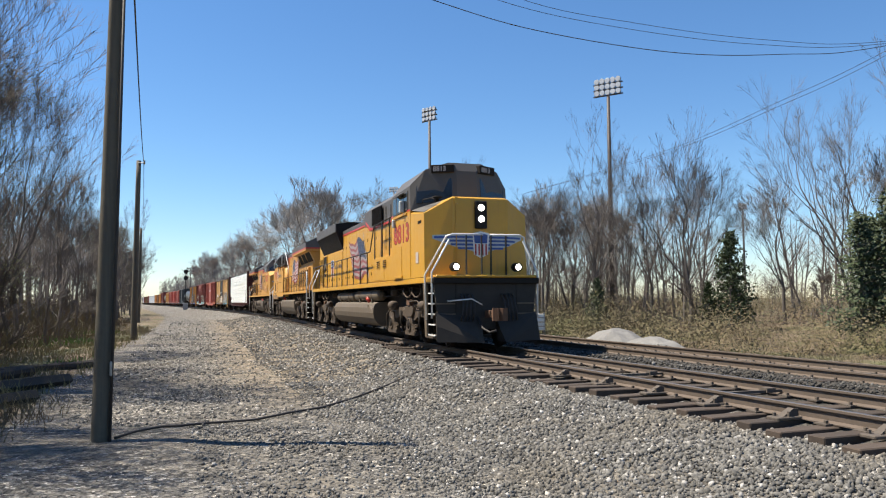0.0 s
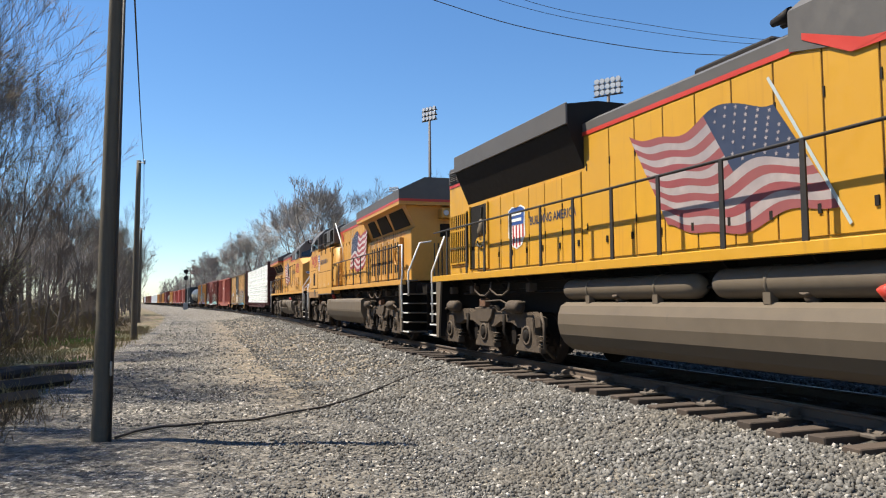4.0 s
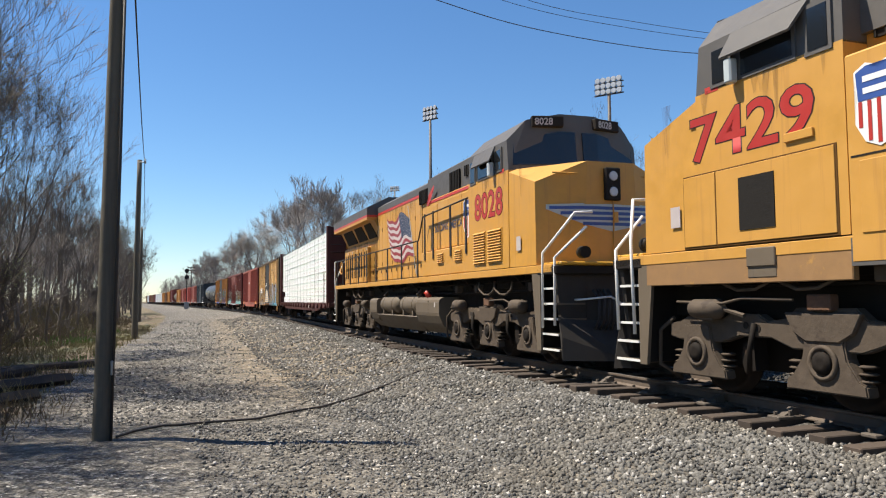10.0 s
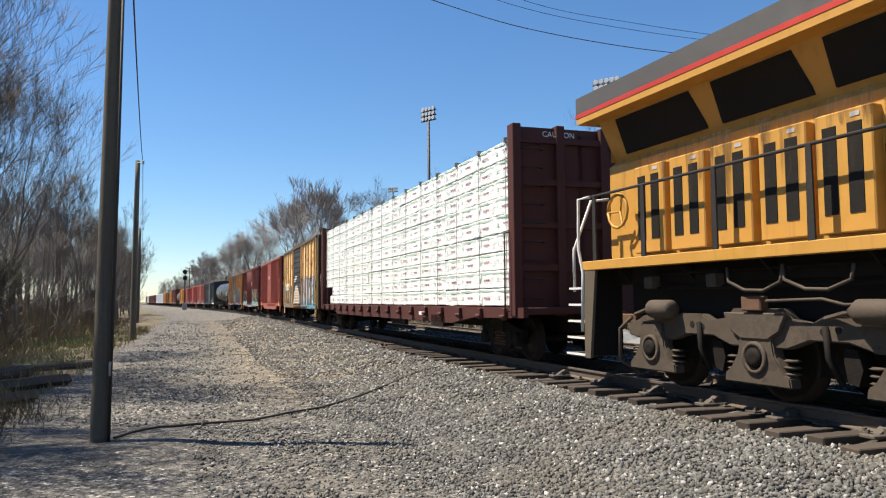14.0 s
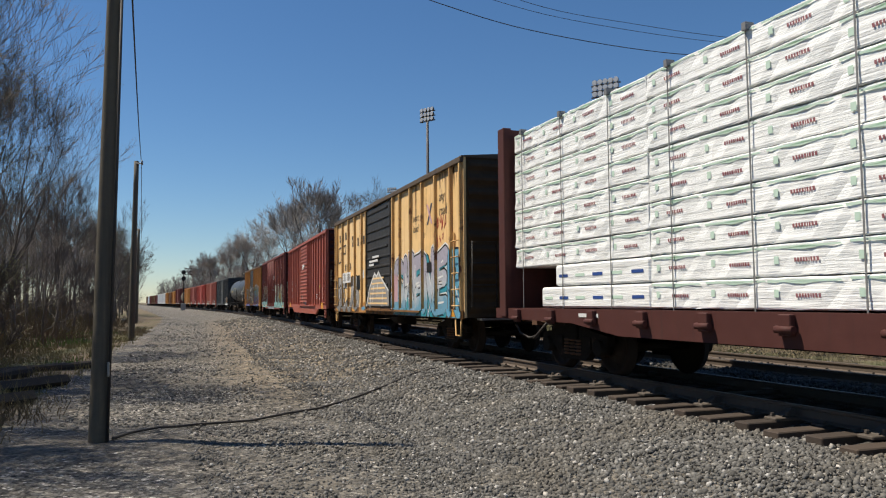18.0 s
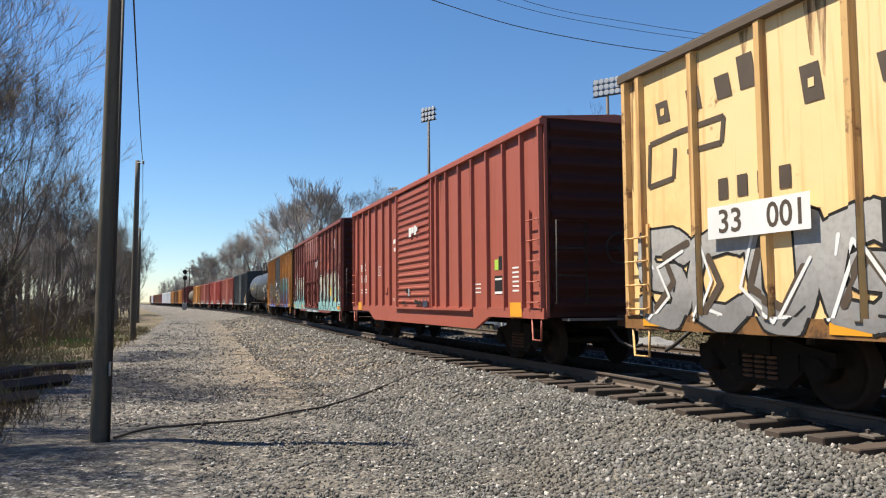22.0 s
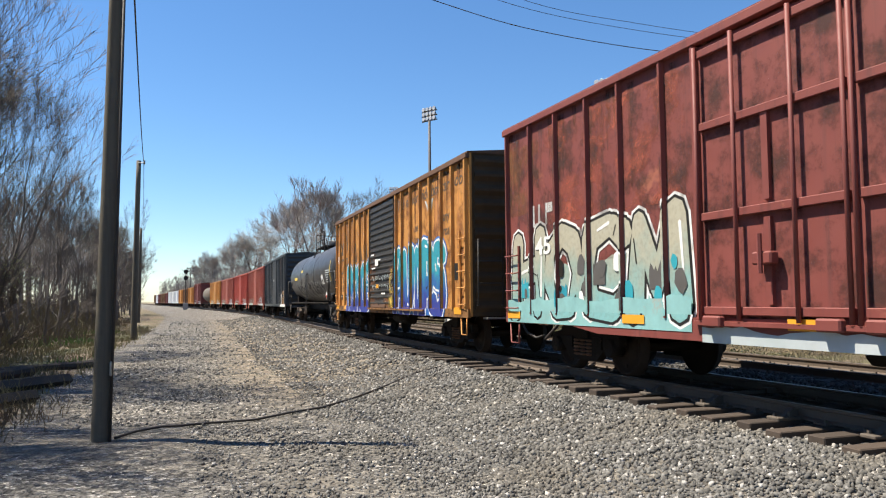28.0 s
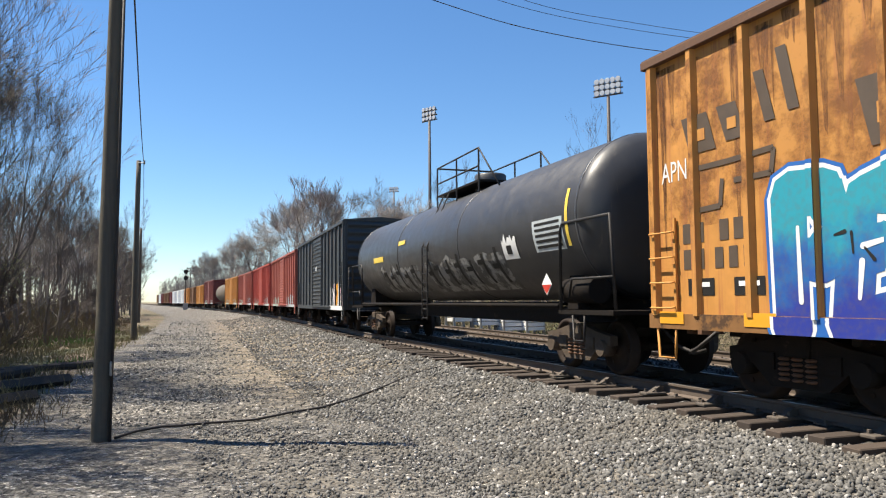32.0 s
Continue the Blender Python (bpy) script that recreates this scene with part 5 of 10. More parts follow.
def boxcar(s_near, length, zb, zt, paint, label, ribs_a, ribs_b, door, door_paint, end_paint=None, roof_paint=None, rib=0.075, plug=False, sill_drop=0.0, detail=True, rib_paint=None, sill_paint=None):
    """A boxcar: x runs back from its leading coupler, +y is the road's side."""
    car = thing("boxcar", label, "boxcar", "freight train")
    x0, x1, w = 0.85, 0.85 + length, 1.5
    spans = POSTS.setdefault(car.name, [])
    end_paint, roof_paint, rib_paint = end_paint or paint, roof_paint or DARK_ROOF, rib_paint or paint
    d0, d1 = door[0] - s_near + x0, door[1] - s_near + x0
    bm = B()
    box(bm, x0 + 0.03, x1 - 0.03, -w + 0.05, w - 0.05, zb + 0.02, zt)
    part("body", bm, paint, car)
    for sd in (1, -1):
        for a, b in ((x0, d0), (d1, x1)):
            bm = B()
            box(bm, a, b, *sorted((sd * (w - 0.06), sd * w)), zb, zt - 0.02)
            part("side_panel", bm, paint, car)
        bm = B()
        box(bm, x0 - 0.02, x1 + 0.02, *sorted((sd * (w - 0.02), sd * (w + 0.09))), zt - 0.12, zt, 0.01)
        part("top_chord", bm, roof_paint if detail else paint, car)
        bm = B()
        prism(bm, ((x0, zb + 0.02), (x0, zb - 0.03), (x0 + 2.6, zb - 0.03), (x0 + 3.4, zb - 0.03 - sill_drop), (x1 - 3.4, zb - 0.03 - sill_drop), (x1 - 2.6, zb - 0.03), (x1, zb - 0.03), (x1, zb + 0.02), (x1, zb + 0.17), (x0, zb + 0.17)), "y", *sorted((sd * (w - 0.02), sd * (w + 0.05))))
        part("side_sill", bm, sill_paint or paint, car)
        for a, b, n in ((x0, d0, ribs_a), (d1, x1, ribs_b)):
            places = [a + (b - a) * i / n for i in range(n + 1)] if isinstance(n, int) else [q - s_near + x0 for q in n]
            for i, x in enumerate(places):
                x = min(max(x, x0 + rib), x1 - rib)
                if sd < 0 and i % 2:
                    continue
                bm = B()
                prism(bm, ((x - rib, sd * w), (x - rib * 0.55, sd * (w + 0.075)), (x + rib * 0.55, sd * (w + 0.075)), (x + rib, sd * w)), "z", zb + 0.15, zt - 0.12)
                part("side_post", bm, rib_paint, car)
                if sd > 0:
                    spans.append((x - rib * 0.55, x + rib * 0.55, 0.075))
        # door
        bm = B()
        box(bm, d0 + 0.03, d1 - 0.03, *sorted((sd * (w - 0.05), sd * (w + 0.02 if plug else w + 0.04))), zb + 0.14, zt - 0.16, 0.01)
        dr = part("door", bm, door_paint, car)
        if not plug:
            n, out = (11, 0.030) if paint is TAN else (17, 0.036)
            for i in range(n):
                z = zb + 0.30 + i * (zt - zb - 0.62) / (n - 1)
                bm = B()
                y = sd * (w + 0.04)
                short = 0.35 if (n == 11 and i % 4 == 2) else 0.0
                prism(bm, ((y, z - 0.05), (y + sd * out, z - 0.02), (y + sd * out, z + 0.02), (y, z + 0.035)), "x", d0 + 0.16 + short, d1 - 0.12)
                part("corrugation", bm, door_paint, dr)
            for x in (d0 + 0.08, d1 - 0.07):
                bm = B()
                rod(bm, (x, sd * (w + 0.07), zb + 0.1), (x, sd * (w + 0.07), zt - 0.2), 0.02, 6)
                part("lock_rod", bm, door_paint, dr)
        bm = B()
        box(bm, d0 - (d1 - d0) * 0.9 if not plug else d0 - 0.2, d1 + 0.1, *sorted((sd * w, sd * (w + 0.12))), zb + 0.08, zb + 0.13)
        part("door_track", bm, sill_paint or paint, car)
        if detail and sd > 0:
            runs(car, x0 + 0.1, x1 - 0.1, zt - 0.13, w + 0.0015, 14 if paint is OXIDE else 46)
    # roof
    bm = B()
    prism(bm, ((-w - 0.05, zt), (-w - 0.05, zt + 0.03), (0, zt + 0.16), (w + 0.05, zt + 0.03), (w + 0.05, zt)), "x", x0 - 0.04, x1 + 0.04)
    part("roof", bm, roof_paint, car)
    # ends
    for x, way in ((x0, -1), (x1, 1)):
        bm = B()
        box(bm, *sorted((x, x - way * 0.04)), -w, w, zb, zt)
        e = part("end_wall", bm, end_paint, car, "corrugated end wall")
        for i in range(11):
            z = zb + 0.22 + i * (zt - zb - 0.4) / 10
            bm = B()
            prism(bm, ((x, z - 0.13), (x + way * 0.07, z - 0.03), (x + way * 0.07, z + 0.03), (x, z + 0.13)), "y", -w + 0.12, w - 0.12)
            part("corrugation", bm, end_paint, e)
        for y in (-w + 0.03, w - 0.03):
            bm = B()
            box(bm, *sorted((x - way * 0.1, x + way * 0.02)), y - 0.03, y + 0.03, zb, zt)
            part("corner_post", bm, paint, car)
        coupler(car, 0.05 if way < 0 else x1 + 0.8, -way)
    if detail:
        ladder(car, x0 + 0.12, x0 + 0.58, w + 0.02, zb + 0.1, zb + 2.0, 5, rib_paint)
        ladder(car, x1 - 0.58, x1 - 0.12, w + 0.02, zb + 0.1, zb + 1.45, 4, rib_paint)
        stirrup(car, x0 + 0.35, w + 0.02, zb, rib_paint)
        stirrup(car, x1 - 0.35, w + 0.02, zb, rib_paint)
        bm = B()
        pipe(bm, [(x0 - 0.04, 1.35, zb + 0.25), (x0 - 0.14, 1.35, zb + 0.25), (x0 - 0.14, 1.35, zb + 1.75), (x0 - 0.14, 0.75, zb + 1.75), (x0 - 0.14, 0.75, zb + 0.25), (x0 - 0.04, 0.75, zb + 0.25)], 0.018, 5)
        for z in (0.75, 1.25):
            rod(bm, (x0 - 0.14, 1.35, zb + z), (x0 - 0.14, 0.75, zb + z), 0.016, 5)
        part("end_ladder", bm, RAIL_DARK, car)
        bm = B()
        c = Vector((x0 - 0.22, 0.1, zb + 1.25))
        pipe(bm, [c + Vector((0, 0.28 * math.cos(a * 0.524), 0.28 * math.sin(a * 0.524))) for a in range(13)], 0.018, 5)
        for a in range(3):
            rod(bm, c, c + Vector((0.03, 0.28 * math.cos(a * 2.09), 0.28 * math.sin(a * 2.09))), 0.014, 5)
        rod(bm, c, c + Vector((0.2, 0, 0)), 0.04, 6)
        part("brake_wheel", bm, RAIL_DARK, car, "dark hand-brake wheel")
        bm = B()
        box(bm, x0 - 0.3, x0 - 0.02, -1.2, 1.2, zb - 0.06, zb - 0.02)
        part("end_platform", bm, GALV, car)
    bm = B()
    box(bm, x0 + 0.1, x1 - 0.1, -0.25, 0.25, 0.72, zb + 0.03)
    for k in range(5):
        x = x0 + 3.2 + k * (length - 6.4) / 4
        box(bm, x - 0.06, x + 0.06, -1.35, 1.35, zb - 0.12, zb + 0.03)
    part("underframe", bm, TRUCK_BLACK, car)
    bm = B()
    rod(bm, (x0 + length * 0.45, 0.75, 0.72), (x0 + length * 0.55, 0.75, 0.72), 0.2, 10)
    rod(bm, (x0 + length * 0.3, 0.5, 0.66), (x0 + length * 0.7, 0.5, 0.66), 0.025, 5)
    part("brake_cylinder", bm, TRUCK_BLACK, car)
    a, b = x0 + 2.15, x1 - 2.15
    freight_bogie(car, a)
    freight_bogie(car, b)
    rolling(car, s_near - 0.85, a, b)
    return car, (lambda s: s - s_near + x0), w


def bars(name, car, x, z, w, h, y, material, label="", side=1):
    return patch(name, ((x - w / 2, z - h / 2), (x + w / 2, z - h / 2), (x + w / 2, z + h / 2), (x - w / 2, z + h / 2)), y, material, car, side, label)


STROKES = {
    "S": (((1, .88), (.75, 1), (.2, .97), (0, .72), (.2, .55), (.8, .48), (1, .25), (.8, .02), (.2, 0), (0, .14)),),
    "H": (((.05, 0), (.12, 1)), ((.88, -.05), (.95, 1.05)), ((.08, .42), (.92, .6))),
    "E": (((1, 1), (.1, .93), (0, .5), (.05, .02), (1, .08)), ((.05, .48), (.8, .56))),
    "N": (((0, 0), (.1, 1), (.82, .05), (1, 1.05)),), "R": (((0, 0), (.08, 1), (.85, .95), (.95, .7), (.75, .5), (.15, .46)), ((.35, .46), (1, -.05))),
    "C": (((1, .85), (.7, 1), (.15, .9), (0, .5), (.15, .1), (.7, 0), (1, .15)),), "U": (((0, 1), (.05, .3), (.3, .02), (.7, .02), (.95, .3), (1, 1)),),
    "G": (((1, .85), (.7, 1), (.15, .9), (0, .5), (.15, .1), (.7, 0), (1, .15), (1, .5), (.55, .5)),), "O": (((.5, 1), (.08, .8), (0, .4), (.3, 0), (.75, .03), (1, .45), (.9, .85), (.5, 1)),),
    "M": (((0, 0), (.12, 1), (.5, .3), (.88, 1), (1, 0)),), "T": (((0, .95), (1, 1)), ((.5, 1), (.42, 0))), "K": (((.05, 0), (.1, 1)), ((.95, 1), (.15, .48), (1, 0))),
    "A": (((0, 0), (.2, .7), (.48, 1), (.75, .75), (1, 0)), ((.15, .35), (.85, .38))), "I": (((.5, 0), (.45, 1)),), "P": (((.05, -.05), (.08, 1), (.8, .97), (1, .72), (.75, .45), (.1, .42)),)}
POSTS = {}


def convex(bm, pts, x_lo, x_hi, y, z_lo=0.89, z_hi=9.0):
    """Adds a convex shape of (x, z) points at y, cut to a span of x and z."""
    for axis, edge, keep in ((0, x_lo, 1), (0, x_hi, -1), (1, z_lo, 1), (1, z_hi, -1)):
        out = []
        for i, p in enumerate(pts):
            q = pts[i - 1]
            inp, inq = (p[axis] - edge) * keep >= 0, (q[axis] - edge) * keep >= 0
            if inp != inq:
                t = (edge - q[axis]) / (p[axis] - q[axis])
                out.append((q[0] + (p[0] - q[0]) * t, q[1] + (p[1] - q[1]) * t))
            if inp:
                out.append(p)
        pts = out
        if len(pts) < 3:
            return
    bm.faces.new([bm.verts.new((px, y, pz)) for px, pz in pts])


def ribbon(bm, line, widths, y, spans, lift0):
    """One sprayed stroke: segments and round joints, laid on the wall and again on each post that it crosses."""
    lift = lift0
    shapes_ = []
    for i in range(len(line) - 1):
        (xa, za), (xb, zb) = line[i], line[i + 1]
        d = math.hypot(xb - xa, zb - za) or 1e-6
        nx, nz = -(zb - za) / d, (xb - xa) / d
        wa, wb = widths[i], widths[i + 1]
        shapes_.append([(xa + nx * wa, za + nz * wa), (xa - nx * wa, za - nz * wa), (xb - nx * wb, zb - nz * wb), (xb + nx * wb, zb + nz * wb)])
    for (xa, za), wd in zip(line, widths):
        shapes_.append([(xa + wd * math.cos(k * 0.785), za + wd * math.sin(k * 0.785)) for k in range(8)])
    for pts in shapes_:
        lift += 0.00012
        convex(bm, pts, -99, 99, y + lift)
        if spans:
            convex(bm, pts, -99, 99, y + lift + 0.051, 0.865, 1.065)
        for lo, hi, up in spans:
            convex(bm, pts, lo, hi, y + up + lift, 1.04)


def spray(name, car, words, x, z, size, y, fill, line, label, squeeze=1.0, wide=0.10, slope=0.0, halo=None, gap=1.0):
    """Fat sprayed letters built of strokes: halo, outline and fill laid over one another."""
    rnd = random.Random(len(words) * 31 + int(x * 7))
    step = size * 0.68 * squeeze * gap
    high = size * 0.80
    thick = size * 0.112
    spans = POSTS.get(car.name, ())
    letters = []
    for i, ch in enumerate(words):
        for ln in STROKES[ch]:
            pts = [(x - step * (i + 0.12 + 0.80 * u) + rnd.gauss(0, 0.02) * size, z + high * (0.06 + 0.92 * v) + rnd.gauss(0, 0.02) * size) for u, v in ln]
            letters.append((pts, [thick * rnd.uniform(0.75, 1.3) for _ in pts]))
    for mat, grow, lift, lab in ((halo, 0.052 * size, 0.0, label + " halo"), (line, 0.027 * size, 0.003, label + " outline"), (fill, 0.0, 0.0065, label)):
        if mat:
            bm = B()
            for k, (pts, wd) in enumerate(letters):
                ribbon(bm, pts, [q + grow for q in wd], y, spans, lift + 0.00005 * k)
            tagged(part(name, bm, mat, car, lab), kind="stuff")
    # glints along the strokes
    bm = B()
    for k, (pts, wd) in enumerate(letters):
        j = rnd.randrange(len(pts) - 1)
        a, b = pts[j], pts[j + 1]
        fine = [(a[0] + (b[0] - a[0]) * t - wd[j] * 0.35, a[1] + (b[1] - a[1]) * t + wd[j] * 0.3) for t in (0.15, 0.7)]
        ribbon(bm, fine, [0.018 * size, 0.012 * size], y, spans, 0.0105)
    tagged(part(name, bm, WHITE, car, "white sprayed glints"), kind="stuff")
    bm = B()
    for k, (pts, wd) in enumerate(letters):
        for _ in range(1):
            j = rnd.randrange(len(pts) - 1)
            a, b = pts[j], pts[j + 1]
            t0 = rnd.uniform(0.0, 0.6)
            fine = [(a[0] + (b[0] - a[0]) * t + wd[j] * rnd.uniform(-0.5, 0.6), a[1] + (b[1] - a[1]) * t - wd[j] * rnd.uniform(-0.4, 0.6)) for t in (t0, t0 + 0.3)]
            ribbon(bm, fine, [rnd.uniform(0.005, 0.014) * size, 0.006 * size], y, spans, 0.0115)
    tagged(part(name, bm, BLACK, car, "dark sprayed strokes"), kind="stuff")


def blotch(name, car, x0, x1, z0, z1, y, material, seed, label="", jag=0.25, n=26):
    """A ragged sprayed field with an uneven upper edge, carried over the posts."""
    rnd = random.Random(seed)
    top = []
    for i in range(n + 1):
        f = i / n
        top.append((x0 + (x1 - x0) * f, z1 - (z1 - z0) * jag * (0.5 + 0.5 * noise.noise((f * 6, seed, 0)) + rnd.uniform(-0.2, 0.3))))
    bm = B()
    spans = POSTS.get(car.name, ()) if y < 1.53 else ()
    for (xa, za), (xb, zb) in zip(top, top[1:]):
        pts = [(xa, z0), (xb, z0), (xb, zb), (xa, za)]
        convex(bm, pts, -99, 99, y + 0.004, 0.7)
        if spans:
            convex(bm, pts, -99, 99, y + 0.055, 0.865, 1.065)
        for lo, hi, up in spans:
            convex(bm, pts, lo, hi, y + 0.004 + up, 1.04)
    return tagged(part(name, bm, material, car, label), kind="stuff")


def shapes(name, car, x0, x1, z0, z1, y, mats, seed, n, label=""):
    """Slanted letter-like strokes filling a sprayed piece."""
    rnd = random.Random(seed)
    for i in range(n):
        f = (i + 0.5) / n
        x = x1 + (x0 - x1) * f
        wd = (x1 - x0) / n * rnd.uniform(0.5, 0.95)
        lo, hi = z0 + (z1 - z0) * rnd.uniform(0, 0.25), z1 - (z1 - z0) * rnd.uniform(0, 0.25)
        sl = rnd.uniform(-0.5, 0.5) * wd
        pts = ((x - wd * 0.5 - sl, lo), (x + wd * 0.1 - sl, lo - 0.04), (x + wd * 0.5 - sl * 0.3, lo + (hi - lo) * 0.4), (x + wd * 0.45 + sl, hi), (x - wd * 0.2 + sl, hi + 0.05), (x - wd * 0.5 + sl * 0.5, lo + (hi - lo) * 0.55))
        patch(name, [(a + (a - x) * 0.16, b + 0.05 * (1 if b > (lo + hi) / 2 else -1)) for a, b in pts], y, WHITE if i % 2 else BLACK, car, 1, "", 0.005)
        patch(name, pts, y, mats[i % len(mats)], car, 1, label, 0.008)
        k = wd * 0.18
        cz = (lo + hi) / 2 + rnd.uniform(-0.2, 0.2)
        patch(name, ((x - k, cz - 0.12), (x + k, cz - 0.1), (x + k * 1.2, cz + 0.13), (x - k * 0.7, cz + 0.16)), y, BLACK if i % 3 else WHITE, car, 1, "", 0.011)


# ---- flat car with wrapped lumber ----
def lumber_car():
    car = thing("bulkhead_flatcar", "brown bulkhead flatcar stacked with white-wrapped lumber", "flatcar", "freight train")
    base = 88.35
    f0, f1 = 89.5 - base, 112.1 - base
    bm = B()
    box(bm, 0.75, f1 + 0.45, -1.45, 1.45, 0.98, 1.12, 0.015)
    part("deck", bm, BULKHEAD, car)
    for sd in (1, -1):
        bm = B()
        prism(bm, ((0.75, 1.12), (0.75, 0.92), (3.6, 0.88), (5.0, 0.72), (f1 - 4, 0.72), (f1 - 2.6, 0.88), (f1 + 0.45, 0.92), (f1 + 0.45, 1.12)), "y", *sorted((sd * 1.40, sd * 1.50)))
        part("side_sill", bm, BULKHEAD, car)
        for i in range(17):
            x = 1.6 + i * (f1 - 2.2) / 16
            bm = B()
            box(bm, x - 0.09, x + 0.09, *sorted((sd * 1.5, sd * 1.58)), 0.86, 1.10, 0.01)
            rod(bm, (x - 0.13, sd * 1.57, 0.93), (x + 0.13, sd * 1.57, 0.93), 0.045, 7)
            part("winch", bm, BULKHEAD, car)
    for x, way in ((f0, -1), (f1 + 0.05, 1)):
        bm = B()
        box(bm, *sorted((x, x - way * 0.16)), -1.42, 1.42, 1.1, 4.72)
        wall = part("bulkhead", bm, BULKHEAD, car, "tall brown steel end bulkhead")
        for y in (-1.46, -0.5, 0.5, 1.46):
            bm = B()
            box(bm, *sorted((x + way * 0.12, x - way * 0.16)), y - 0.09, y + 0.09, 0.95, 4.76, 0.012)
            part("bulkhead_post", bm, BULKHEAD, wall)
        for z in (1.9, 2.75, 3.6, 4.45):
            bm = B()
            box(bm, *sorted((x, x + way * 0.09)), -1.4, 1.4, z - 0.06, z + 0.06)
            part("crossbeam", bm, BULKHEAD, wall)
        ladder_bm = B()
        for i in range(9):
            z = 1.3 + i * 0.37
            pipe(ladder_bm, [(x, 1.35, z), (x + way * 0.16, 1.35, z), (x + way * 0.16, 0.9, z), (x, 0.9, z)], 0.014, 5)
        part("end_ladder", ladder_bm, RAIL_DARK, wall)
        coupler(car, 0.0 if way < 0 else f1 + 1.2, -way)
    lad = B()
    pipe(lad, [(f0 + 0.1, 1.56, 1.05), (f0 + 0.1, 1.66, 1.05), (f0 + 0.1, 1.66, 2.6), (f0 + 0.1, 1.56, 2.6)], 0.018, 5)
    part("grab_rail", lad, BULKHEAD, car)
    bm = B()
    box(bm, f0, f1, -0.05, 0.05, 1.1, 4.6)
    part("centre_beam", bm, BULKHEAD, car)
    bm = B()
    box(bm, 1.0, f1 + 0.3, -0.3, 0.3, 0.6, 0.98)
    part("underframe", bm, TRUCK_BLACK, car)
    bm = B()
    box(bm, 9.5, 11.0, 1.3, 1.42, 0.55, 0.85)
    box(bm, 5.6, 6.6, 1.2, 1.5, 0.62, 0.9)
    part("brake_gear", bm, TRUCK_BLACK, car)
    for x in (2.9, f1 - 1.9):
        freight_bogie(car, x)
    bars("data_plate", car, 7.2, 0.93, 0.5, 0.09, 1.58, WHITE)
    bars("data_plate", car, 20.6, 1.02, 0.6, 0.06, 1.506, WHITE)
    cau = write("lettering", "CAUTION", 0.16, WHITE, car, 0, 0, 0)
    cau.matrix_basis = Matrix(((0, -1, 0, f0 - 0.1), (1, 0, 0, 0.9), (0, 0, 1, 4.52), (0, 0, 0, 1)))
    rolling(car, base, 2.9, f1 - 1.9)
    # the load
    load = thing("lumber_load", "white plastic-wrapped packs of lumber stacked on the flatcar", "lumber", "freight train")
    rnd = random.Random(3)
    a, b = f0 + 0.22, f1 - 0.22
    cols, rows = 5, 9
    pl, ph = (b - a) / cols, (4.58 - 1.14) / rows

    def pack_mesh(seed):
        r2 = random.Random(seed)
        bm = B()
        k = 26
        rings = []
        for i in range(k + 1):
            x = pl * 0.5 - 0.006 - (pl - 0.012) * i / k
            tuck = 0.008 if i in (0, k) else 0.0
            wob = [r2.uniform(-0.010, 0.011) for _ in range(6)]
            rings.append([bm.verts.new((x, y + wy, z + wz)) for y, z, wy, wz in ((0.06, 0.0 + tuck, 0, 0), (1.335 - tuck, 0.004 + tuck * 0.3, wob[0], 0), (1.35 - tuck * 0.5, 0.02 + tuck * 0.3, wob[1], wob[4] * 0.4), (1.35 - tuck, ph * 0.5, wob[2], 0), (1.35 - tuck * 0.5, ph - 0.026 - tuck * 0.3, wob[3], wob[5] * 0.5), (1.33 - tuck, ph - 0.012 - tuck * 0.3, wob[3], wob[5] * 0.4), (0.06, ph - 0.018 - tuck, 0, 0))])
        for u, v in zip(rings, rings[1:]):
            for j in range(7):
                bm.faces.new((u[j], u[(j + 1) % 7], v[(j + 1) % 7], v[j]))
        bm.faces.new(rings[0])
        bm.faces.new(rings[-1][::-1])
        bmesh.ops.recalc_face_normals(bm, faces=list(bm.faces))
        return mesh_of("lumber_pack", bm, WRAP)

    def print_mesh(seed, ink):
        r2 = random.Random(seed)
        bm = B()
        pitch = pl / 4
        for i in range(4):
            x0 = pl * 0.5 - 0.18 - i * pitch + r2.uniform(-0.05, 0.05)
            z = ph * 0.40 + r2.uniform(-0.012, 0.012)
            if ink:
                xx = x0 - 0.30
                for wd in (0.032, 0.028, 0.028, 0.026, 0.028, 0.014, 0.026, 0.032, 0.034):
                    quad(bm, (xx, 1.3635, z), (xx - wd * 0.86, 1.3635, z), (xx - wd * 0.78, 1.3635, z + 0.046), (xx + 0.006, 1.3635, z + 0.046))
                    xx -= wd + 0.012
            else:
                quad(bm, (x0 + 0.02, 1.362, z), (x0 - 0.05, 1.362, z), (x0 - 0.05, 1.362, z + 0.09), (x0 + 0.02, 1.362, z + 0.09))
                k = ph * r2.uniform(0.80, 0.86)
                quad(bm, (x0 + 0.12, 1.362, k), (x0 - 0.93, 1.362, k), (x0 - 0.9, 1.362, k + 0.020), (x0 + 0.12, 1.362, k + 0.028))
                quad(bm, (x0 - 0.15, 1.362, k), (x0 - 0.40, 1.362, k - 0.025), (x0 - 0.65, 1.362, k), (x0 - 0.40, 1.362, k + 0.02))
        return mesh_of("print", bm, WRAP_INK if ink else WRAP_GREEN)

    packs = [pack_mesh(i) for i in range(4)]
    inks = [print_mesh(i, True) for i in range(4)]
    greens = [print_mesh(i + 9, False) for i in range(4)]
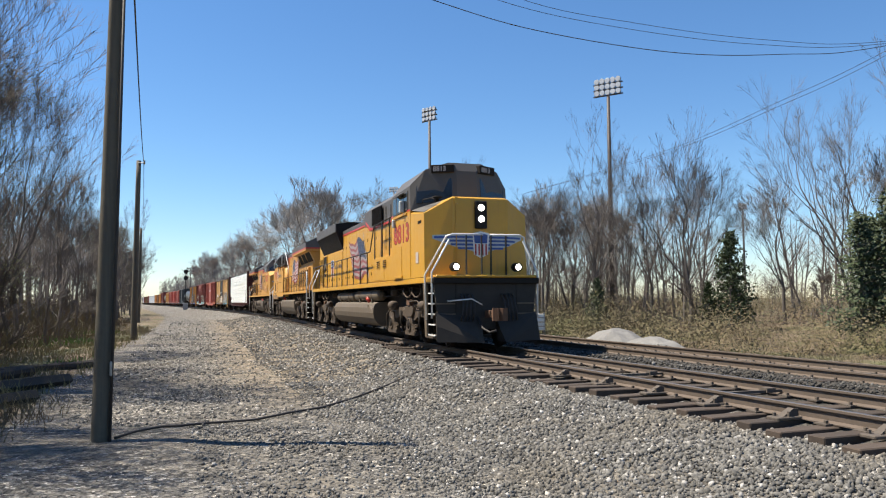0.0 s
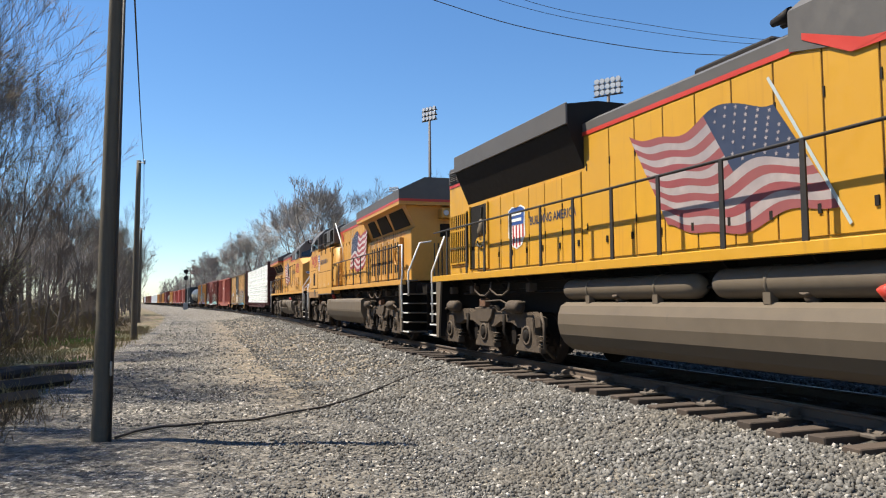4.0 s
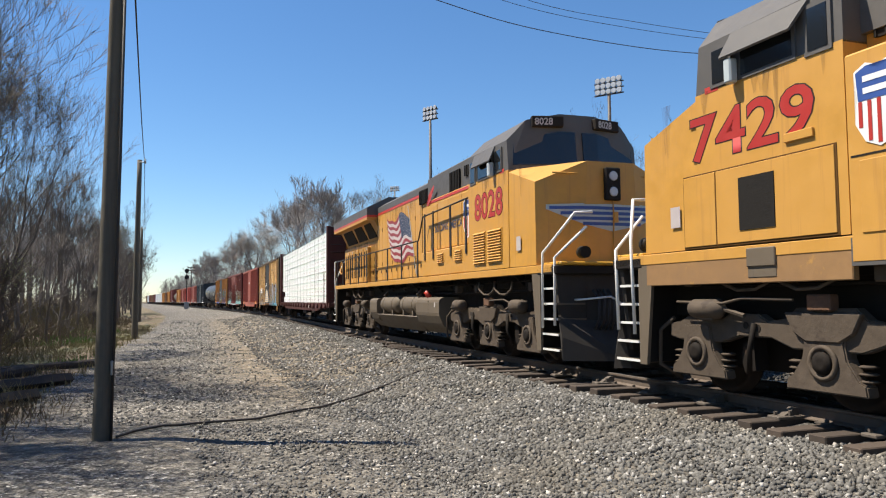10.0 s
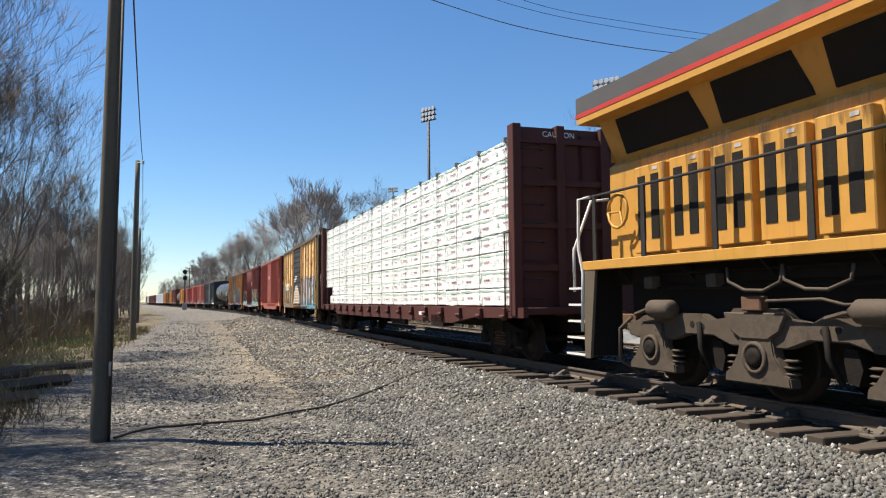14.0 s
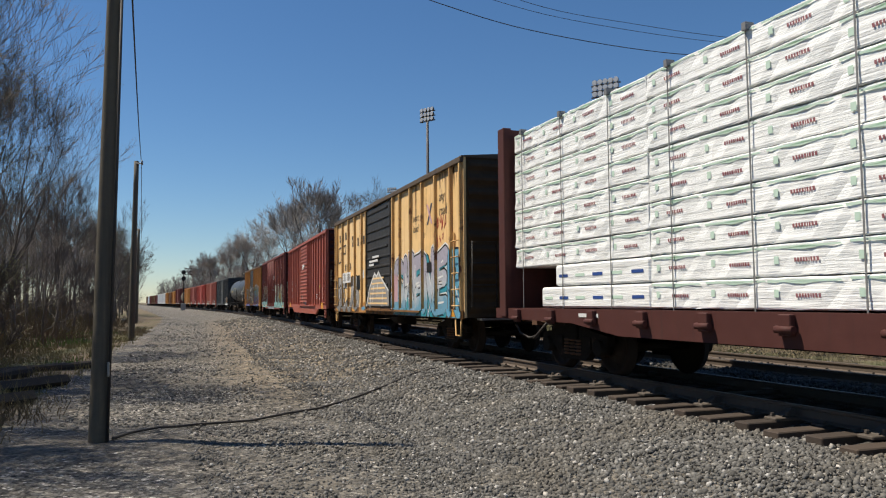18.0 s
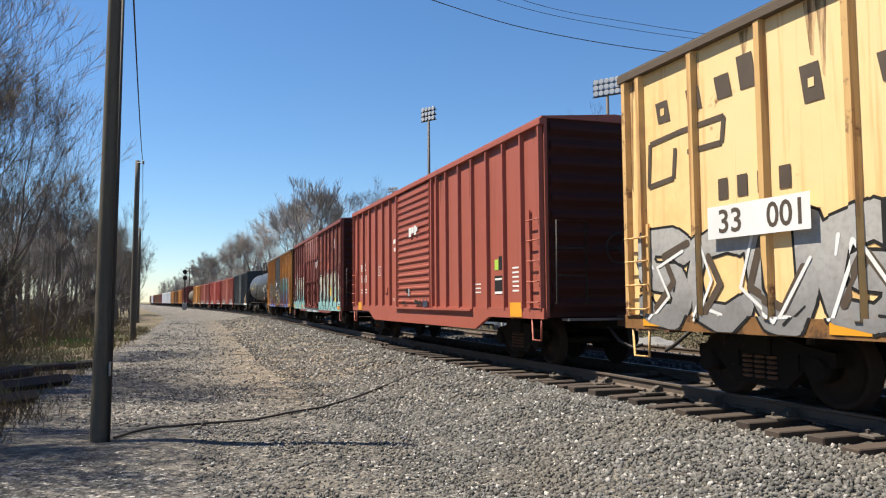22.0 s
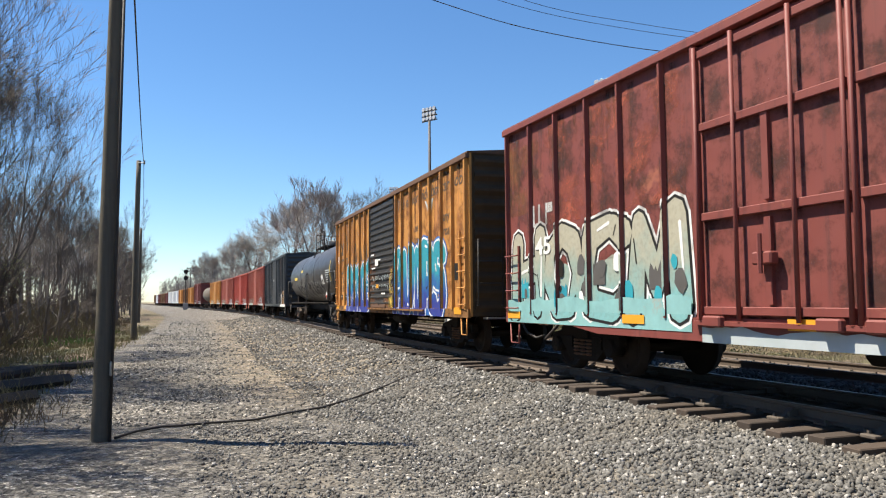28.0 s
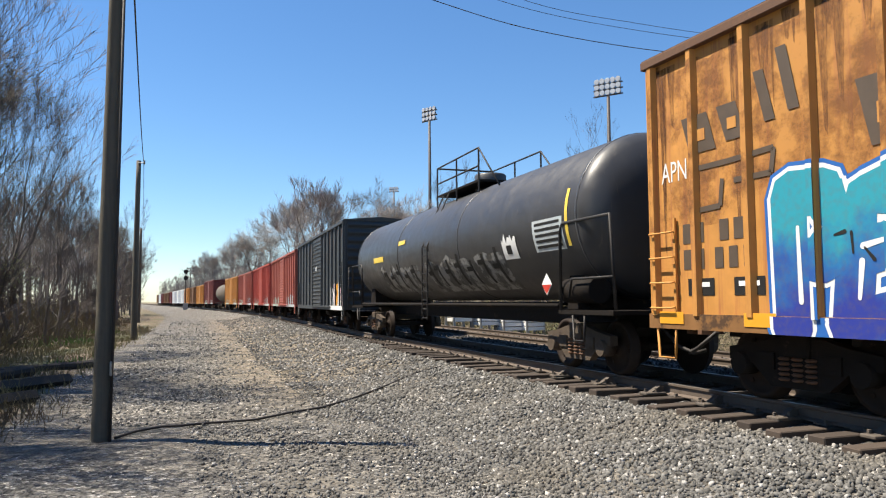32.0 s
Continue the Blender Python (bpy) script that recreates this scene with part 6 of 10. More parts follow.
    for r in range(rows):
        for c in range(cols):
            for sd in (1, -1):
                if sd > 0 and c == cols - 1 and r < 2:
                    continue
                o = new("lumber_pack", rnd.choice(packs))
                o.parent = load
                o.matrix_basis = pose(a + (c + 0.5) * pl + rnd.uniform(-0.012, 0.012), sd * rnd.uniform(0.0, 0.022), 1.14 + r * ph, 0, rnd.uniform(-0.2, 0.2), 0 if sd > 0 else 180)
                if sd > 0:
                    for src in (inks, greens):
                        q = tagged(new("print", rnd.choice(src)), "printed marks on the wrap", kind="stuff")
                        q.parent = o
    # the short stack at the rear, stepped
    for r, (lo, hi) in enumerate(((0.0, 0.75), (0.0, 0.63))):
        bm = B()
        x = a + (cols - 1) * pl
        box(bm, x, x + pl * hi, 0.06, 1.38, 1.14 + r * ph, 1.14 + (r + 0.95) * ph, 0.03)
        o = part("lumber_pack", bm, WRAP, load)
        for k in range(int(pl * hi / 0.55)):
            bars("print", o, x + 0.3 + k * 0.55, 1.14 + (r + 0.45) * ph, 0.3, 0.05, 1.382, WRAP_GREEN if k % 2 else BLUE)
    for i in range(15):
        x = a + 0.4 + i * (b - a - 0.8) / 14
        bm = B()
        box(bm, x - 0.010, x + 0.010, 1.395, 1.402, 1.1, 4.6)
        box(bm, x - 0.03, x + 0.03, 0.1, 1.40, 4.585, 4.60)
        box(bm, x - 0.035, x + 0.035, 1.3, 1.43, 4.52, 4.62)
        part("strap", bm, STRAP, load)
    rolling(load, base, 2.9, f1 - 1.9)


lumber_car()


# ---- boxcars ----
def tan_boxcar():
    car, X, w = boxcar(114.3, 15.9, 0.88, 4.60, TAN, "faded yellow boxcar with a black door and sprayed letters", (114.4, 115.1, 116.3, 117.47, 118.6, 119.75, 120.55), (124.25, 125.0, 126.2, 127.4, 128.6, 129.75, 130.1), (120.66, 124.14), DOOR_BLACK, SHADED_END, rib_paint=TAN_POST, sill_paint=SILL_RUST)
    y = w + 0.002
    # sprayed piece on the leading half
    blotch("graffiti", car, X(114.5), X(120.4), 0.86, 2.1, y, FADE_SILVER, 4, "silver and pale blue sprayed background", 0.35)
    blotch("graffiti", car, X(114.4), X(115.5), 0.9, 2.35, y + 0.002, PAINT_SKY, 7, "sky-blue sprayed field", 0.2)
    blotch("graffiti", car, X(117.6), X(120.0), 0.86, 1.25, y + 0.002, PAINT_SKY, 8, "sky-blue sprayed field", 0.5)
    spray("graffiti", car, "SHENE", X(120.5) - 0.10, 0.92, 1.72, y + 0.0005, PAINT_TEAL, BLACK, "dark teal thrown edge", 0.86)
    spray("graffiti", car, "SHENE", X(120.5), 1.0, 1.72, y + 0.004, FADE_SILVER, BLACK, "angular sprayed letters in silver and pale blue", 0.86, 0.05, 0, WHITE, 1.0)
    spray("graffiti", car, "R", X(115.35), 0.95, 1.75, y + 0.014, PAINT_SKY, LOCO_GREY, "blue sprayed letter", 0.75, 0.04, 0, None)
    blotch("graffiti", car, X(119.9), X(120.45), 1.25, 2.2, y + 0.012, PAINT_PINK, 11, "pink sprayed fill", 0.3)
    bm = B()
    rnd = random.Random(12)
    for k in range(7):
        s0, z0 = 116.2 - 0.17 * (k % 4) * 1.1, 3.25 - 0.42 * (k // 4)
        ribbon(bm, [(X(s0 + rnd.uniform(-0.1, 0.1)), z0 + rnd.uniform(-0.2, 0.2)) for _ in range(5)], [0.014] * 5, y, POSTS[car.name], 0.004)
    tagged(part("graffiti", bm, RED_DEEP, car, "thin red sprayed scrawl"), kind="stuff")
    # trailing half
    spray("graffiti", car, "SCUG", X(129.85), 0.95, 1.4, y, FADE_GREY, BLACK, "swelling grey sprayed letters", 1.1, 0.06, 0, None, 1.0)
    bm = B()
    for line in (((129.5, 1.15), (129.1, 1.5), (129.3, 1.85), (128.8, 2.0)), ((128.5, 1.1), (128.2, 1.45), (128.4, 1.8)), ((127.5, 1.95), (127.7, 1.4), (127.2, 1.15), (126.9, 1.6)), ((126.4, 1.2), (126.1, 1.7), (125.8, 1.3))):
        ribbon(bm, [(X(s), z) for s, z in line], [0.05] * len(line), y, POSTS[car.name], 0.0125)
    tagged(part("graffiti", bm, INK_BROWN, car, "brown sprayed fill strokes"), kind="stuff")
    bm = B()
    for line in (((129.6, 1.0), (129.2, 1.3), (129.45, 1.7), (128.9, 1.9)), ((128.65, 1.0), (128.35, 1.5), (128.55, 1.95)), ((127.62, 2.05), (127.85, 1.4), (127.3, 1.0), (126.8, 1.7)), ((126.55, 1.05), (126.2, 1.85), (125.7, 1.15))):
        ribbon(bm, [(X(s), z) for s, z in line], [0.022] * len(line), y, POSTS[car.name], 0.014)
    tagged(part("graffiti", bm, WHITE, car, "white sprayed edge strokes"), kind="stuff")
    blotch("graffiti", car, X(124.25), X(125.3), 0.88, 1.35, y, ORANGE, 22, "orange sprayed field", 0.4)
    blotch("graffiti", car, X(124.3), X(124.9), 0.95, 1.2, y + 0.003, PAINT_SKY, 23, "blue sprayed drip", 0.7)
    # lettering
    write("lettering", "next\nload", 0.3, INK_BROWN, car, X(118.42), 3.48, y, 1, 0, 1.0, 0, "", 0.2)
    write("lettering", "any\nroad", 0.36, INK_BROWN, car, X(116.08), 3.78, y, 1, 0, 0.9, 0, "", 0.2)
    for k, m in ((1, PAINT_PINK), (-1, NAVY)):
        x, z = X(116.88), 3.55
        patch("emblem", ((x - 0.25 * k, z - 0.27), (x - 0.13 * k, z - 0.27), (x + 0.25 * k, z + 0.27), (x + 0.13 * k, z + 0.27)), y, m, car, 1, "crossed bars emblem", 0.005 + 0.002 * k)
    for i, (s, z) in enumerate(((129.25, 3.7), (128.6, 3.72), (128.05, 3.74), (127.65, 3.76), (126.7, 3.36), (125.75, 3.34), (124.75, 3.34))):
        x = X(s)
        hgt = 0.42 if i in (3, 4) else 0.3
        patch("emblem", ((x - 0.16, z), (x + 0.1, z), (x + 0.16, z + hgt), (x - 0.1, z + hgt)), y, INK_BROWN, car, 1, "dark slanted emblem bar", 0.006)
        if i in (0, 1, 4, 5):
            bars("emblem", car, x, z + hgt * 0.5, 0.08, 0.1, y + 0.007, TAN)
    for (xa, za, xb, zb) in ((129.6, 2.85, 129.55, 3.45), (129.55, 3.45, 128.9, 3.5), (129.6, 2.85, 129.05, 2.9), (129.05, 2.9, 129.0, 3.3), (128.75, 3.2, 128.1, 3.2), (128.1, 3.2, 128.05, 3.52), (128.05, 3.52, 128.9, 3.5)):
        xa, xb = X(xa), X(xb)
        v = Vector((xb - xa, zb - za)).normalized() * 0.035
        patch("emblem", ((xa - v.y, za + v.x), (xa + v.y, za - v.x), (xb + v.y, zb - v.x), (xb - v.y, zb + v.x)), y, INK_BROWN, car, 1, "", 0.008)
    bars("number_panel", car, X(127.5), 2.2, 1.6, 0.40, y + 0.082, WHITE, "white stencil panel")
    stretch(write("lettering", "33", 0.40, INK_BROWN, car, X(128.1), 2.07, y + 0.084, 1, 0.006), X(128.1), X(127.72))
    stretch(write("lettering", "001", 0.40, INK_BROWN, car, X(127.3), 2.07, y + 0.084, 1, 0.006), X(127.32), X(126.82))
    for i in range(4):
        bars("lettering", car, X(128.1 - i * 0.33), 2.62, 0.17, 0.26, y + 0.003, INK_BROWN)
    bars("data_panel", car, X(125.65), 1.98, 0.55, 0.5, y + 0.016, BLACK, "black data panel")
    bars("data_panel", car, X(124.9), 2.25, 0.34, 0.3, y, WHITE)
    bars("data_panel", car, X(116.9), 2.15, 0.42, 0.26, y + 0.016, BLACK)
    for s in (115.0, 126.3, 129.5):
        bars("reflector", car, X(s), 0.98, 0.5, 0.17, w + 0.056, PAINT_ORANGE, "orange reflective patch")
    # door paint
    dy = w + 0.088
    for z, x, ww in ((2.75, 122.6, 0.9), (2.62, 122.9, 1.2), (2.5, 123.2, 0.7)):
        bars("stencil", car, X(x), z, ww, 0.07, dy, WHITE, "white stencil bars")
    peak = ((123.95, 1.12), (123.5, 1.72), (122.75, 2.2), (122.45, 2.08), (122.2, 2.24), (121.9, 2.05), (120.9, 1.6), (120.85, 1.12))
    patch("graffiti", [(X(s), z) for s, z in peak], dy - 0.006, FADE_GREY, car, 1, "pale sprayed mountain on the door")
    bm = B()
    ribbon(bm, [(X(s), z) for s, z in peak[:-1]], [0.035] * 7, dy, (), 0.004)
    for s, z in ((122.9, 1.75), (122.3, 1.85), (121.6, 1.6), (123.3, 1.45)):
        ribbon(bm, [(X(s), z), (X(s) + 0.15, z - 0.5)], [0.03, 0.015], dy, (), 0.004)
    part("graffiti", bm, WHITE, car, "white sprayed outline on the door")
    bm = B()
    for i in range(6):
        z = 1.2 + i * 0.165
        ribbon(bm, [(X(123.7 - 0.13 * i), z), (X(121.05 + 0.1 * i), z)], [0.03, 0.03], dy, (), 0.002)
    part("graffiti", bm, TAN, car, "tan bands between the door ridges")


def red_boxcar():
    car, X, w = boxcar(132.7, 16.15, 0.95, 4.58, OXIDE, "plain oxide-red boxcar with a corrugated door", (132.8, 133.6, 134.46, 135.35, 136.24, 137.1, 138.0, 138.75, 139.15), (142.6, 143.4, 144.3, 145.23, 146.15, 147.1, 148.0, 148.75), (139.2, 142.5), OXIDE, SHADED_END_RED, OXIDE, 0.05, False, 0.28)
    y = w + 0.002
    dy = w + 0.088
    for s, z, ww, h in ((141.02, 3.2, 0.22, 0.26), (140.76, 3.24, 0.24, 0.17), (140.52, 3.22, 0.18, 0.26), (140.38, 3.24, 0.16, 0.12)):
        bars("emblem", car, X(s), z, ww, h, dy, WHITE, "white emblem bars")
    bars("emblem", car, X(143.0), 3.09, 0.27, 0.13, y, WHITE)
    bars("emblem", car, X(142.97), 2.84, 0.2, 0.12, y, WHITE)
    bars("patch_panel", car, X(134.95), 2.0, 0.2, 0.22, y, PAINT_LIME, "bright green patch")
    bars("patch_panel", car, X(134.72), 2.03, 0.22, 0.28, y, BLACK, "black placard")
    bars("patch_panel", car, X(134.85), 1.58, 0.42, 0.38, y, BLACK, "black data placard")
    bars("patch_panel", car, X(134.85), 1.70, 0.36, 0.04, y + 0.004, WHITE)
    bars("patch_panel", car, X(134.85), 1.42, 0.40, 0.05, y + 0.004, WHITE)
    bars("reflector", car, X(133.9), 1.08, 0.55, 0.28, w + 0.055, PAINT_ORANGE, "orange reflective patch")
    bars("reflector", car, X(147.6), 1.08, 0.5, 0.28, w + 0.055, PAINT_ORANGE, "orange reflective patch")
    for i in range(6):
        bars("stencil", car, X(134.0), 1.9 - i * 0.09, 0.3, 0.035, y, WHITE)
    for i in range(3):
        bars("stencil", car, X(136.0), 1.62 - i * 0.09, 0.34, 0.03, y, WHITE)
    stretch(write("lettering", "EE", 0.34, WHITE, car, X(147.63), 2.33, y, 1, 0.008), X(147.63), X(147.32))
    stretch(write("lettering", "C", 0.34, WHITE, car, X(147.0), 2.34, y, 1, 0.008), X(147.0), X(146.85))
    stretch(write("lettering", "56", 0.34, WHITE, car, X(147.63), 1.93, y, 1, 0.008), X(147.63), X(147.32))
    stretch(write("lettering", "15", 0.34, WHITE, car, X(147.0), 1.93, y, 1, 0.008), X(147.04), X(146.74))
    for z in (1.66, 1.56):
        bars("stencil", car, X(147.47), z, 0.24, 0.05, y, WHITE)
        bars("stencil", car, X(146.83), z, 0.24, 0.05, y, WHITE)
    bm = B()
    ribbon(bm, [(X(145.02), 2.11), (X(145.02), 2.39), (X(144.73), 2.39), (X(144.73), 2.11), (X(145.02), 2.11)], [0.011] * 5, y, (), 0.004)
    part("stencil_frame", bm, WHITE, car)
    write("lettering", "C", 0.17, WHITE, car, X(144.93), 2.19, y)
    write("lettering", "50 K", 0.13, WHITE, car, X(143.2), 1.25, y)
    bm = B()
    box(bm, X(144.1), X(143.8), w, w + 0.03, 1.5, 1.7, 0.008)
    part("plate", bm, OXIDE, car)
    for a, b, z0, z1, m, lab in ((139.45, 139.85, 1.1, 1.42, NAVY, "blue-black scuff"), (140.0, 140.6, 1.16, 1.36, BLACK, "black scuff"), (141.5, 141.9, 1.18, 1.32, BLACK, "black scuff"), (142.2, 142.42, 2.3, 2.75, SOOT_CLOUD, "dark smear")):
        blotch("scuff", car, X(a), X(b), z0, z1, dy, m, int(a * 5), lab, 0.9, 10)
    for s, z, ww, h in ((141.35, 1.55, 0.22, 0.13), (141.15, 1.5, 0.1, 0.22)):
        bars("scuff", car, X(s), z, ww, h, dy, PAINT_SILVER if ww < 0.2 else BLACK, "torn sticker")


def maroon_boxcar():
    car, X, w = boxcar(151.4, 17.2, 0.86, 4.68, MAROON, "patched maroon boxcar with double plug doors and graffiti", (151.5, 152.5, 153.5, 154.55, 155.6, 156.6, 157.9), (162.75, 163.45, 164.5, 165.45, 166.5, 167.5, 168.5), (158.05, 162.7), MAROON, SHADED_END_RED, MAROON, 0.04, True, 0.1)
    y = w + 0.002
    runs(car, X(151.6), X(158), 4.5, y + 0.003, 26, SOOT_RUN, 3, 2.6)
    runs(car, X(162.8), X(168.4), 4.5, y + 0.003, 26, SOOT_RUN, 4, 2.6)
    # plug door framing
    for a, b in ((158.1, 160.3), (160.4, 162.65)):
        for s in (a, a + (b - a) * 0.3, a + (b - a) * 0.7, b):
            bm = B()
            rod(bm, (X(s), w + 0.11, 1.0), (X(s), w + 0.11, 4.5), 0.028, 7)
            part("lock_rod", bm, MAROON, car)
        for z in (1.12, 2.3, 3.45, 4.4):
            bm = B()
            box(bm, X(a), X(b), w + 0.02, w + 0.09, z - 0.05, z + 0.05, 0.008)
            part("door_rail", bm, MAROON, car)
        for z in (1.7, 2.9):
            bm = B()
            box(bm, X((a + b) / 2) - 0.05, X((a + b) / 2) + 0.05, w + 0.02, w + 0.07, z - 0.5, z + 0.5)
            part("door_stile", bm, MAROON, car)
        bm = B()
        box(bm, X((a + b) / 2) - 0.15, X((a + b) / 2) + 0.15, w + 0.05, w + 0.18, 1.65, 1.8, 0.02)
        rod(bm, (X((a + b) / 2), w + 0.19, 1.55), (X((a + b) / 2), w + 0.19, 2.0), 0.03, 6)
        part("door_lever", bm, MAROON, car)
        for s in (a + 0.25, b - 0.25):
            bm = B()
            box(bm, X(s) - 0.16, X(s) + 0.16, w + 0.08, w + 0.18, 0.92, 1.06, 0.02)
            part("door_roller", bm, MAROON, car)
    bars("patch_panel", car, X(159.0), 3.1, 0.3, 0.3, w + 0.03, WHITE, "white patch")
    bars("patch_panel", car, X(158.5), 3.18, 0.22, 0.34, w + 0.03, WHITE, "white patch")
    for s, z, m in ((159.2, 2.15, PAINT_SILVER), (158.55, 2.3, PAINT_SILVER), (159.2, 1.7, BLACK), (159.6, 1.75, BLACK)):
        bars("placard", car, X(s), z, 0.26, 0.34, w + 0.03, m)
    # trailing graffiti
    blotch("graffiti", car, X(162.9), X(168.5), 0.84, 1.35, w + 0.054, PAINT_AQUA, 41, "aqua sprayed band", 0.25)
    blotch("graffiti", car, X(162.9), X(168.4), 1.0, 2.1, y, FADE_GREEN, 42, "grey-green sprayed field", 0.35)
    spray("graffiti", car, "HOCM", X(168.35), 1.02, 1.75, y + 0.004, FADE_GREEN, BLACK, "grey-green sprayed letters with white edges", 1.12, 0.06, 0, WHITE, 1.0)
    for s, z in ((167.6, 1.5), (166.2, 1.35), (165.0, 1.7), (164.3, 1.3), (163.5, 1.6)):
        blotch("graffiti", car, X(s), X(s) + 0.35, z - 0.2, z + 0.3, y + 0.012, PAINT_TEAL if s > 165 else LOCO_GREY, int(s * 3), "dark sprayed spot", 0.6, 9)
    rnd = random.Random(17)
    for x_lo, x_hi in ((163.0, 168.2), (151.9, 157.6)):
        for i in range(16):
            s, z, r = rnd.uniform(x_lo, x_hi), rnd.uniform(1.1, 2.0), rnd.uniform(0.04, 0.14)
            turn = rnd.uniform(0, 6)
            pts = [(X(s) + r * (0.7 + 0.5 * rnd.random()) * math.cos(turn + k * 0.785), z + 1.4 * r * (0.7 + 0.5 * rnd.random()) * math.sin(turn + k * 0.785)) for k in range(8)]
            patch("graffiti", pts, y, (LOCO_GREY, LOCO_DARK, PAINT_TEAL, WHITE)[i % 4] if i % 3 else LOCO_GREY, car, 1, "small sprayed spot", 0.019 + 0.0003 * i)
    # leading graffiti
    blotch("graffiti", car, X(151.6), X(157.9), 0.84, 1.3, w + 0.054, PAINT_AQUA, 51, "aqua sprayed band", 0.25)
    blotch("graffiti", car, X(151.6), X(157.8), 1.0, 2.1, y, FADE_GREEN, 52, "pale green sprayed field", 0.35)
    spray("graffiti", car, "TKSKA", X(157.75), 1.02, 1.6, y + 0.004, FADE_GREEN, BLACK, "pale green sprayed letters with white edges", 1.1, 0.06, 0, WHITE, 0.95)
    for s, z in ((157.0, 1.5), (155.6, 1.35), (154.2, 1.7), (152.9, 1.3)):
        blotch("graffiti", car, X(s), X(s) + 0.35, z - 0.2, z + 0.3, y + 0.012, BLACK if s > 155 else PAINT_YELLOW, int(s * 3), "dark sprayed spot", 0.6, 9)
    blotch("graffiti", car, X(158.0), X(162.7), 0.72, 0.98, w + 0.054, PAINT_SILVER, 57, "pale blue sprayed band", 0.5)
    for s in (167.42, 167.2, 166.93):
        bars("lettering", car, X(s), 2.82, 0.07, 0.40, y, WHITE, "white stencil bar")
    bars("lettering", car, X(167.31), 2.65, 0.24, 0.07, y + 0.002, WHITE)
    bars("lettering", car, X(166.8), 2.93, 0.22, 0.17, y + 0.002, WHITE)
    stretch(write("lettering", "45", 0.44, WHITE, car, X(167.35), 2.10, y + 0.018, 1, 0.01, 1.0, 0, "white stencil number"), X(167.35), X(166.75))
    for s in (168.2, 164.2, 161.0, 158.6, 152.0):
        bars("reflector", car, X(s), 0.98, 0.55, 0.13, w + 0.066, PAINT_ORANGE, "orange reflective strip")
    patch("emblem", ((X(153.7), 3.55), (X(153.4), 3.6), (X(153.38), 4.0), (X(153.55), 4.1), (X(153.75), 3.95)), y, WHITE, car, 1, "white shield emblem")
    for a, b, z0, z1, m, lab in ((151.6, 158.0, 1.9, 4.5, SOOT_CLOUD, "dark soot smear"), (162.8, 168.5, 1.9, 4.5, SOOT_CLOUD, "dark soot smear"), (151.6, 153.0, 2.6, 4.3, RUST_CLOUD, "orange rust bloom"), (167.2, 168.5, 2.9, 4.3, RUST_CLOUD, "orange rust bloom"),
                                 (163.0, 167.0, 2.6, 4.5, RED_CLOUD, "worn bright red paint"), (153.5, 157.8, 2.3, 4.5, RED_CLOUD, "worn bright red paint")):
        blotch("weathering", car, X(a), X(b), z0, z1, y + (0.002 if m is SOOT_CLOUD else 0.0), m, int(a * 3), lab, 0.1)
    for a, b in ((158.1, 160.3), (160.4, 162.65)):
        patch("weathering", ((X(a), 1.0), (X(b), 1.0), (X(b), 4.45), (X(a), 4.45)), w + 0.02, SOOT_CLOUD, car, 1, "soot on the door")


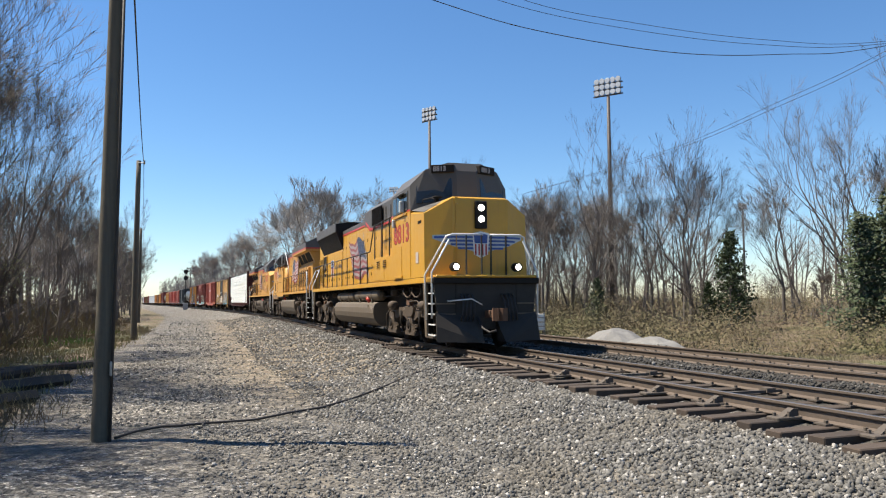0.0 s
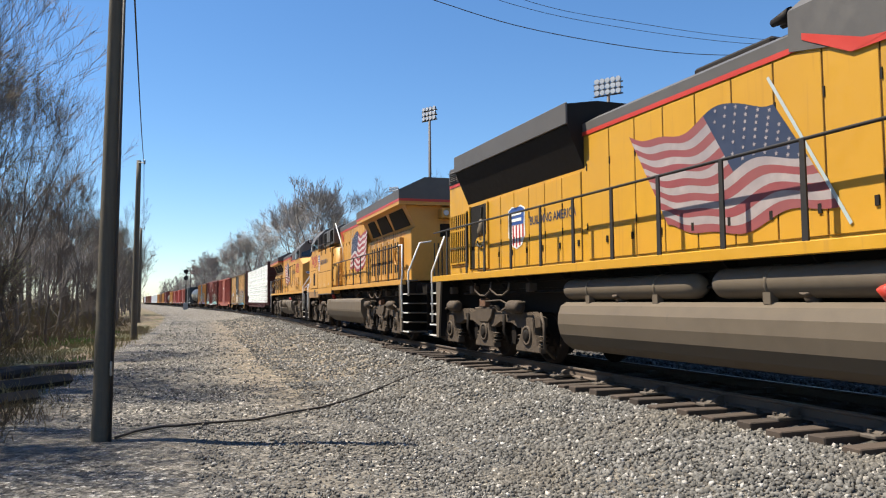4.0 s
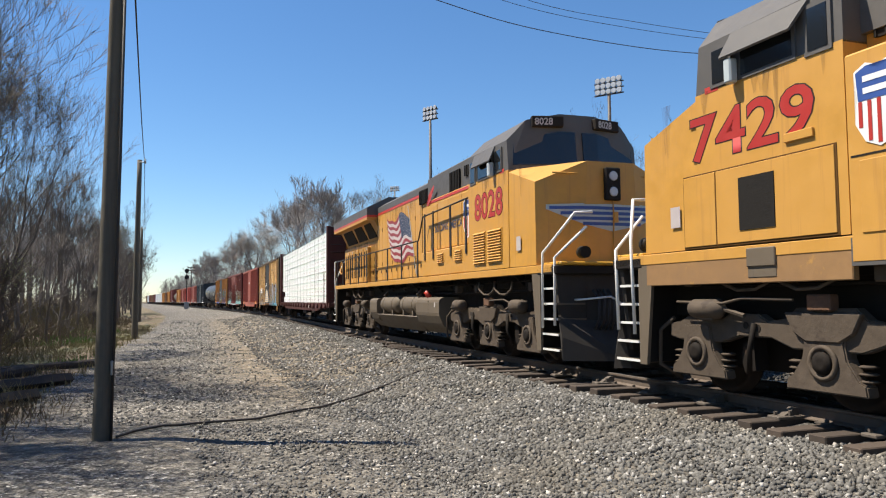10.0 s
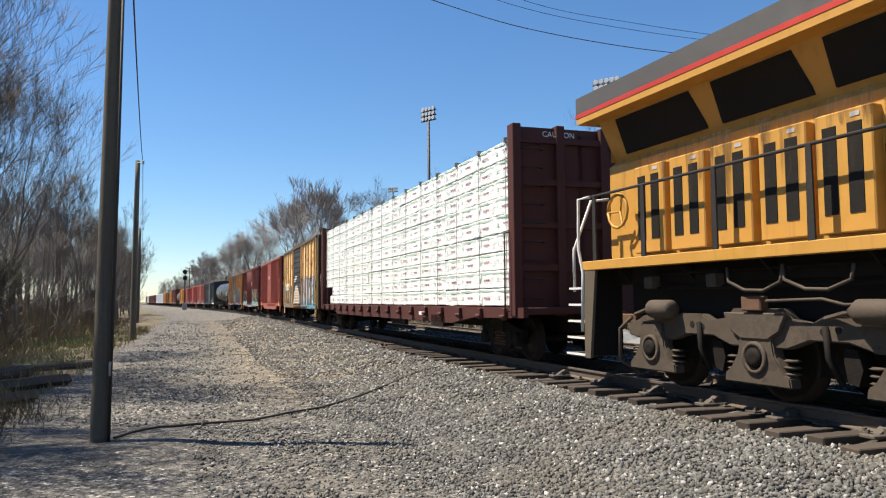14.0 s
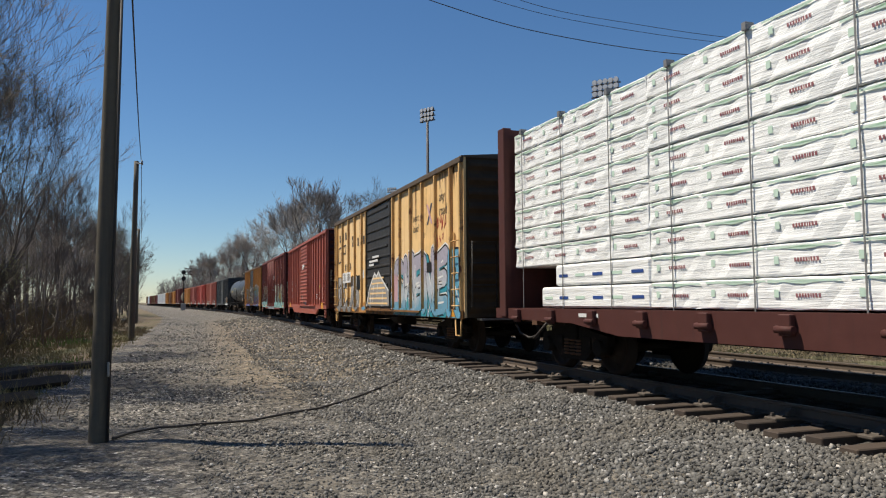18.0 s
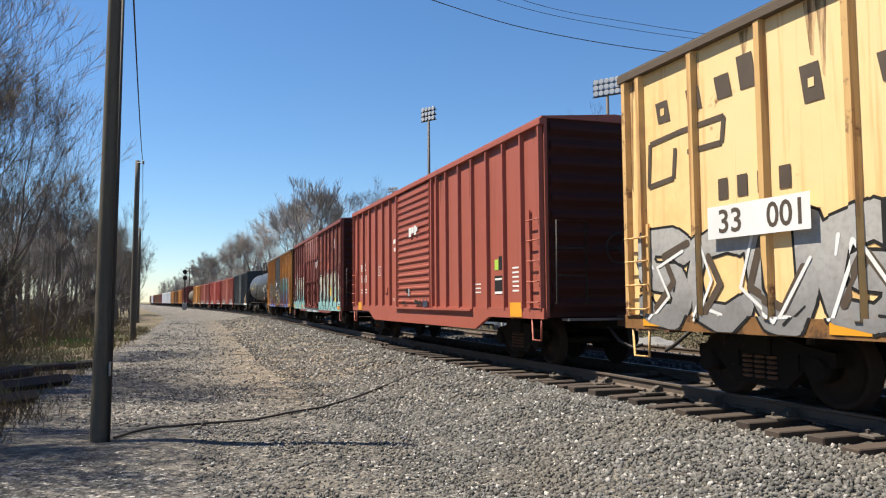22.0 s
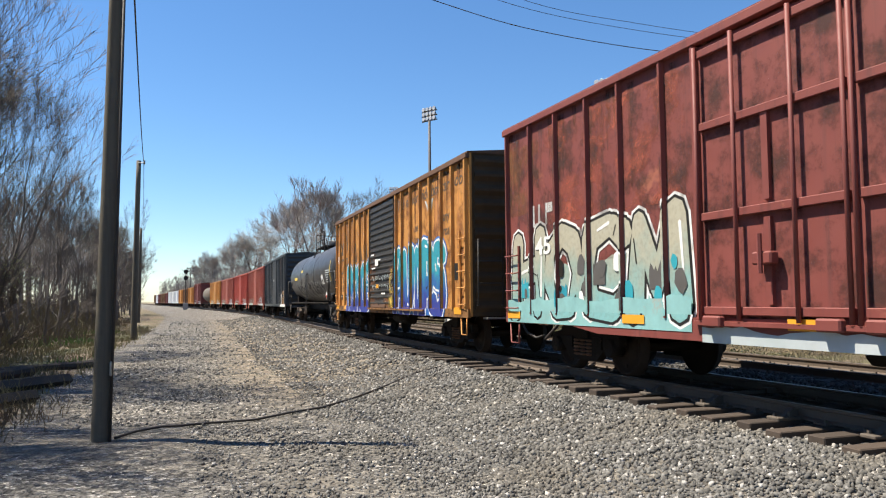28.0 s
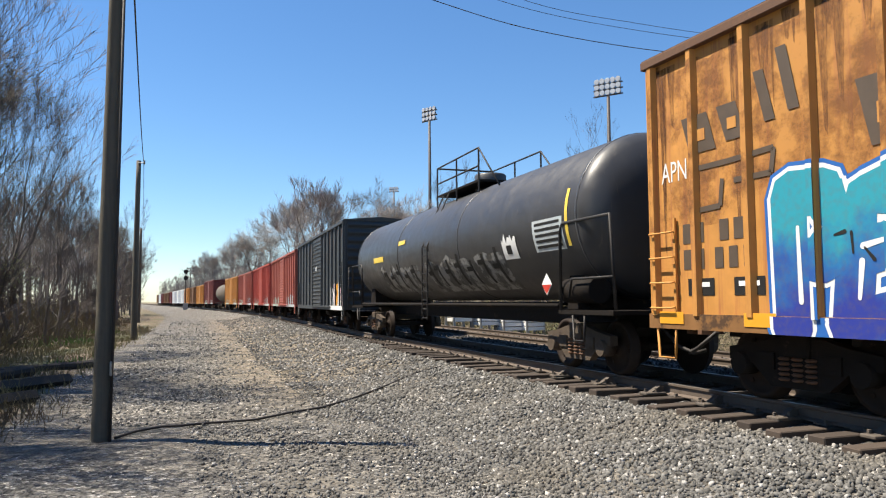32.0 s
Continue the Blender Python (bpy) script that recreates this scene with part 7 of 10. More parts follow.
def orange_boxcar():
    car, X, w = boxcar(170.6, 16.4, 0.90, 4.64, ORANGE, "weathered orange boxcar with a black door and sprayed letters", (170.75, 171.7, 172.55, 173.5, 174.4, 175.35, 176.3, 176.95), (180.6, 181.35, 182.25, 183.2, 184.1, 185.05, 186.0, 186.85), (177.05, 180.5), DOOR_BLACK, SHADED_END, RUSTY, sill_paint=SILL_RUST)
    y = w + 0.002
    dy = w + 0.088
    runs(car, X(170.8), X(186.8), 4.45, y + 0.0005, 70, RUST_RUN, 8, 2.6)
    for a, b, z0, z1 in ((170.8, 177.0, 2.4, 4.5), (180.6, 186.9, 2.2, 4.5), (170.8, 172.6, 0.95, 2.6)):
        blotch("weathering", car, X(a), X(b), z0, z1, y - 0.003, RUST_CLOUD, int(a * 3), "brown rust bloom", 0.1)
    # leading half: round blue letters
    spray("graffiti", car, "AUIPS", X(177.2), 0.9, 2.15, y + 0.006, FADE_TEAL, WHITE, "round teal sprayed letters edged in white", 0.66, 0.055, 0, PAINT_BLUE, 1.0)
    blotch("graffiti", car, X(172.6), X(177.0), 0.88, 1.25, y + 0.003, PAINT_BLUE, 71, "deep blue sprayed base", 0.3)
    for s, z, m in ((176.8, 2.55, YELLOW_CLOUD), (175.2, 2.6, YELLOW_CLOUD), (173.2, 2.7, YELLOW_CLOUD), (171.7, 1.4, YELLOW_CLOUD), (171.9, 1.0, YELLOW_CLOUD)):
        blotch("graffiti", car, X(s), X(s) + 0.5, z - 0.25, z + 0.15, y, m, int(s * 7), "yellow sprayed patch", 0.4)
    stretch(write("lettering", "The nationwide boxcar pool", 0.44, INK_BROWN, car, X(176.85), 4.0, y, 1, 0.004, 0.94, 0, "", 0.25), X(176.85), X(170.85))
    write("lettering", "next\nload", 0.34, INK_BROWN, car, X(175.05), 3.2, y, 1, 0.003, 1.0, 0, "", 0.2)
    write("lettering", "any\nroad", 0.36, INK_BROWN, car, X(172.5), 3.25, y, 1, 0.003, 1.0, 0, "", 0.2)
    for k in (1, -1):
        x, z = X(173.65), 3.6
        patch("emblem", ((x - 0.05, z - 0.35), (x + 0.05, z - 0.35), (x + 0.05, z), (x + 0.38 * k, z + 0.35), (x + 0.26 * k, z + 0.35), (x - 0.05, z + 0.06)), y, PAINT_SILVER, car, 1, "faded forked emblem", 0.005 + 0.002 * k)
    # trailing half
    blotch("graffiti", car, X(180.6), X(184.75), 0.9, 2.62, y, fade_paint("yellow spray glow", (0.6, 0.45, 0.10), (0.62, 0.50, 0.16), (0.52, 0.27, 0.06), 1.0, 2.6), 81, "yellow sprayed glow", 0.15)
    blotch("graffiti", car, X(180.7), X(184.4), 0.86, 2.3, y + 0.003, PAINT_BLUE, 82, "blue sprayed base", 0.3)
    spray("graffiti", car, "PEACE", X(184.55), 0.92, 1.9, y + 0.006, FADE_TEAL, WHITE, "blocky teal sprayed letters edged in white", 0.605, 0.045, 0, PAINT_BLUE, 1.0)
    for i, (s, z, ww, h) in enumerate(((185.9, 3.15, 0.5, 0.5), (185.3, 3.2, 0.34, 0.46), (184.75, 3.3, 0.16, 0.62), (184.4, 3.35, 0.16, 0.75), (183.2, 2.75, 0.5, 0.7), (182.3, 2.75, 0.5, 0.5), (181.4, 2.8, 0.55, 0.5))):
        x = X(s)
        patch("emblem", ((x - ww / 2 - 0.06, z), (x + ww / 2 - 0.06, z), (x + ww / 2 + 0.1, z + h), (x - ww / 2 + 0.1, z + h)), y, INK_BROWN, car, 1, "faded dark emblem bar", 0.008)
        if ww > 0.3:
            bars("emblem", car, x, z + h * 0.45, ww * 0.45, h * 0.3, y + 0.01, ORANGE)
    for (xa, za, xb, zb) in ((186.1, 2.4, 186.0, 2.95), (186.0, 2.95, 185.4, 2.95), (186.1, 2.4, 185.55, 2.42), (185.55, 2.42, 185.5, 2.75), (185.3, 2.7, 184.7, 2.7), (184.7, 2.7, 184.65, 2.98), (184.65, 2.98, 185.4, 2.95)):
        xa, xb = X(xa), X(xb)
        v = Vector((xb - xa, zb - za)).normalized() * 0.035
        patch("emblem", ((xa - v.y, za + v.x), (xa + v.y, za - v.x), (xb + v.y, zb - v.x), (xb - v.y, zb + v.x)), y, INK_BROWN, car, 1, "", 0.008)
    for i, s in enumerate((186.2, 185.95, 185.5, 185.25)):
        bars("lettering", car, X(s), 2.12, 0.16, 0.26, y, INK_BROWN)
    for i, s in enumerate((186.2, 185.95, 185.6, 185.35, 185.1)):
        bars("lettering", car, X(s), 1.78, 0.15, 0.26, y, INK_BROWN)
    for s in (185.95, 185.1):
        bars("data_panel", car, X(s), 1.42, 0.5, 0.22, y, BLACK)
        bars("stencil", car, X(s), 1.45, 0.34, 0.06, y + 0.004, WHITE)
    for s in (186.5, 184.9, 171.3):
        bars("reflector", car, X(s), 1.02, 0.5, 0.16, w + 0.056, PAINT_ORANGE, "orange reflective patch")
    write("graffiti", "APN", 0.4, WHITE, car, X(186.7), 2.85, y, 1, 0.0, 0.7)
    bars("stencil", car, X(179.3), 2.55, 0.45, 0.22, dy, WHITE, "white stencil patch")
    rnd = random.Random(5)
    bm = B()
    for row, z in enumerate((2.02, 1.72)):
        for k in range(13):
            x = X(179.9 - k * 0.21)
            ribbon(bm, [(x + rnd.uniform(-0.06, 0.06), z + rnd.uniform(-0.09, 0.09)) for _ in range(4)], [0.014] * 4, dy, (), 0.003)
    tagged(part("graffiti", bm, PAINT_SILVER, car, "thin pale sprayed scrawl on the door"), kind="stuff")
    for z, x, ww in ((2.82, 179.9, 0.45), (2.62, 179.0, 0.5), (2.36, 179.75, 0.55), (1.5, 178.4, 0.5)):
        bars("stencil", car, X(x), z, ww, 0.05, dy, WHITE)
    for a, b, z0, z1, m in ((177.1, 180.4, 0.98, 1.5, RUST_CLOUD), (177.1, 177.8, 1.0, 2.6, RUST_CLOUD), (179.6, 180.5, 1.5, 3.2, RUST_CLOUD)):
        blotch("weathering", car, X(a), X(b), z0, z1, dy - 0.03, m, int(a * 11 + z1), "rust bloom on the door", 0.3)
    blotch("graffiti", car, X(177.1), X(177.6), 1.5, 3.0, dy, YELLOW_CLOUD, 93, "yellow sprayed band on the door", 0.15)
    bars("stencil", car, X(179.2), 1.75, 0.35, 0.12, dy + 0.002, PAINT_ORANGE)
    blotch("graffiti", car, X(177.2), X(177.7), 1.05, 1.6, dy, YELLOW_CLOUD, 91, "yellow sprayed patch on the door", 0.6)
    blotch("graffiti", car, X(178.2), X(180.2), 1.05, 1.22, dy, RUSTY, 92, "rusty patch", 0.6)
    bars("data_panel", car, X(171.6), 1.95, 0.4, 0.4, y, BLACK)


tan_boxcar()
red_boxcar()
maroon_boxcar()
orange_boxcar()


# ---- tank car ----
def tank_car(s_near, length, label, paint, radius=1.46, zc=2.72, detail=True):
    car = thing("tank_car", label, "tank car", "freight train")
    x0, x1 = 0.9, 0.9 + length
    prof = []
    for i in range(7):
        a = math.pi / 2 * i / 6
        prof.append((x0 + 0.55 - 0.55 * math.cos(a), max(radius * math.sin(a), 0.02)))
    prof += [(x1 - (p[0] - x0), p[1]) for p in prof[::-1]]
    bm = B()
    lathe(bm, prof, (0, 0, zc), "x", 48)
    part("tank", bm, paint, car)
    for x in (x0 + 0.6, x0 + length * 0.36, x0 + length * 0.66, x1 - 0.6):
        bm = B()
        lathe(bm, ((x - 0.03, radius), (x - 0.025, radius + 0.012), (x + 0.025, radius + 0.012), (x + 0.03, radius)), (0, 0, zc), "x", 40)
        part("weld_band", bm, paint, car)
    bm = B()
    box(bm, 0.1, x1 + 0.8, -0.3, 0.3, 0.78, 1.12, 0.02)
    part("centre_sill", bm, TRUCK_BLACK, car)
    for sd in (1, -1):
        bm = B()
        rod(bm, (x0 + 1.3, sd * 1.42, 1.16), (x1 - 1.3, sd * 1.42, 1.16), 0.045, 8)
        part("side_rail", bm, TRUCK_BLACK, car)
    mid = x0 + length * 0.435
    if detail:
        bm = B()
        lathe(bm, ((zc + radius - 0.1, 0.42), (zc + radius + 0.38, 0.42), (zc + radius + 0.42, 0.38)), (mid, 0, 0), "z", 18)
        part("manway", bm, paint, car, "black manway dome")
        bm = B()
        box(bm, mid - 1.3, mid + 1.9, -0.85, 0.85, zc + radius + 0.02, zc + radius + 0.07)
        part("platform", bm, TRUCK_BLACK, car)
        h = zc + radius
        for y in (-0.85, 0.85):
            for x in (mid - 1.3, mid + 0.3, mid + 1.9):
                bm = B()
                rod(bm, (x, y, h - 0.28), (x, y, h + 0.85), 0.025, 6)
                part("railing_post", bm, RAIL_DARK, car)
            for pts in ([(mid - 2.6, y, h - 0.28), (mid - 1.3, y, h + 0.85), (mid + 1.9, y, h + 0.85)], [(mid - 1.3, y, h + 0.4), (mid + 1.9, y, h + 0.4)]):
                bm = B()
                pipe(bm, pts, 0.024, 6)
                part("platform_rail", bm, RAIL_DARK, car)
        bm = B()
        rod(bm, (mid + 1.9, -0.85, h + 0.85), (mid + 1.9, 0.85, h + 0.85), 0.025, 6)
        part("platform_rail", bm, RAIL_DARK, car)
        bm = B()
        for x in (mid + 0.9, mid + 1.35):
            rod(bm, (x, 0.86, h + 0.0), (x, 1.5, zc), 0.02, 5)
            rod(bm, (x, 1.5, zc), (x, 1.5, 0.75), 0.02, 5)
        for i in range(9):
            rod(bm, (mid + 0.9, 1.5, 0.8 + i * 0.24), (mid + 1.35, 1.5, 0.8 + i * 0.24), 0.014, 5)
        part("ladder", bm, RAIL_DARK, car)
        for x, way in ((x0, -1), (x1, 1)):
            bm = B()
            pipe(bm, [(x + way * -1.2, 1.45, 1.1), (x + way * -1.2, 1.45, 2.45), (x + way * -1.1, 1.45, 2.6), (x + way * 0.45, 1.45, 2.6), (x + way * 0.5, 1.4, 1.1)], 0.03, 6)
            pipe(bm, [(x + way * -0.9, 1.45, 1.3), (x + way * -0.8, 1.45, 1.62), (x + way * 0.5, 1.43, 1.62)], 0.022, 6)
            part("end_railing", bm, RAIL_DARK, car)
            bm = B()
            box(bm, *sorted((x - way * 1.3, x + way * 0.5)), -1.45, 1.45, 1.02, 1.09)
            part("end_platform", bm, TRUCK_BLACK, car)
            stirrup(car, x - way * 0.6, 1.44, 1.0, RAIL_DARK)
            bm = B()
            prism(bm, ((x - way * 0.9, 1.1), (x - way * 1.7, 1.1), (x - way * 1.6, 1.7), (x - way * 1.1, 1.7)), "y", -1.05, 1.05)
            part("saddle", bm, TRUCK_BLACK, car)
        bm = B()
        rod(bm, (x0 + 0.3, 1.2, 1.42), (x0 + 1.35, 1.2, 1.42), 0.22, 14)
        part("air_reservoir", bm, TRUCK_BLACK, car, "small black air reservoir")
        # paint on the shell, following its curve

        def on_shell(name, xa, xb, za, zb, material, lab="", lift=0.008, jag=None):
            bm = B()
            k, c = 5, 14 if jag else 2
            grid = []
            for i in range(k + 1):
                row = []
                for j in range(c + 1):
                    fx = j / c
                    top = zb if not jag else zb - (zb - za) * 0.3 * (0.5 + noise.noise((fx * 7, jag, 1)))
                    z = za + (top - za) * i / k
                    yy = math.sqrt(max((radius + lift) ** 2 - (z - zc) ** 2, 0))
                    row.append(bm.verts.new((xa + (xb - xa) * fx, yy, z)))
                grid.append(row)
            for u, v in zip(grid, grid[1:]):
                for j in range(c):
                    bm.faces.new((u[j], v[j], v[j + 1], u[j + 1]))
            return part(name, bm, material, car, lab)

        on_shell("data_panel", x0 + 1.1, x0 + 2.3, 2.16, 2.74, PAINT_SILVER, "pale stencil data panel")
        for i in range(5):
            on_shell("stencil", x0 + 1.2, x0 + 2.2, 2.22 + i * 0.105, 2.27 + i * 0.105, BLACK, "", 0.012)
        on_shell("stripe", x0 + 0.9, x0 + 1.0, 2.2, 3.2, PAINT_YELLOW, "yellow stripe")
        on_shell("graffiti", x0 + 3.9, x0 + 9.3, 1.5, 2.42, GRAFFITI_DULL, "dull silver sprayed letters", 0.008, 3.0)
        on_shell("graffiti", x0 + 10.0, x0 + 14.2, 1.55, 2.4, GRAFFITI_DULL, "dull silver sprayed letters", 0.008, 8.0)
        for i, xx in enumerate((4.2, 5.0, 5.8, 6.6, 7.4, 8.2, 8.8, 10.4, 11.2, 12.0, 12.8, 13.5)):
            on_shell("graffiti", x0 + xx, x0 + xx + 0.14, 1.65, 2.4 - 0.1 * (i % 3), BLACK, "dark stroke", 0.013)
            on_shell("graffiti", x0 + xx + 0.1, x0 + xx + 0.42, 1.95 + 0.12 * (i % 2), 2.06 + 0.12 * (i % 2), BLACK, "dark stroke", 0.014)
        on_shell("graffiti", x0 + 3.1, x0 + 3.8, 2.1, 2.6, WHITE, "white sprayed mask shape", 0.016, 5.0)
        on_shell("graffiti", x0 + 3.35, x0 + 3.6, 2.2, 2.38, BLACK, "", 0.02)
        on_shell("stencil", x0 + 13.6, x0 + 14.9, 2.55, 2.72, PAINT_YELLOW, "yellow stencil bars", 0.012)
        on_shell("stencil", x0 + 11.1, x0 + 11.8, 2.95, 3.08, PAINT_YELLOW, "yellow stencil bars", 0.012)
        bm = B()
        c = Vector((x0 + 1.64, 1.5, 1.55))
        bm.faces.new([bm.verts.new(c + Vector(p)) for p in ((0, 0, -0.2), (0.2, 0, 0), (0, 0, 0.2), (-0.2, 0, 0))])
        pl = part("placard", bm, WHITE, car, "white and red diamond placard")
        bm = B()
        bm.faces.new([bm.verts.new(c + Vector(p)) for p in ((0, 0.004, -0.18), (0.18, 0.004, -0.01), (-0.18, 0.004, -0.01))])
        part("placard_half", bm, RED, pl)
    coupler(car, 0.05, 1)
    coupler(car, x1 + 0.85, -1)
    a, b = x0 + 1.35, x1 - 1.6
    freight_bogie(car, a, TRUCK_GREY if detail else TRUCK_BLACK)
    freight_bogie(car, b, TRUCK_GREY if detail else TRUCK_BLACK)
    rolling(car, s_near - 0.9, a, b)
    return car


tank_car(188.5, 18.0, "dull black tank car with faded sprayed letters", TANK_BLACK)


# ---- the rest of the train ----
def rest_of_train():
    global SPINNING
    car, X, w = boxcar(208.5, 15.9, 0.9, 4.6, CAR_BLACK, "black boxcar with white sprayed letters", 6, 5, (214.6, 217.8), CAR_BLACK, CAR_BLACK, CAR_BLACK)
    blotch("graffiti", car, X(208.8), X(212.0), 0.88, 2.2, w + 0.003, WHITE, 101, "white sprayed letters", 0.6)
    shapes("graffiti", car, X(208.9), X(211.9), 0.95, 2.0, w + 0.005, (PAINT_SILVER, PAINT_PINK, PAINT_ORANGE), 103, 5, "white and pink sprayed letters")
    bars("stencil", car, X(216.2), 2.9, 0.3, 0.2, w + 0.09, WHITE)
    SPINNING = False
    s = 226.0
    order = ((OXIDE, "oxide-red boxcar with pale graffiti", 1), (BRIGHT_RED, "brighter red boxcar with a plain door", 2), (OXIDE, "oxide-red boxcar with pale patches", 3), (ORANGE, "rusty orange boxcar with grimy sides", 4),
             (None, "grey tank car with a rounded shell", 0), (MAROON, "tall maroon boxcar with plain sides", 5), (ORANGE, "rusty orange boxcar far down the line", 0), (FAR_RUST, "rusty brown boxcar far down the line", 0), (ORANGE, "rusty orange boxcar far down the line", 0),
             (WHITE, "white boxcar far down the line", 0), (WHITE, "white boxcar far down the line", 0), (WHITE, "white boxcar far down the line", 0), (MAROON, "maroon boxcar far down the line", 0), (FAR_RUST, "rusty brown boxcar far down the line", 0), (FAR_RUST, "rusty brown boxcar far down the line", 0), (MAROON, "maroon boxcar far down the line", 0), (WHITE, "white boxcar far down the line", 0), (FAR_RUST, "rusty brown boxcar far down the line", 0))
    for paint, label, seed in order:
        if paint is None:
            tank_car(s + 0.3, 13.5, label, TANK_GREY, 1.4, 2.65, False)
            s += 16.2
            continue
        ln = 16.0
        top = 4.95 if label.startswith("tall") else 4.5
        car, X, w = boxcar(s, ln, 0.92, top, paint, label, 6, 5, (s + 6.4, s + 9.6), paint, paint, paint if paint is not TAN else DARK_ROOF, detail=seed > 0)
        if seed:
            blotch("graffiti", car, X(s + 0.4), X(s + 5.0), 0.9, 1.9, w + 0.003, PAINT_SILVER, seed * 7, "pale sprayed letters", 0.6)
            blotch("graffiti", car, X(s + 10.4), X(s + 14.5), 0.9, 1.8, w + 0.003, PAINT_GREEN, seed * 9, "grey-green sprayed letters", 0.6)
        s += ln + 1.75


rest_of_train()


# ---- locomotives: x runs back from the nose coupler ----
def loco_bogie(car, xc, axles, turn, material):
    """Three-axle bogie: a waisted cast frame, triangular pedestals with round bearing windows, brakes and springs."""
    half = ((0.0, 1.15), (0.40, 1.15), (0.54, 1.03), (0.82, 0.99), (0.98, 1.07), (1.48, 1.07), (1.62, 1.0), (2.28, 1.03), (2.44, 0.96), (2.66, 0.92), (2.66, 0.74), (2.45, 0.70), (1.62, 0.70), (1.30, 0.79), (0.78, 0.79), (0.46, 0.68), (0.0, 0.68))
    outline = [(xc + a, b) for a, b in half] + [(xc - a, b) for a, b in half[-2:0:-1]]
    for sd in (1, -1):
        bm = prism(B(), outline, "y", *sorted((sd * 1.10, sd * 1.25)))
        bmesh.ops.bevel(bm, geom=[e for e in bm.edges if abs(e.verts[0].co.y - e.verts[1].co.y) < 0.01], offset=0.018, segments=2, affect="EDGES")
        frame_part = part("bogie_frame", bm, material, car, "dusty cast bogie side frame")
        bm = prism(B(), [(xc + a, b) for a, b in ((-0.52, 1.10), (0.52, 1.10), (0.40, 0.88), (0.22, 0.78), (-0.22, 0.78), (-0.40, 0.88))], "y", *sorted((sd * 1.24, sd * 1.31)))
        bmesh.ops.bevel(bm, geom=list(bm.edges), offset=0.015, segments=1, affect="EDGES")
        part("bolster_pocket", bm, material, frame_part)
        bm = boxed(xc - 0.16, xc + 0.16, *sorted((sd * 1.2, sd * 1.34)), 1.12, 1.30, bev=0.015)
        part("bolster_pad", bm, RUSTY, frame_part, "rust-red bolster pad")
        # No holes are cut; dark discs put their inner shade on the casting.
        for dx in (-1.18, 1.18, -0.98, 0.98):
            bm = lathe(B(), ((sd * 1.25, 0.045), (sd * 1.256, 0.045)), (xc + dx, 0, 0.93 if abs(dx) > 1 else 0.90), "y", 10)
            part("casting_hole", bm, LOCO_DARK, frame_part)
        for dx in axles:
            x = xc + dx
            bm = prism(B(), [(x + a, b) for a, b in ((-0.24, 0.92), (-0.30, 0.60), (-0.44, 0.40), (-0.52, 0.36), (-0.54, 0.24), (0.54, 0.24), (0.52, 0.36), (0.44, 0.40), (0.30, 0.60), (0.24, 0.92))], "y", *sorted((sd * 1.12, sd * 1.29)))
            bmesh.ops.bevel(bm, geom=list(bm.edges), offset=0.016, segments=2, affect="EDGES")
            jb = part("axle_box", bm, material, frame_part)
            bm = lathe(B(), ((sd * 1.28, 0.20), (sd * 1.32, 0.195), (sd * 1.325, 0.15), (sd * 1.295, 0.145)), (x, 0, 0.56), "y", 18)
            part("bearing_ring", bm, material, jb)
            bm = lathe(B(), ((sd * 1.29, 0.13), (sd * 1.335, 0.12), (sd * 1.345, 0.05)), (x, 0, 0.56), "y", 14)
            part("bearing_cap", bm, TRUCK_BLACK, jb)
            for way in (-1, 1):
                bm = B()
                for j in range(3):
                    lathe(bm, ((-0.016, 0.07), (0.0, 0.105), (0.016, 0.07)), (x + way * 0.46, sd * 1.17, 0.40 + j * 0.075), "z", 10)
                part("spring", bm, material, jb)
        for dx in (-1.72, 1.72):
            bm = B()
            lathe(bm, ((xc + dx - 0.30, 0.03), (xc + dx - 0.29, 0.105), (xc + dx - 0.24, 0.128), (xc + dx + 0.18, 0.128), (xc + dx + 0.24, 0.08), (xc + dx + 0.30, 0.04)), (0, sd * 1.36, 1.13), "x", 16)
            rod(bm, (xc + dx + 0.28, sd * 1.36, 1.13), (xc + dx + 0.62, sd * 1.34, 1.05), 0.03, 6)
            cyl = part("brake_cylinder", bm, material, frame_part)
            bm = boxed(xc + dx - 0.12, xc + dx + 0.12, *sorted((sd * 1.2, sd * 1.4)), 0.98, 1.06, bev=0.012)
            part("bracket", bm, material, cyl)
        for dx in (-1.02, 1.02):
            bm = B()
            pipe(bm, [(xc + dx, sd * 1.27, 0.96), (xc + dx - 0.06, sd * 1.30, 0.62), (xc + dx - 0.16, sd * 1.22, 0.34)], 0.035, 7)
            prism(bm, [(xc + dx + a, b) for a, b in ((-0.30, 0.72), (-0.14, 0.74), (-0.12, 0.38), (-0.30, 0.34), (-0.36, 0.52))], "y", *sorted((sd * 0.95, sd * 1.16)))
            part("brake_hanger", bm, TRUCK_BLACK, frame_part)
        for e in (-1, 1):
            bm = pipe(B(), [(xc + e * 2.60, sd * 1.22, 1.0), (xc + e * 2.84, sd * 1.28, 0.82), (xc + e * 2.86, sd * 1.28, 0.34), (xc + e * 2.72, sd * 1.0, 0.14)], 0.03, 7)
            part("sanding_pipe", bm, material, frame_part)
        bm = pipe(B(), [(xc - 2.3, sd * 1.40, 1.22), (xc - 1.4, sd * 1.40, 1.20), (xc - 1.1, sd * 1.38, 1.26), (xc - 0.3, sd * 1.38, 1.24)], 0.018, 6)
        part("air_pipe", bm, TRUCK_GREY, frame_part)
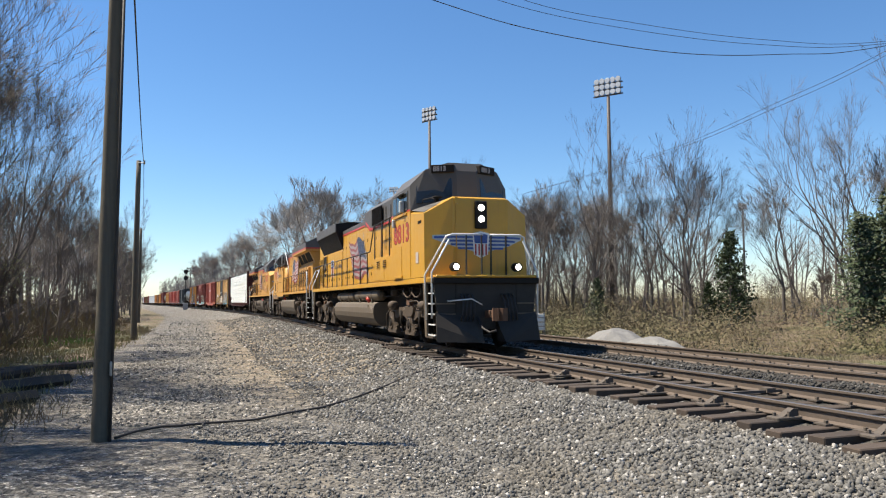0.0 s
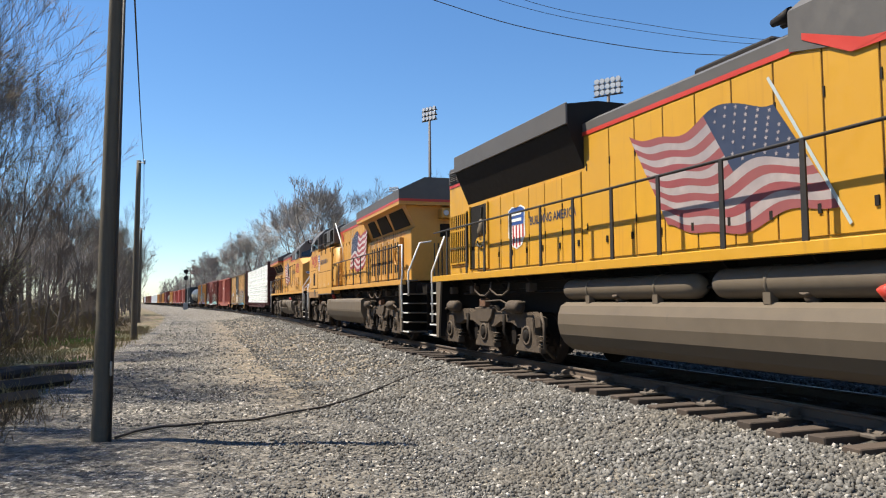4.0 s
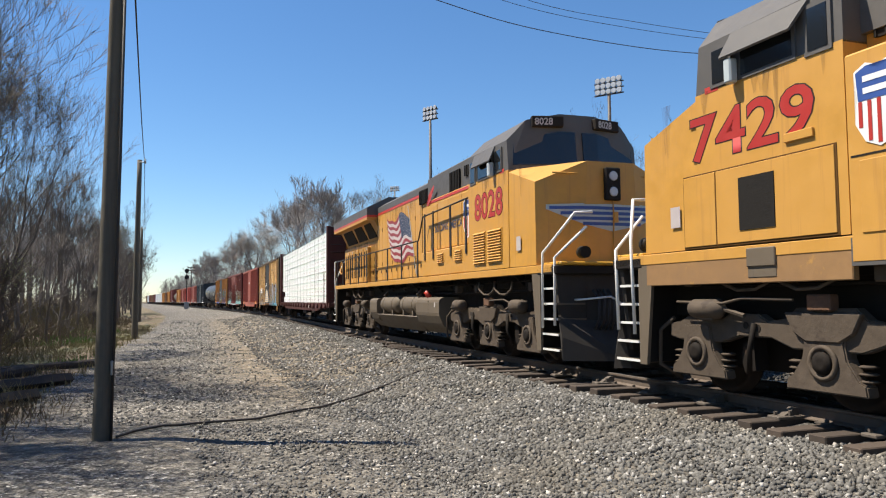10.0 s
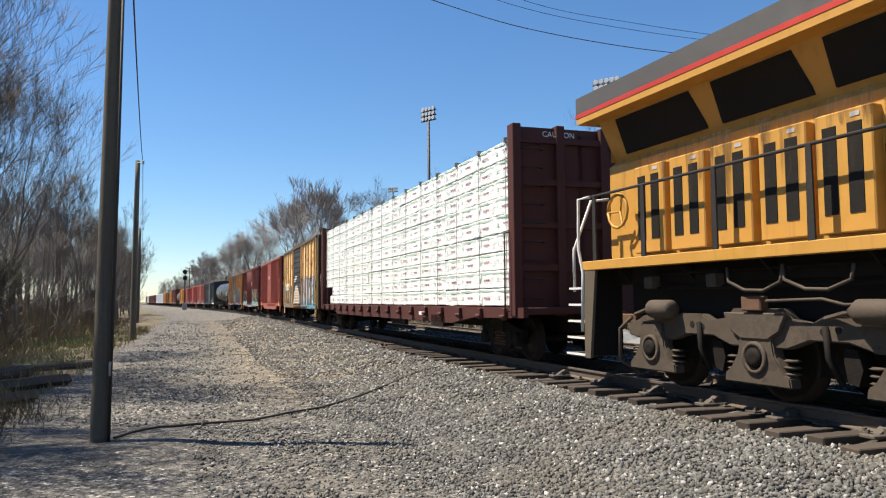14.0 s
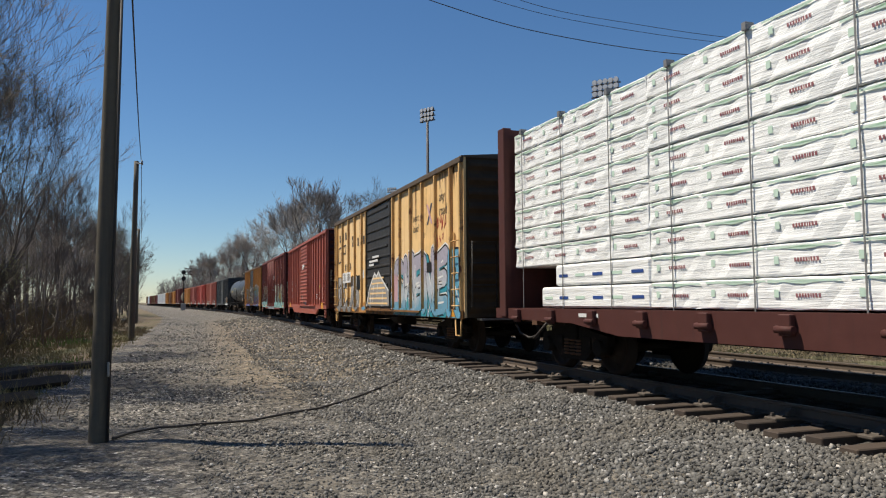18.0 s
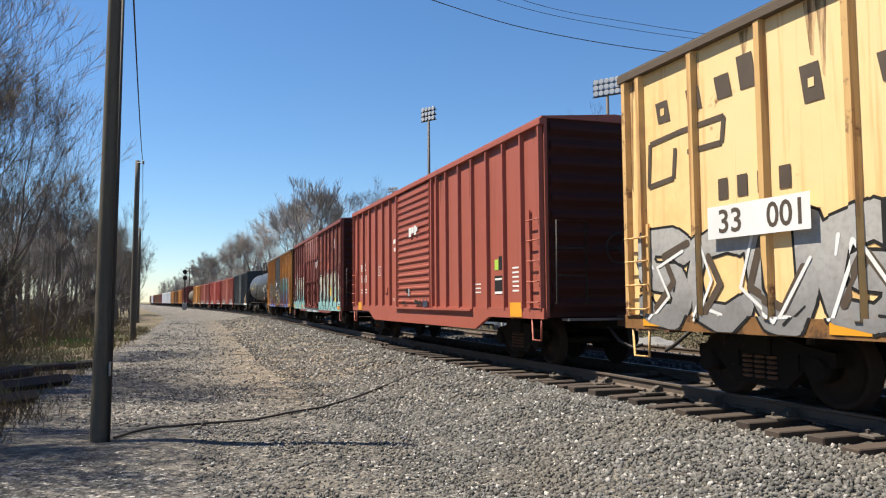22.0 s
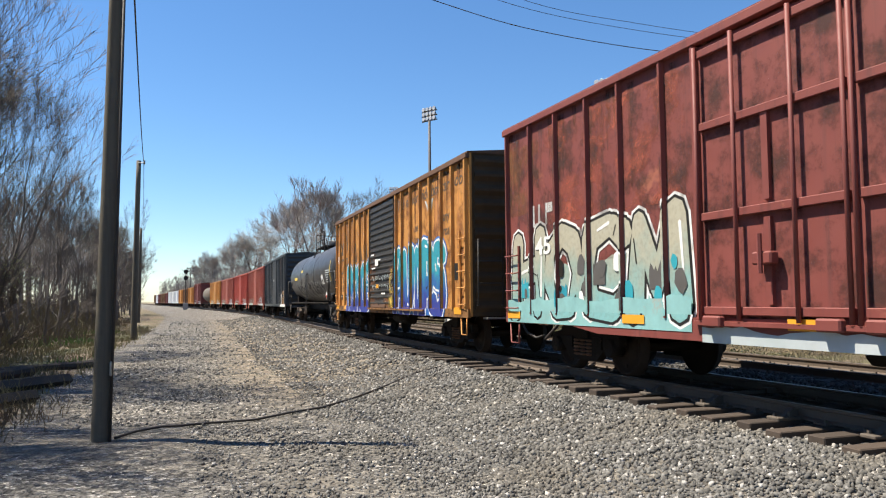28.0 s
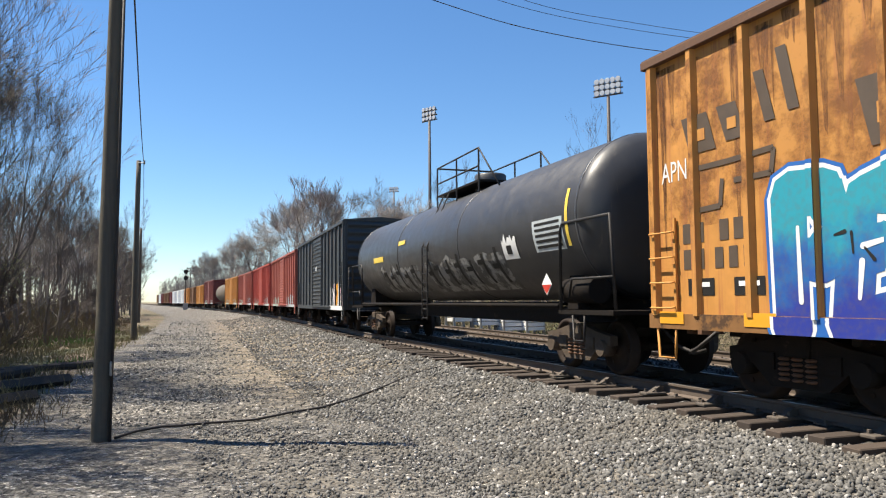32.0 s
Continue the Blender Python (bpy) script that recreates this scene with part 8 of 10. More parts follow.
        for a, b in ((-1.5, -0.55), (-0.55, 0.35)):
            mid = (a + b) / 2
            bm = pipe(B(), [(xc + a, sd * 1.36, 1.62), (xc + a + 0.03, sd * 1.37, 1.46), (xc + mid - 0.15, sd * 1.37, 1.36), (xc + mid + 0.15, sd * 1.37, 1.37), (xc + b - 0.03, sd * 1.37, 1.48), (xc + b, sd * 1.36, 1.66)], 0.022, 6)
            part("hose", bm, TRUCK_GREY, car, "dusty hose looped under the walkway")
        for dx in (-2.2, 0.75, 2.1):
            bm = boxed(xc + dx - 0.09, xc + dx + 0.09, *sorted((sd * 1.12, sd * 1.30)), 1.42, 1.60, bev=0.02)
            part("valve_box", bm, TRUCK_GREY, car)
    bm = B()
    box(bm, xc - 2.5, xc + 2.5, -0.8, 0.8, 0.35, 1.05)
    part("bogie_centre", bm, TRUCK_BLACK, car)
    for dx in axles:
        wheelset(car, xc + dx, LOCO_WHEEL, 0.52, turn)


def stanchions(car, xs, y, z0, z1, material, wide=0.045):
    for x in xs:
        bm = B()
        prism(bm, ((x - wide, z0 - 0.12), (x + wide, z0 - 0.12), (x + wide * 0.75, z1), (x - wide * 0.75, z1)), "y", *sorted((y, y + 0.025 * (1 if y > 0 else -1))))
        part("stanchion", bm, material, car)


def rail_pipe(car, pts, material, r=0.022, label=""):
    bm = B()
    pipe(bm, pts, r, 7)
    return part("handrail", bm, material, car, label)


def steps(car, x, way, y, n=5, z0=0.36, z1=1.72):
    """An open step well at a platform's corner: grey side plate, inner plate and pale-edged treads."""
    sd = 1 if y > 0 else -1
    bm = prism(B(), ((x + way * 0.50, z1 + 0.12), (x + way * 0.86, z1 + 0.12), (x + way * 0.66, z0 - 0.03), (x + way * 0.50, z0 - 0.03)), "y", *sorted((sd * 1.44, sd * 1.49)))
    well = part("step_well", bm, TANK_GREY, car, "dusty grey step side plate")
    part("inner_plate", boxed(*sorted((x - way * 0.05, x + way * 0.62)), *sorted((sd * 0.84, sd * 0.87)), z0, z1), LOCO_DARK, well)
    part("back_plate", boxed(*sorted((x + way * 0.58, x + way * 0.62)), *sorted((sd * 0.87, sd * 1.44)), z0, z1 + 0.1), LOCO_DARK, well)
    for i in range(n):
        z = z0 + (z1 - z0) * i / n
        bm = boxed(*sorted((x - way * 0.16 + way * 0.03 * i, x + way * 0.56)), *sorted((sd * 0.88, sd * 1.44)), z - 0.015, z + 0.02)
        tread = part("tread", bm, TANK_GREY, well)
        part("tread_edge", boxed(*sorted((x - way * 0.15 + way * 0.03 * i, x + way * 0.52)), *sorted((sd * 1.442, sd * 1.455)), z - 0.012, z + 0.024), RAILING, tread, "pale step edge")


def flag(car, xb, zb, xt, zt, length, height, y, sd, red, white):
    """A waving striped flag painted on the hood; it streams back from its pole."""
    H = height

    def at(u, v):
        z = zt - 0.12 - v * H
        x = xt + (xb - xt) * ((zt - z) / (zt - zb)) + u * length
        wave = 0.11 * math.sin(8.4 * u - 0.6 + 0.5 * v) * (0.35 + u) - 0.10 * u + 0.05 * math.sin(17 * u + 2 + v) * (0.3 + u) - 0.16 * math.exp(-((u - 0.02) / 0.12) ** 2) * (1 - v)
        z += wave
        x -= 0.18 * v * math.sin(4 * u) * (1 - u)
        return x, y + sd * 0.012, z

    n = 30
    for k in range(13):
        bm = B()
        u0 = 0.42 if k < 7 else 0.0
        lo = [bm.verts.new(at(u0 + (1 - u0) * i / n, k / 13)) for i in range(n + 1)]
        hi = [bm.verts.new(at(u0 + (1 - u0) * i / n, (k + 1) / 13)) for i in range(n + 1)]
        for i in range(n):
            bm.faces.new((lo[i], lo[i + 1], hi[i + 1], hi[i]))
        part("flag_stripe", bm, red if k % 2 == 0 else white, car)
    bm = B()
    g = [[bm.verts.new(at(0.42 * i / 12, 7 / 13 * j / 6)) for i in range(13)] for j in range(7)]
    for j in range(6):
        for i in range(12):
            bm.faces.new((g[j][i], g[j][i + 1], g[j + 1][i + 1], g[j + 1][i]))
    part("flag_canton", bm, NAVY, car)
    bm = B()
    for r in range(7):
        for c in range(6):
            u, v = 0.42 * (c + 0.5 + 0.5 * (r % 2)) / 6.6, 7 / 13 * (r + 0.5) / 7
            p = Vector(at(u, v)) + Vector((0, sd * 0.004, 0))
            s = height * 0.022
            ring = []
            for k in range(10):
                a, rr = k * math.pi / 5, s if k % 2 == 0 else s * 0.45
                ring.append(bm.verts.new(p + Vector((rr * math.sin(a), 0, rr * math.cos(a)))))
            bm.faces.new(ring)
    part("flag_stars", bm, white, car, "small white stars")
    bm = B()
    d = Vector((xb - xt, 0, zb - zt)).normalized()
    a = Vector((d.z, 0, -d.x)) * 0.022
    p, q = Vector((xt, y + sd * 0.014, zt + 0.06)), Vector((xb, y + sd * 0.014, zb))
    quad(bm, p + a, p - a, q - a, q + a)
    part("flag_pole", bm, PAINT_SILVER, car)


def shield(car, x, z, w, h, y, sd):
    """A plain shield emblem: blue chief over red and white stripes."""
    patch("emblem", ((x - w / 2, z + h * 0.42), (x - w * 0.25, z + h / 2), (x, z + h * 0.44), (x + w * 0.25, z + h / 2), (x + w / 2, z + h * 0.42), (x + w * 0.44, z + h * 0.1), (x + w / 2, z - h * 0.2), (x + w * 0.3, z - h * 0.42), (x, z - h / 2), (x - w * 0.3, z - h * 0.42), (x - w / 2, z - h * 0.2), (x - w * 0.44, z + h * 0.1)), y, WHITE, car, sd, "shield emblem", 0.006)
    patch("emblem", ((x - w * 0.46, z + h * 0.40), (x - w * 0.25, z + h * 0.46), (x, z + h * 0.40), (x + w * 0.25, z + h * 0.46), (x + w * 0.46, z + h * 0.40), (x + w * 0.42, z + h * 0.06), (x - w * 0.42, z + h * 0.06)), y, BLUE, car, sd, "", 0.010)
    for i in range(5):
        xx = x + (i - 2) * w * 0.19
        lo = z - h * (0.46 if i == 2 else 0.42 if i in (1, 3) else 0.25)
        patch("emblem", ((xx - w * 0.04, lo), (xx + w * 0.04, lo), (xx + w * 0.04, z + h * 0.05), (xx - w * 0.04, z + h * 0.05)), y, RED_DEEP, car, sd, "", 0.010)
    for k in (0.31, 0.17):
        bars("emblem", car, x, z + h * k, w * 0.62, h * 0.07, y + sd * 0.010, WHITE, "", sd)


def nose_wings(car, place, sd):
    """Blue and white wings beside a shield on a nose facet. place maps (across, up) to a point."""
    def flat(name, pts, material, lift):
        bm = B()
        bm.faces.new([bm.verts.new(place(a, b, lift)) for a, b in pts])
        part(name, bm, material, car)

    flat("emblem", ((0.0, 0.30), (sd * 0.75, 0.26), (sd * 1.22, 0.30), (sd * 1.18, 0.18), (sd * 0.85, -0.02), (sd * 0.5, -0.12), (sd * 0.35, -0.28), (0.0, -0.18)), PAINT_SILVER, 0.006)
    flat("emblem", ((0.0, 0.26), (sd * 0.52, 0.22), (sd * 0.5, -0.06), (sd * 0.32, -0.22), (0.0, -0.14)), BLUE, 0.009)
    for k in range(4):
        z = 0.21 - k * 0.085
        flat("emblem", ((sd * 0.55, z), (sd * (1.12 - k * 0.13), z + 0.02), (sd * (1.08 - k * 0.13), z - 0.03), (sd * 0.55, z - 0.045)), NAVY, 0.009)


def number_board(car, x, y, z, words, turn=0.0, tilt=0.0):
    bm = B()
    box(bm, -0.06, 0.10, -0.33, 0.33, -0.115, 0.115, 0.015)
    bd = part("number_board", bm, LOCO_DARK, car)
    bd.matrix_basis = pose(x, y, z, 0, tilt, turn)
    write("number", words, 0.2, FLAG_WHITE, bd, 0, 0, 0, 1, 0.004, 0.95)
    num = bd.children[-1]
    num.matrix_basis = Matrix(((0, -1, 0, -0.060), (1, 0, 0, 0.27), (0, 0, 1, -0.07), (0, 0, 0, 1)))
    return bd


def louvres(car, xa, xb, za, zb, y, sd, n, material, frame_material=None):
    bm = B()
    box(bm, xa, xb, *sorted((y, y + sd * 0.012)), za, zb)
    lv = part("louvre_panel", bm, frame_material or material, car)
    for i in range(n):
        z = za + (zb - za) * (i + 0.5) / n
        bm = B()
        prism(bm, ((y + sd * 0.012, z - 0.35 * (zb - za) / n), (y + sd * 0.045, z - 0.3 * (zb - za) / n), (y + sd * 0.012, z + 0.3 * (zb - za) / n)), "x", xa + 0.03, xb - 0.03)
        part("slat", bm, material, lv)
    return lv


def grille(car, xa, xb, za, zb, y, sd, n, label="dark ventilation grille"):
    bm = B()
    box(bm, xa, xb, *sorted((y - sd * 0.02, y + sd * 0.012)), za, zb)
    g = part("grille", bm, RADIATOR, car, label)
    for i in range(n + 1):
        x = xa + (xb - xa) * i / n
        bm = B()
        box(bm, x - 0.014, x + 0.014, *sorted((y, y + sd * 0.03)), za, zb)
        part("grille_bar", bm, LOCO_DARK, g)
    return g


def windows(car, panes, y, sd, frame_material, slope=0.0):
    for xa, xb, za, zb in panes:
        bm = B()
        prism(bm, ((xa - 0.05, za - 0.05), (xb + 0.05, za - 0.05), (xb + 0.05, zb + 0.05), (xa - 0.05, zb + 0.05)), "y", *sorted((y - sd * 0.03, y + sd * 0.025)))
        fr = part("window_frame", bm, frame_material, car)
        bm = B()
        box(bm, xa, xb, *sorted((y + sd * 0.02, y + sd * 0.032)), za, zb)
        part("window_pane", bm, GLASS, fr, "dark reflecting glass")


def hull(bm, pts):
    """A closed convex body round the points."""
    vs = [bm.verts.new(p) for p in pts]
    out = bmesh.ops.convex_hull(bm, input=vs)
    dead = [g for g in out["geom_interior"] if isinstance(g, bmesh.types.BMVert)]
    bmesh.ops.delete(bm, geom=dead, context="VERTS")
    return bm


def both(pts):
    return [(x, s * y, z) for x, y, z in pts for s in (1, -1)]


def engine_doors(car, xs, za, zb, y, paint):
    for sd in (1, -1):
        for a, b in zip(xs, xs[1:]):
            bm = B()
            box(bm, a + 0.012, b - 0.012, *sorted((sd * y, sd * (y + 0.018))), za, zb, 0.006)
            d = part("hood_door", bm, paint, car)
            bm = B()
            box(bm, a - 0.009, a + 0.009, *sorted((sd * y, sd * (y + 0.005))), za, zb)
            part("door_seam", bm, SEAM, car)
            bm = B()
            box(bm, a + 0.07, a + 0.12, *sorted((sd * (y + 0.018), sd * (y + 0.035))), za + 0.25, za + 0.36)
            part("latch", bm, LOCO_DARK, d)
            hinge = part("hinge", boxed(b - 0.03, b - 0.005, *sorted((sd * (y + 0.018), sd * (y + 0.03))), za + 0.5, za + 0.62), LOCO_DARK, d)
            again(hinge, Matrix.Translation((0, 0, zb - za - 1.1)))


def front_gear(car, plow=True):
    """Coupler, pilot, plough, hoses and steps of a nose end."""
    coupler(car, 0.1, 1, 0.9)
    bm = B()
    hull(bm, both([(0.95, 1.45, 1.72), (1.05, 1.45, 1.72), (0.95, 1.3, 0.5), (1.05, 1.3, 0.5)]))
    part("pilot", bm, PLOUGH, car, "dark pilot plate")
    bm = B()
    box(bm, 0.85, 1.6, -1.5, 1.5, 1.70, 1.86, 0.02)
    part("anticlimber", bm, LOCO_DARK, car)
    part("pilot_lip", boxed(0.82, 1.5, -1.42, 1.42, 1.86, 1.93, bev=0.02), YELLOW_CLEAN, car, "yellow lip over the dark pilot")
    if plow:
        for sd in (1, -1):
            bm = B()
            hull(bm, [(0.92, sd * 0.25, 0.85), (0.92, sd * 1.42, 0.95), (0.35, sd * 0.3, 0.18), (0.75, sd * 1.45, 0.2), (0.6, sd * 0.25, 0.5), (0.8, sd * 1.42, 0.6), (1.0, sd * 1.3, 0.22), (0.85, sd * 0.25, 0.2)])
            part("plough_blade", bm, PLOUGH, car, "dark angled snow plough blade")
    for i in range(8):
        y = 0.42 + 0.1 * (i % 4)
        y = y if i < 4 else -y
        bm = B()
        pipe(bm, [(0.93, y, 1.42), (0.72, y, 1.25), (0.68, y * 1.05, 0.9), (0.78, y * 1.1, 0.72)], 0.024, 6)
        part("air_hose", bm, CABLE, car)
    rail_pipe(car, [(0.9, 1.1, 1.25), (0.72, 1.1, 1.25), (0.70, 0.5, 1.3), (0.75, 0.2, 1.15)], RAILING, 0.018)
    for sd in (1, -1):
        steps(car, 1.0, 1, sd * 1.4)


def fuel_tank(car, xa, xb, zt, material, cut=None, rounded=False):
    half = ((1.32, zt), (1.40, zt - 0.02), (1.45, zt - 0.07), (1.47, zt - 0.14), (1.47, 0.92), (1.455, 0.84), (1.37, 0.64), (1.33, 0.58), (1.06, 0.37), (1.0, 0.36))
    prof = [(-a, b) for a, b in half] + list(half[::-1])
    if rounded:
        half = ((1.30, zt), (1.41, zt - 0.06), (1.47, zt - 0.2), (1.48, zt - 0.38), (1.44, zt - 0.56), (1.34, 0.50), (1.2, 0.40), (1.0, 0.36))
        prof = [(-a, b) for a, b in half] + [p for p in half[::-1]]
    bm = B()
    if cut is None:
        prism(bm, prof, "x", xa, xb)
        part("fuel_tank", bm, material, car, "dusty grey fuel tank")
    else:
        prism(bm, prof, "x", xa, cut[0])
        tank = part("fuel_tank", bm, material, car, "dusty grey fuel tank")
        bm = B()
        prism(bm, ((-1.43, 0.80), (-1.45, 0.78), (-1.12, 0.36), (1.12, 0.36), (1.45, 0.78), (1.43, 0.80)), "x", cut[0], cut[1])
        box(bm, cut[0], cut[1], -0.8, 0.8, 0.8, zt)
        part("tank_well", bm, material, tank)
        bm = B()
        prism(bm, prof, "x", cut[1], xb)
        part("tank_end", bm, material, tank)
    for sd in (1, -1):
        bm = B()
        box(bm, xa + 0.9, xa + 0.96, *sorted((sd * 1.45, sd * 1.47)), zt - 0.42, zt - 0.1)
        part("sight_gauge", bm, LOCO_DARK, car)
        for x in (xa + 2.4, xb - 1.6):
            bm = B()
            rod(bm, (x, sd * 1.15, zt - 0.05), (x, sd * 1.26, zt + 0.13), 0.085, 10)
            rod(bm, (x, sd * 1.25, zt + 0.12), (x, sd * 1.29, zt + 0.16), 0.10, 10)
            part("vent_cap", bm, TRUCK_GREY, car)
        bars("notice", car, xa + 0.35, zt - 0.2, 0.09, 0.12, sd * 1.472, FLAG_WHITE, "", sd)
        bm = B()
        rod(bm, (xa + 1.3, sd * 1.3, zt), (xa + 1.36, sd * 1.4, zt + 0.16), 0.07, 9)
        part("filler_cap", bm, RED, car, "red fuel filler cap")


def air_tank(car, xa, xb, y, z, r, material):
    bm = B()
    lathe(bm, ((xa, 0.03), (xa + 0.04, r * 0.6), (xa + 0.14, r * 0.93), (xa + 0.24, r), (xb - 0.24, r), (xb - 0.14, r * 0.93), (xb - 0.04, r * 0.6), (xb, 0.03)), (0, y, z), "x", 22)
    t = part("air_tank", bm, material, car, "grey cylindrical air tank")
    for x in (xa + (xb - xa) * 0.25, xa + (xb - xa) * 0.75):
        bm = B()
        lathe(bm, ((x - 0.025, r), (x - 0.02, r + 0.012), (x + 0.02, r + 0.012), (x + 0.025, r)), (0, y, z), "x", 20)
        sgn = 1 if y > 0 else -1
        box(bm, x - 0.06, x + 0.06, *sorted((y + sgn * r * 0.3, y + sgn * (r * 0.9))), z - r - 0.06, z - r * 0.6)
        part("tank_strap", bm, material, t)


def underframe(car, xa, xb, edge):
    # The two lower beams are added dark boxes that block daylight behind the bogies.
    for name, inset, y, z0, z1 in (("deck_frame", 0.0, 1.02, 1.50, 1.79), ("frame_beam", 0.6, 0.92, 1.02, 1.50), ("centre_beam", 0.9, 0.5, 0.45, 1.02)):
        part(name, boxed(xa + inset, xb - inset, -y, y, z0, z1), LOCO_DARK, car)
    for sd in (1, -1):
        bm = B()
        box(bm, xa, xb, *sorted((sd * 1.36, sd * 1.5)), 1.74, 1.885, 0.008)
        part("walkway_edge", bm, edge, car, "yellow walkway edge")
        bm = B()
        box(bm, xa, xb, *sorted((sd * 1.0, sd * 1.4)), 1.84, 1.878)
        part("walkway", bm, LOCO_GREY, car)
        k = int((xb - xa) / 1.4)
        for i in range(k):
            x = xa + 0.7 + i * (xb - xa - 1.4) / (k - 1)
            bm = prism(B(), ((sd * 1.36, 1.84), (sd * 1.02, 1.84), (sd * 1.02, 1.52)), "x", x - 0.015, x + 0.015)
            part("gusset", bm, LOCO_DARK, car)
        for dy, z in ((0.0, 1.64), (0.06, 1.42)):
            bm = rod(B(), (xa + 1.5, sd * (1.10 + dy), z), (xb - 1.5, sd * (1.10 + dy), z), 0.028, 6)
            part("conduit", bm, TRUCK_BLACK, car)


def sd_locomotive():
    car = thing("locomotive", "yellow and grey diesel locomotive with lit headlamps", "locomotive", "locomotives")
    Y, G = YELLOW_CLEAN, LOCO_GREY
    L = 23.7
    underframe(car, 1.0, 22.6, Y)
    front_gear(car)
    # nose
    bm = B()
    hull(bm, both([(1.33, 0.8, 1.9), (1.33, 0.8, 4.02), (1.66, 1.49, 1.9), (1.7, 1.49, 3.62), (3.1, 1.49, 1.9), (3.1, 1.49, 3.76), (3.1, 0.8, 3.98), (1.45, 0.75, 4.07)]))
    part("nose", bm, Y, car, "bright yellow nose")
    bm = B()
    hull(bm, both([(1.72, 0.84, 4.03), (3.15, 0.8, 4.06), (1.82, 1.46, 3.67), (3.15, 1.46, 3.86), (1.8, 1.1, 3.6)]))
    part("nose_top", bm, G, car, "grey anti-glare nose top")
    bm = B()
    for z in (2.15, 3.2, 3.95):
        box(bm, 1.285, 1.33, 0.66, 0.74, z - 0.09, z + 0.09)
    box(bm, 1.305, 1.329, 0.69, 0.71, 1.95, 3.95)
    part("nose_door_hinge", bm, Y, car)
    # cab
    bm = B()
    hull(bm, both([(3.05, 1.5, 1.9), (5.25, 1.5, 1.9), (3.05, 1.5, 3.86), (5.25, 1.5, 3.86)]))
    part("cab", bm, Y, car)
    bm = B()
    hull(bm, both([(3.05, 1.49, 3.82), (5.25, 1.49, 3.86), (2.35, 0.3, 3.82), (3.12, 1.49, 4.58), (5.25, 1.49, 4.5), (2.82, 1.1, 5.02), (5.25, 1.15, 4.94), (2.55, 0.5, 5.2), (2.42, 0.3, 4.95), (5.25, 0.6, 5.1)]))
    part("cab_top", bm, G, car, "grey cab roof and window band")
    for sd in (1, -1):
        bm = B()
        hull(bm, [(2.43, sd * 0.42, 4.08), (2.94, sd * 1.34, 4.04), (2.49, sd * 0.42, 4.76), (3.0, sd * 1.32, 4.56), (2.55, sd * 0.40, 4.08), (3.06, sd * 1.32, 4.04), (2.61, sd * 0.40, 4.76), (3.12, sd * 1.30, 4.56)])
        ob = part("windscreen", bm, GLASS, car, "dark windscreen pane")
        ob.matrix_basis = Matrix.Translation((-0.02, sd * 0.012, 0))
        number_board(car, 2.58, sd * 0.66, 5.02, "8813", -sd * 28)
        windows(car, ((3.35, 3.68, 3.96, 4.4), (3.75, 4.5, 3.93, 4.4), (4.6, 4.95, 3.9, 4.38)), sd * 1.49, sd, G)
        bm = B()
        hull(bm, [(3.65, sd * 1.5, 4.44), (4.6, sd * 1.5, 4.44), (3.65, sd * 1.68, 4.36), (4.6, sd * 1.68, 4.36), (3.65, sd * 1.5, 4.47), (4.6, sd * 1.5, 4.47)])
        part("sunshade", bm, G, car)
        bm = B()
        box(bm, 3.62, 3.76, *sorted((sd * 1.52, sd * 1.66)), 3.85, 4.2, 0.02)
        box(bm, 4.72, 4.84, *sorted((sd * 1.52, sd * 1.6)), 3.5, 3.75, 0.02)
        part("mirror", bm, PAINT_SILVER, car)
        bm = B()
        box(bm, 3.4, 4.95, *sorted((sd * 1.5, sd * 1.54)), 3.76, 3.83, 0.01)
        part("arm_rest", bm, Y, car)
        bm = B()
        box(bm, 3.9, 4.9, *sorted((sd * 1.5, sd * 1.55)), 1.93, 2.0, 0.01)
        part("drip_edge", bm, Y, car)
        patch("stripe", ((3.06, 3.84), (3.4, 3.84), (3.4, 3.89), (3.06, 3.89)), sd * 1.5, RED, car, sd)
        patch("stripe", ((4.98, 3.84), (5.25, 3.84), (5.25, 3.9), (4.98, 3.9)), sd * 1.5, RED, car, sd)
        stretch(write("number", "8813", 0.76, BLACK, car, 4.62, 3.0, sd * 1.498, sd, 0.026, 0.86, 0.0, "dark number edge"), 3.18, 4.94)
        stretch(write("number", "8813", 0.76, RED_DEEP, car, 4.62, 3.0, sd * 1.5, sd, 0.012, 0.86), 3.2, 4.92)
        bm = B()
        box(bm, 4.0, 5.15, *sorted((sd * 1.5, sd * 1.512)), 2.0, 2.88, 0.006)
        part("side_hatch", bm, Y, car)
        bars("notice", car, 2.35, 2.45, 0.26, 0.3, sd * 1.5, FLAG_WHITE, "small white notice", sd)
        bm = B()
        for k in range(4):
            box(bm, 1.95 + k * 0.09, 2.0 + k * 0.09, *sorted((sd * 1.49, sd * 1.505)), 3.38, 3.46)
        part("vent", bm, LOCO_DARK, car)
        # raised electrical cabinet
        bm = B()
        box(bm, 5.25, 7.9, *sorted((sd * 1.15, sd * 1.49)), 1.9, 2.72, 0.02)
        part("equipment_box", bm, Y, car)
        for x in (6.0, 6.9):
            for k in range(2):
                louvres(car, x + k * 0.22, x + k * 0.22 + 0.17, 2.35, 2.6, sd * 1.49, sd, 4, LOCO_DARK, Y)
        bm = B()
        box(bm, 6.3, 7.7, *sorted((sd * 1.49, sd * 1.5)), 1.95, 2.66, 0.004)
        part("hatch", bm, Y, car)
        grille(car, 7.5, 8.95, 3.96, 4.55, sd * 1.28, sd, 14)
    # hood
    bm = B()
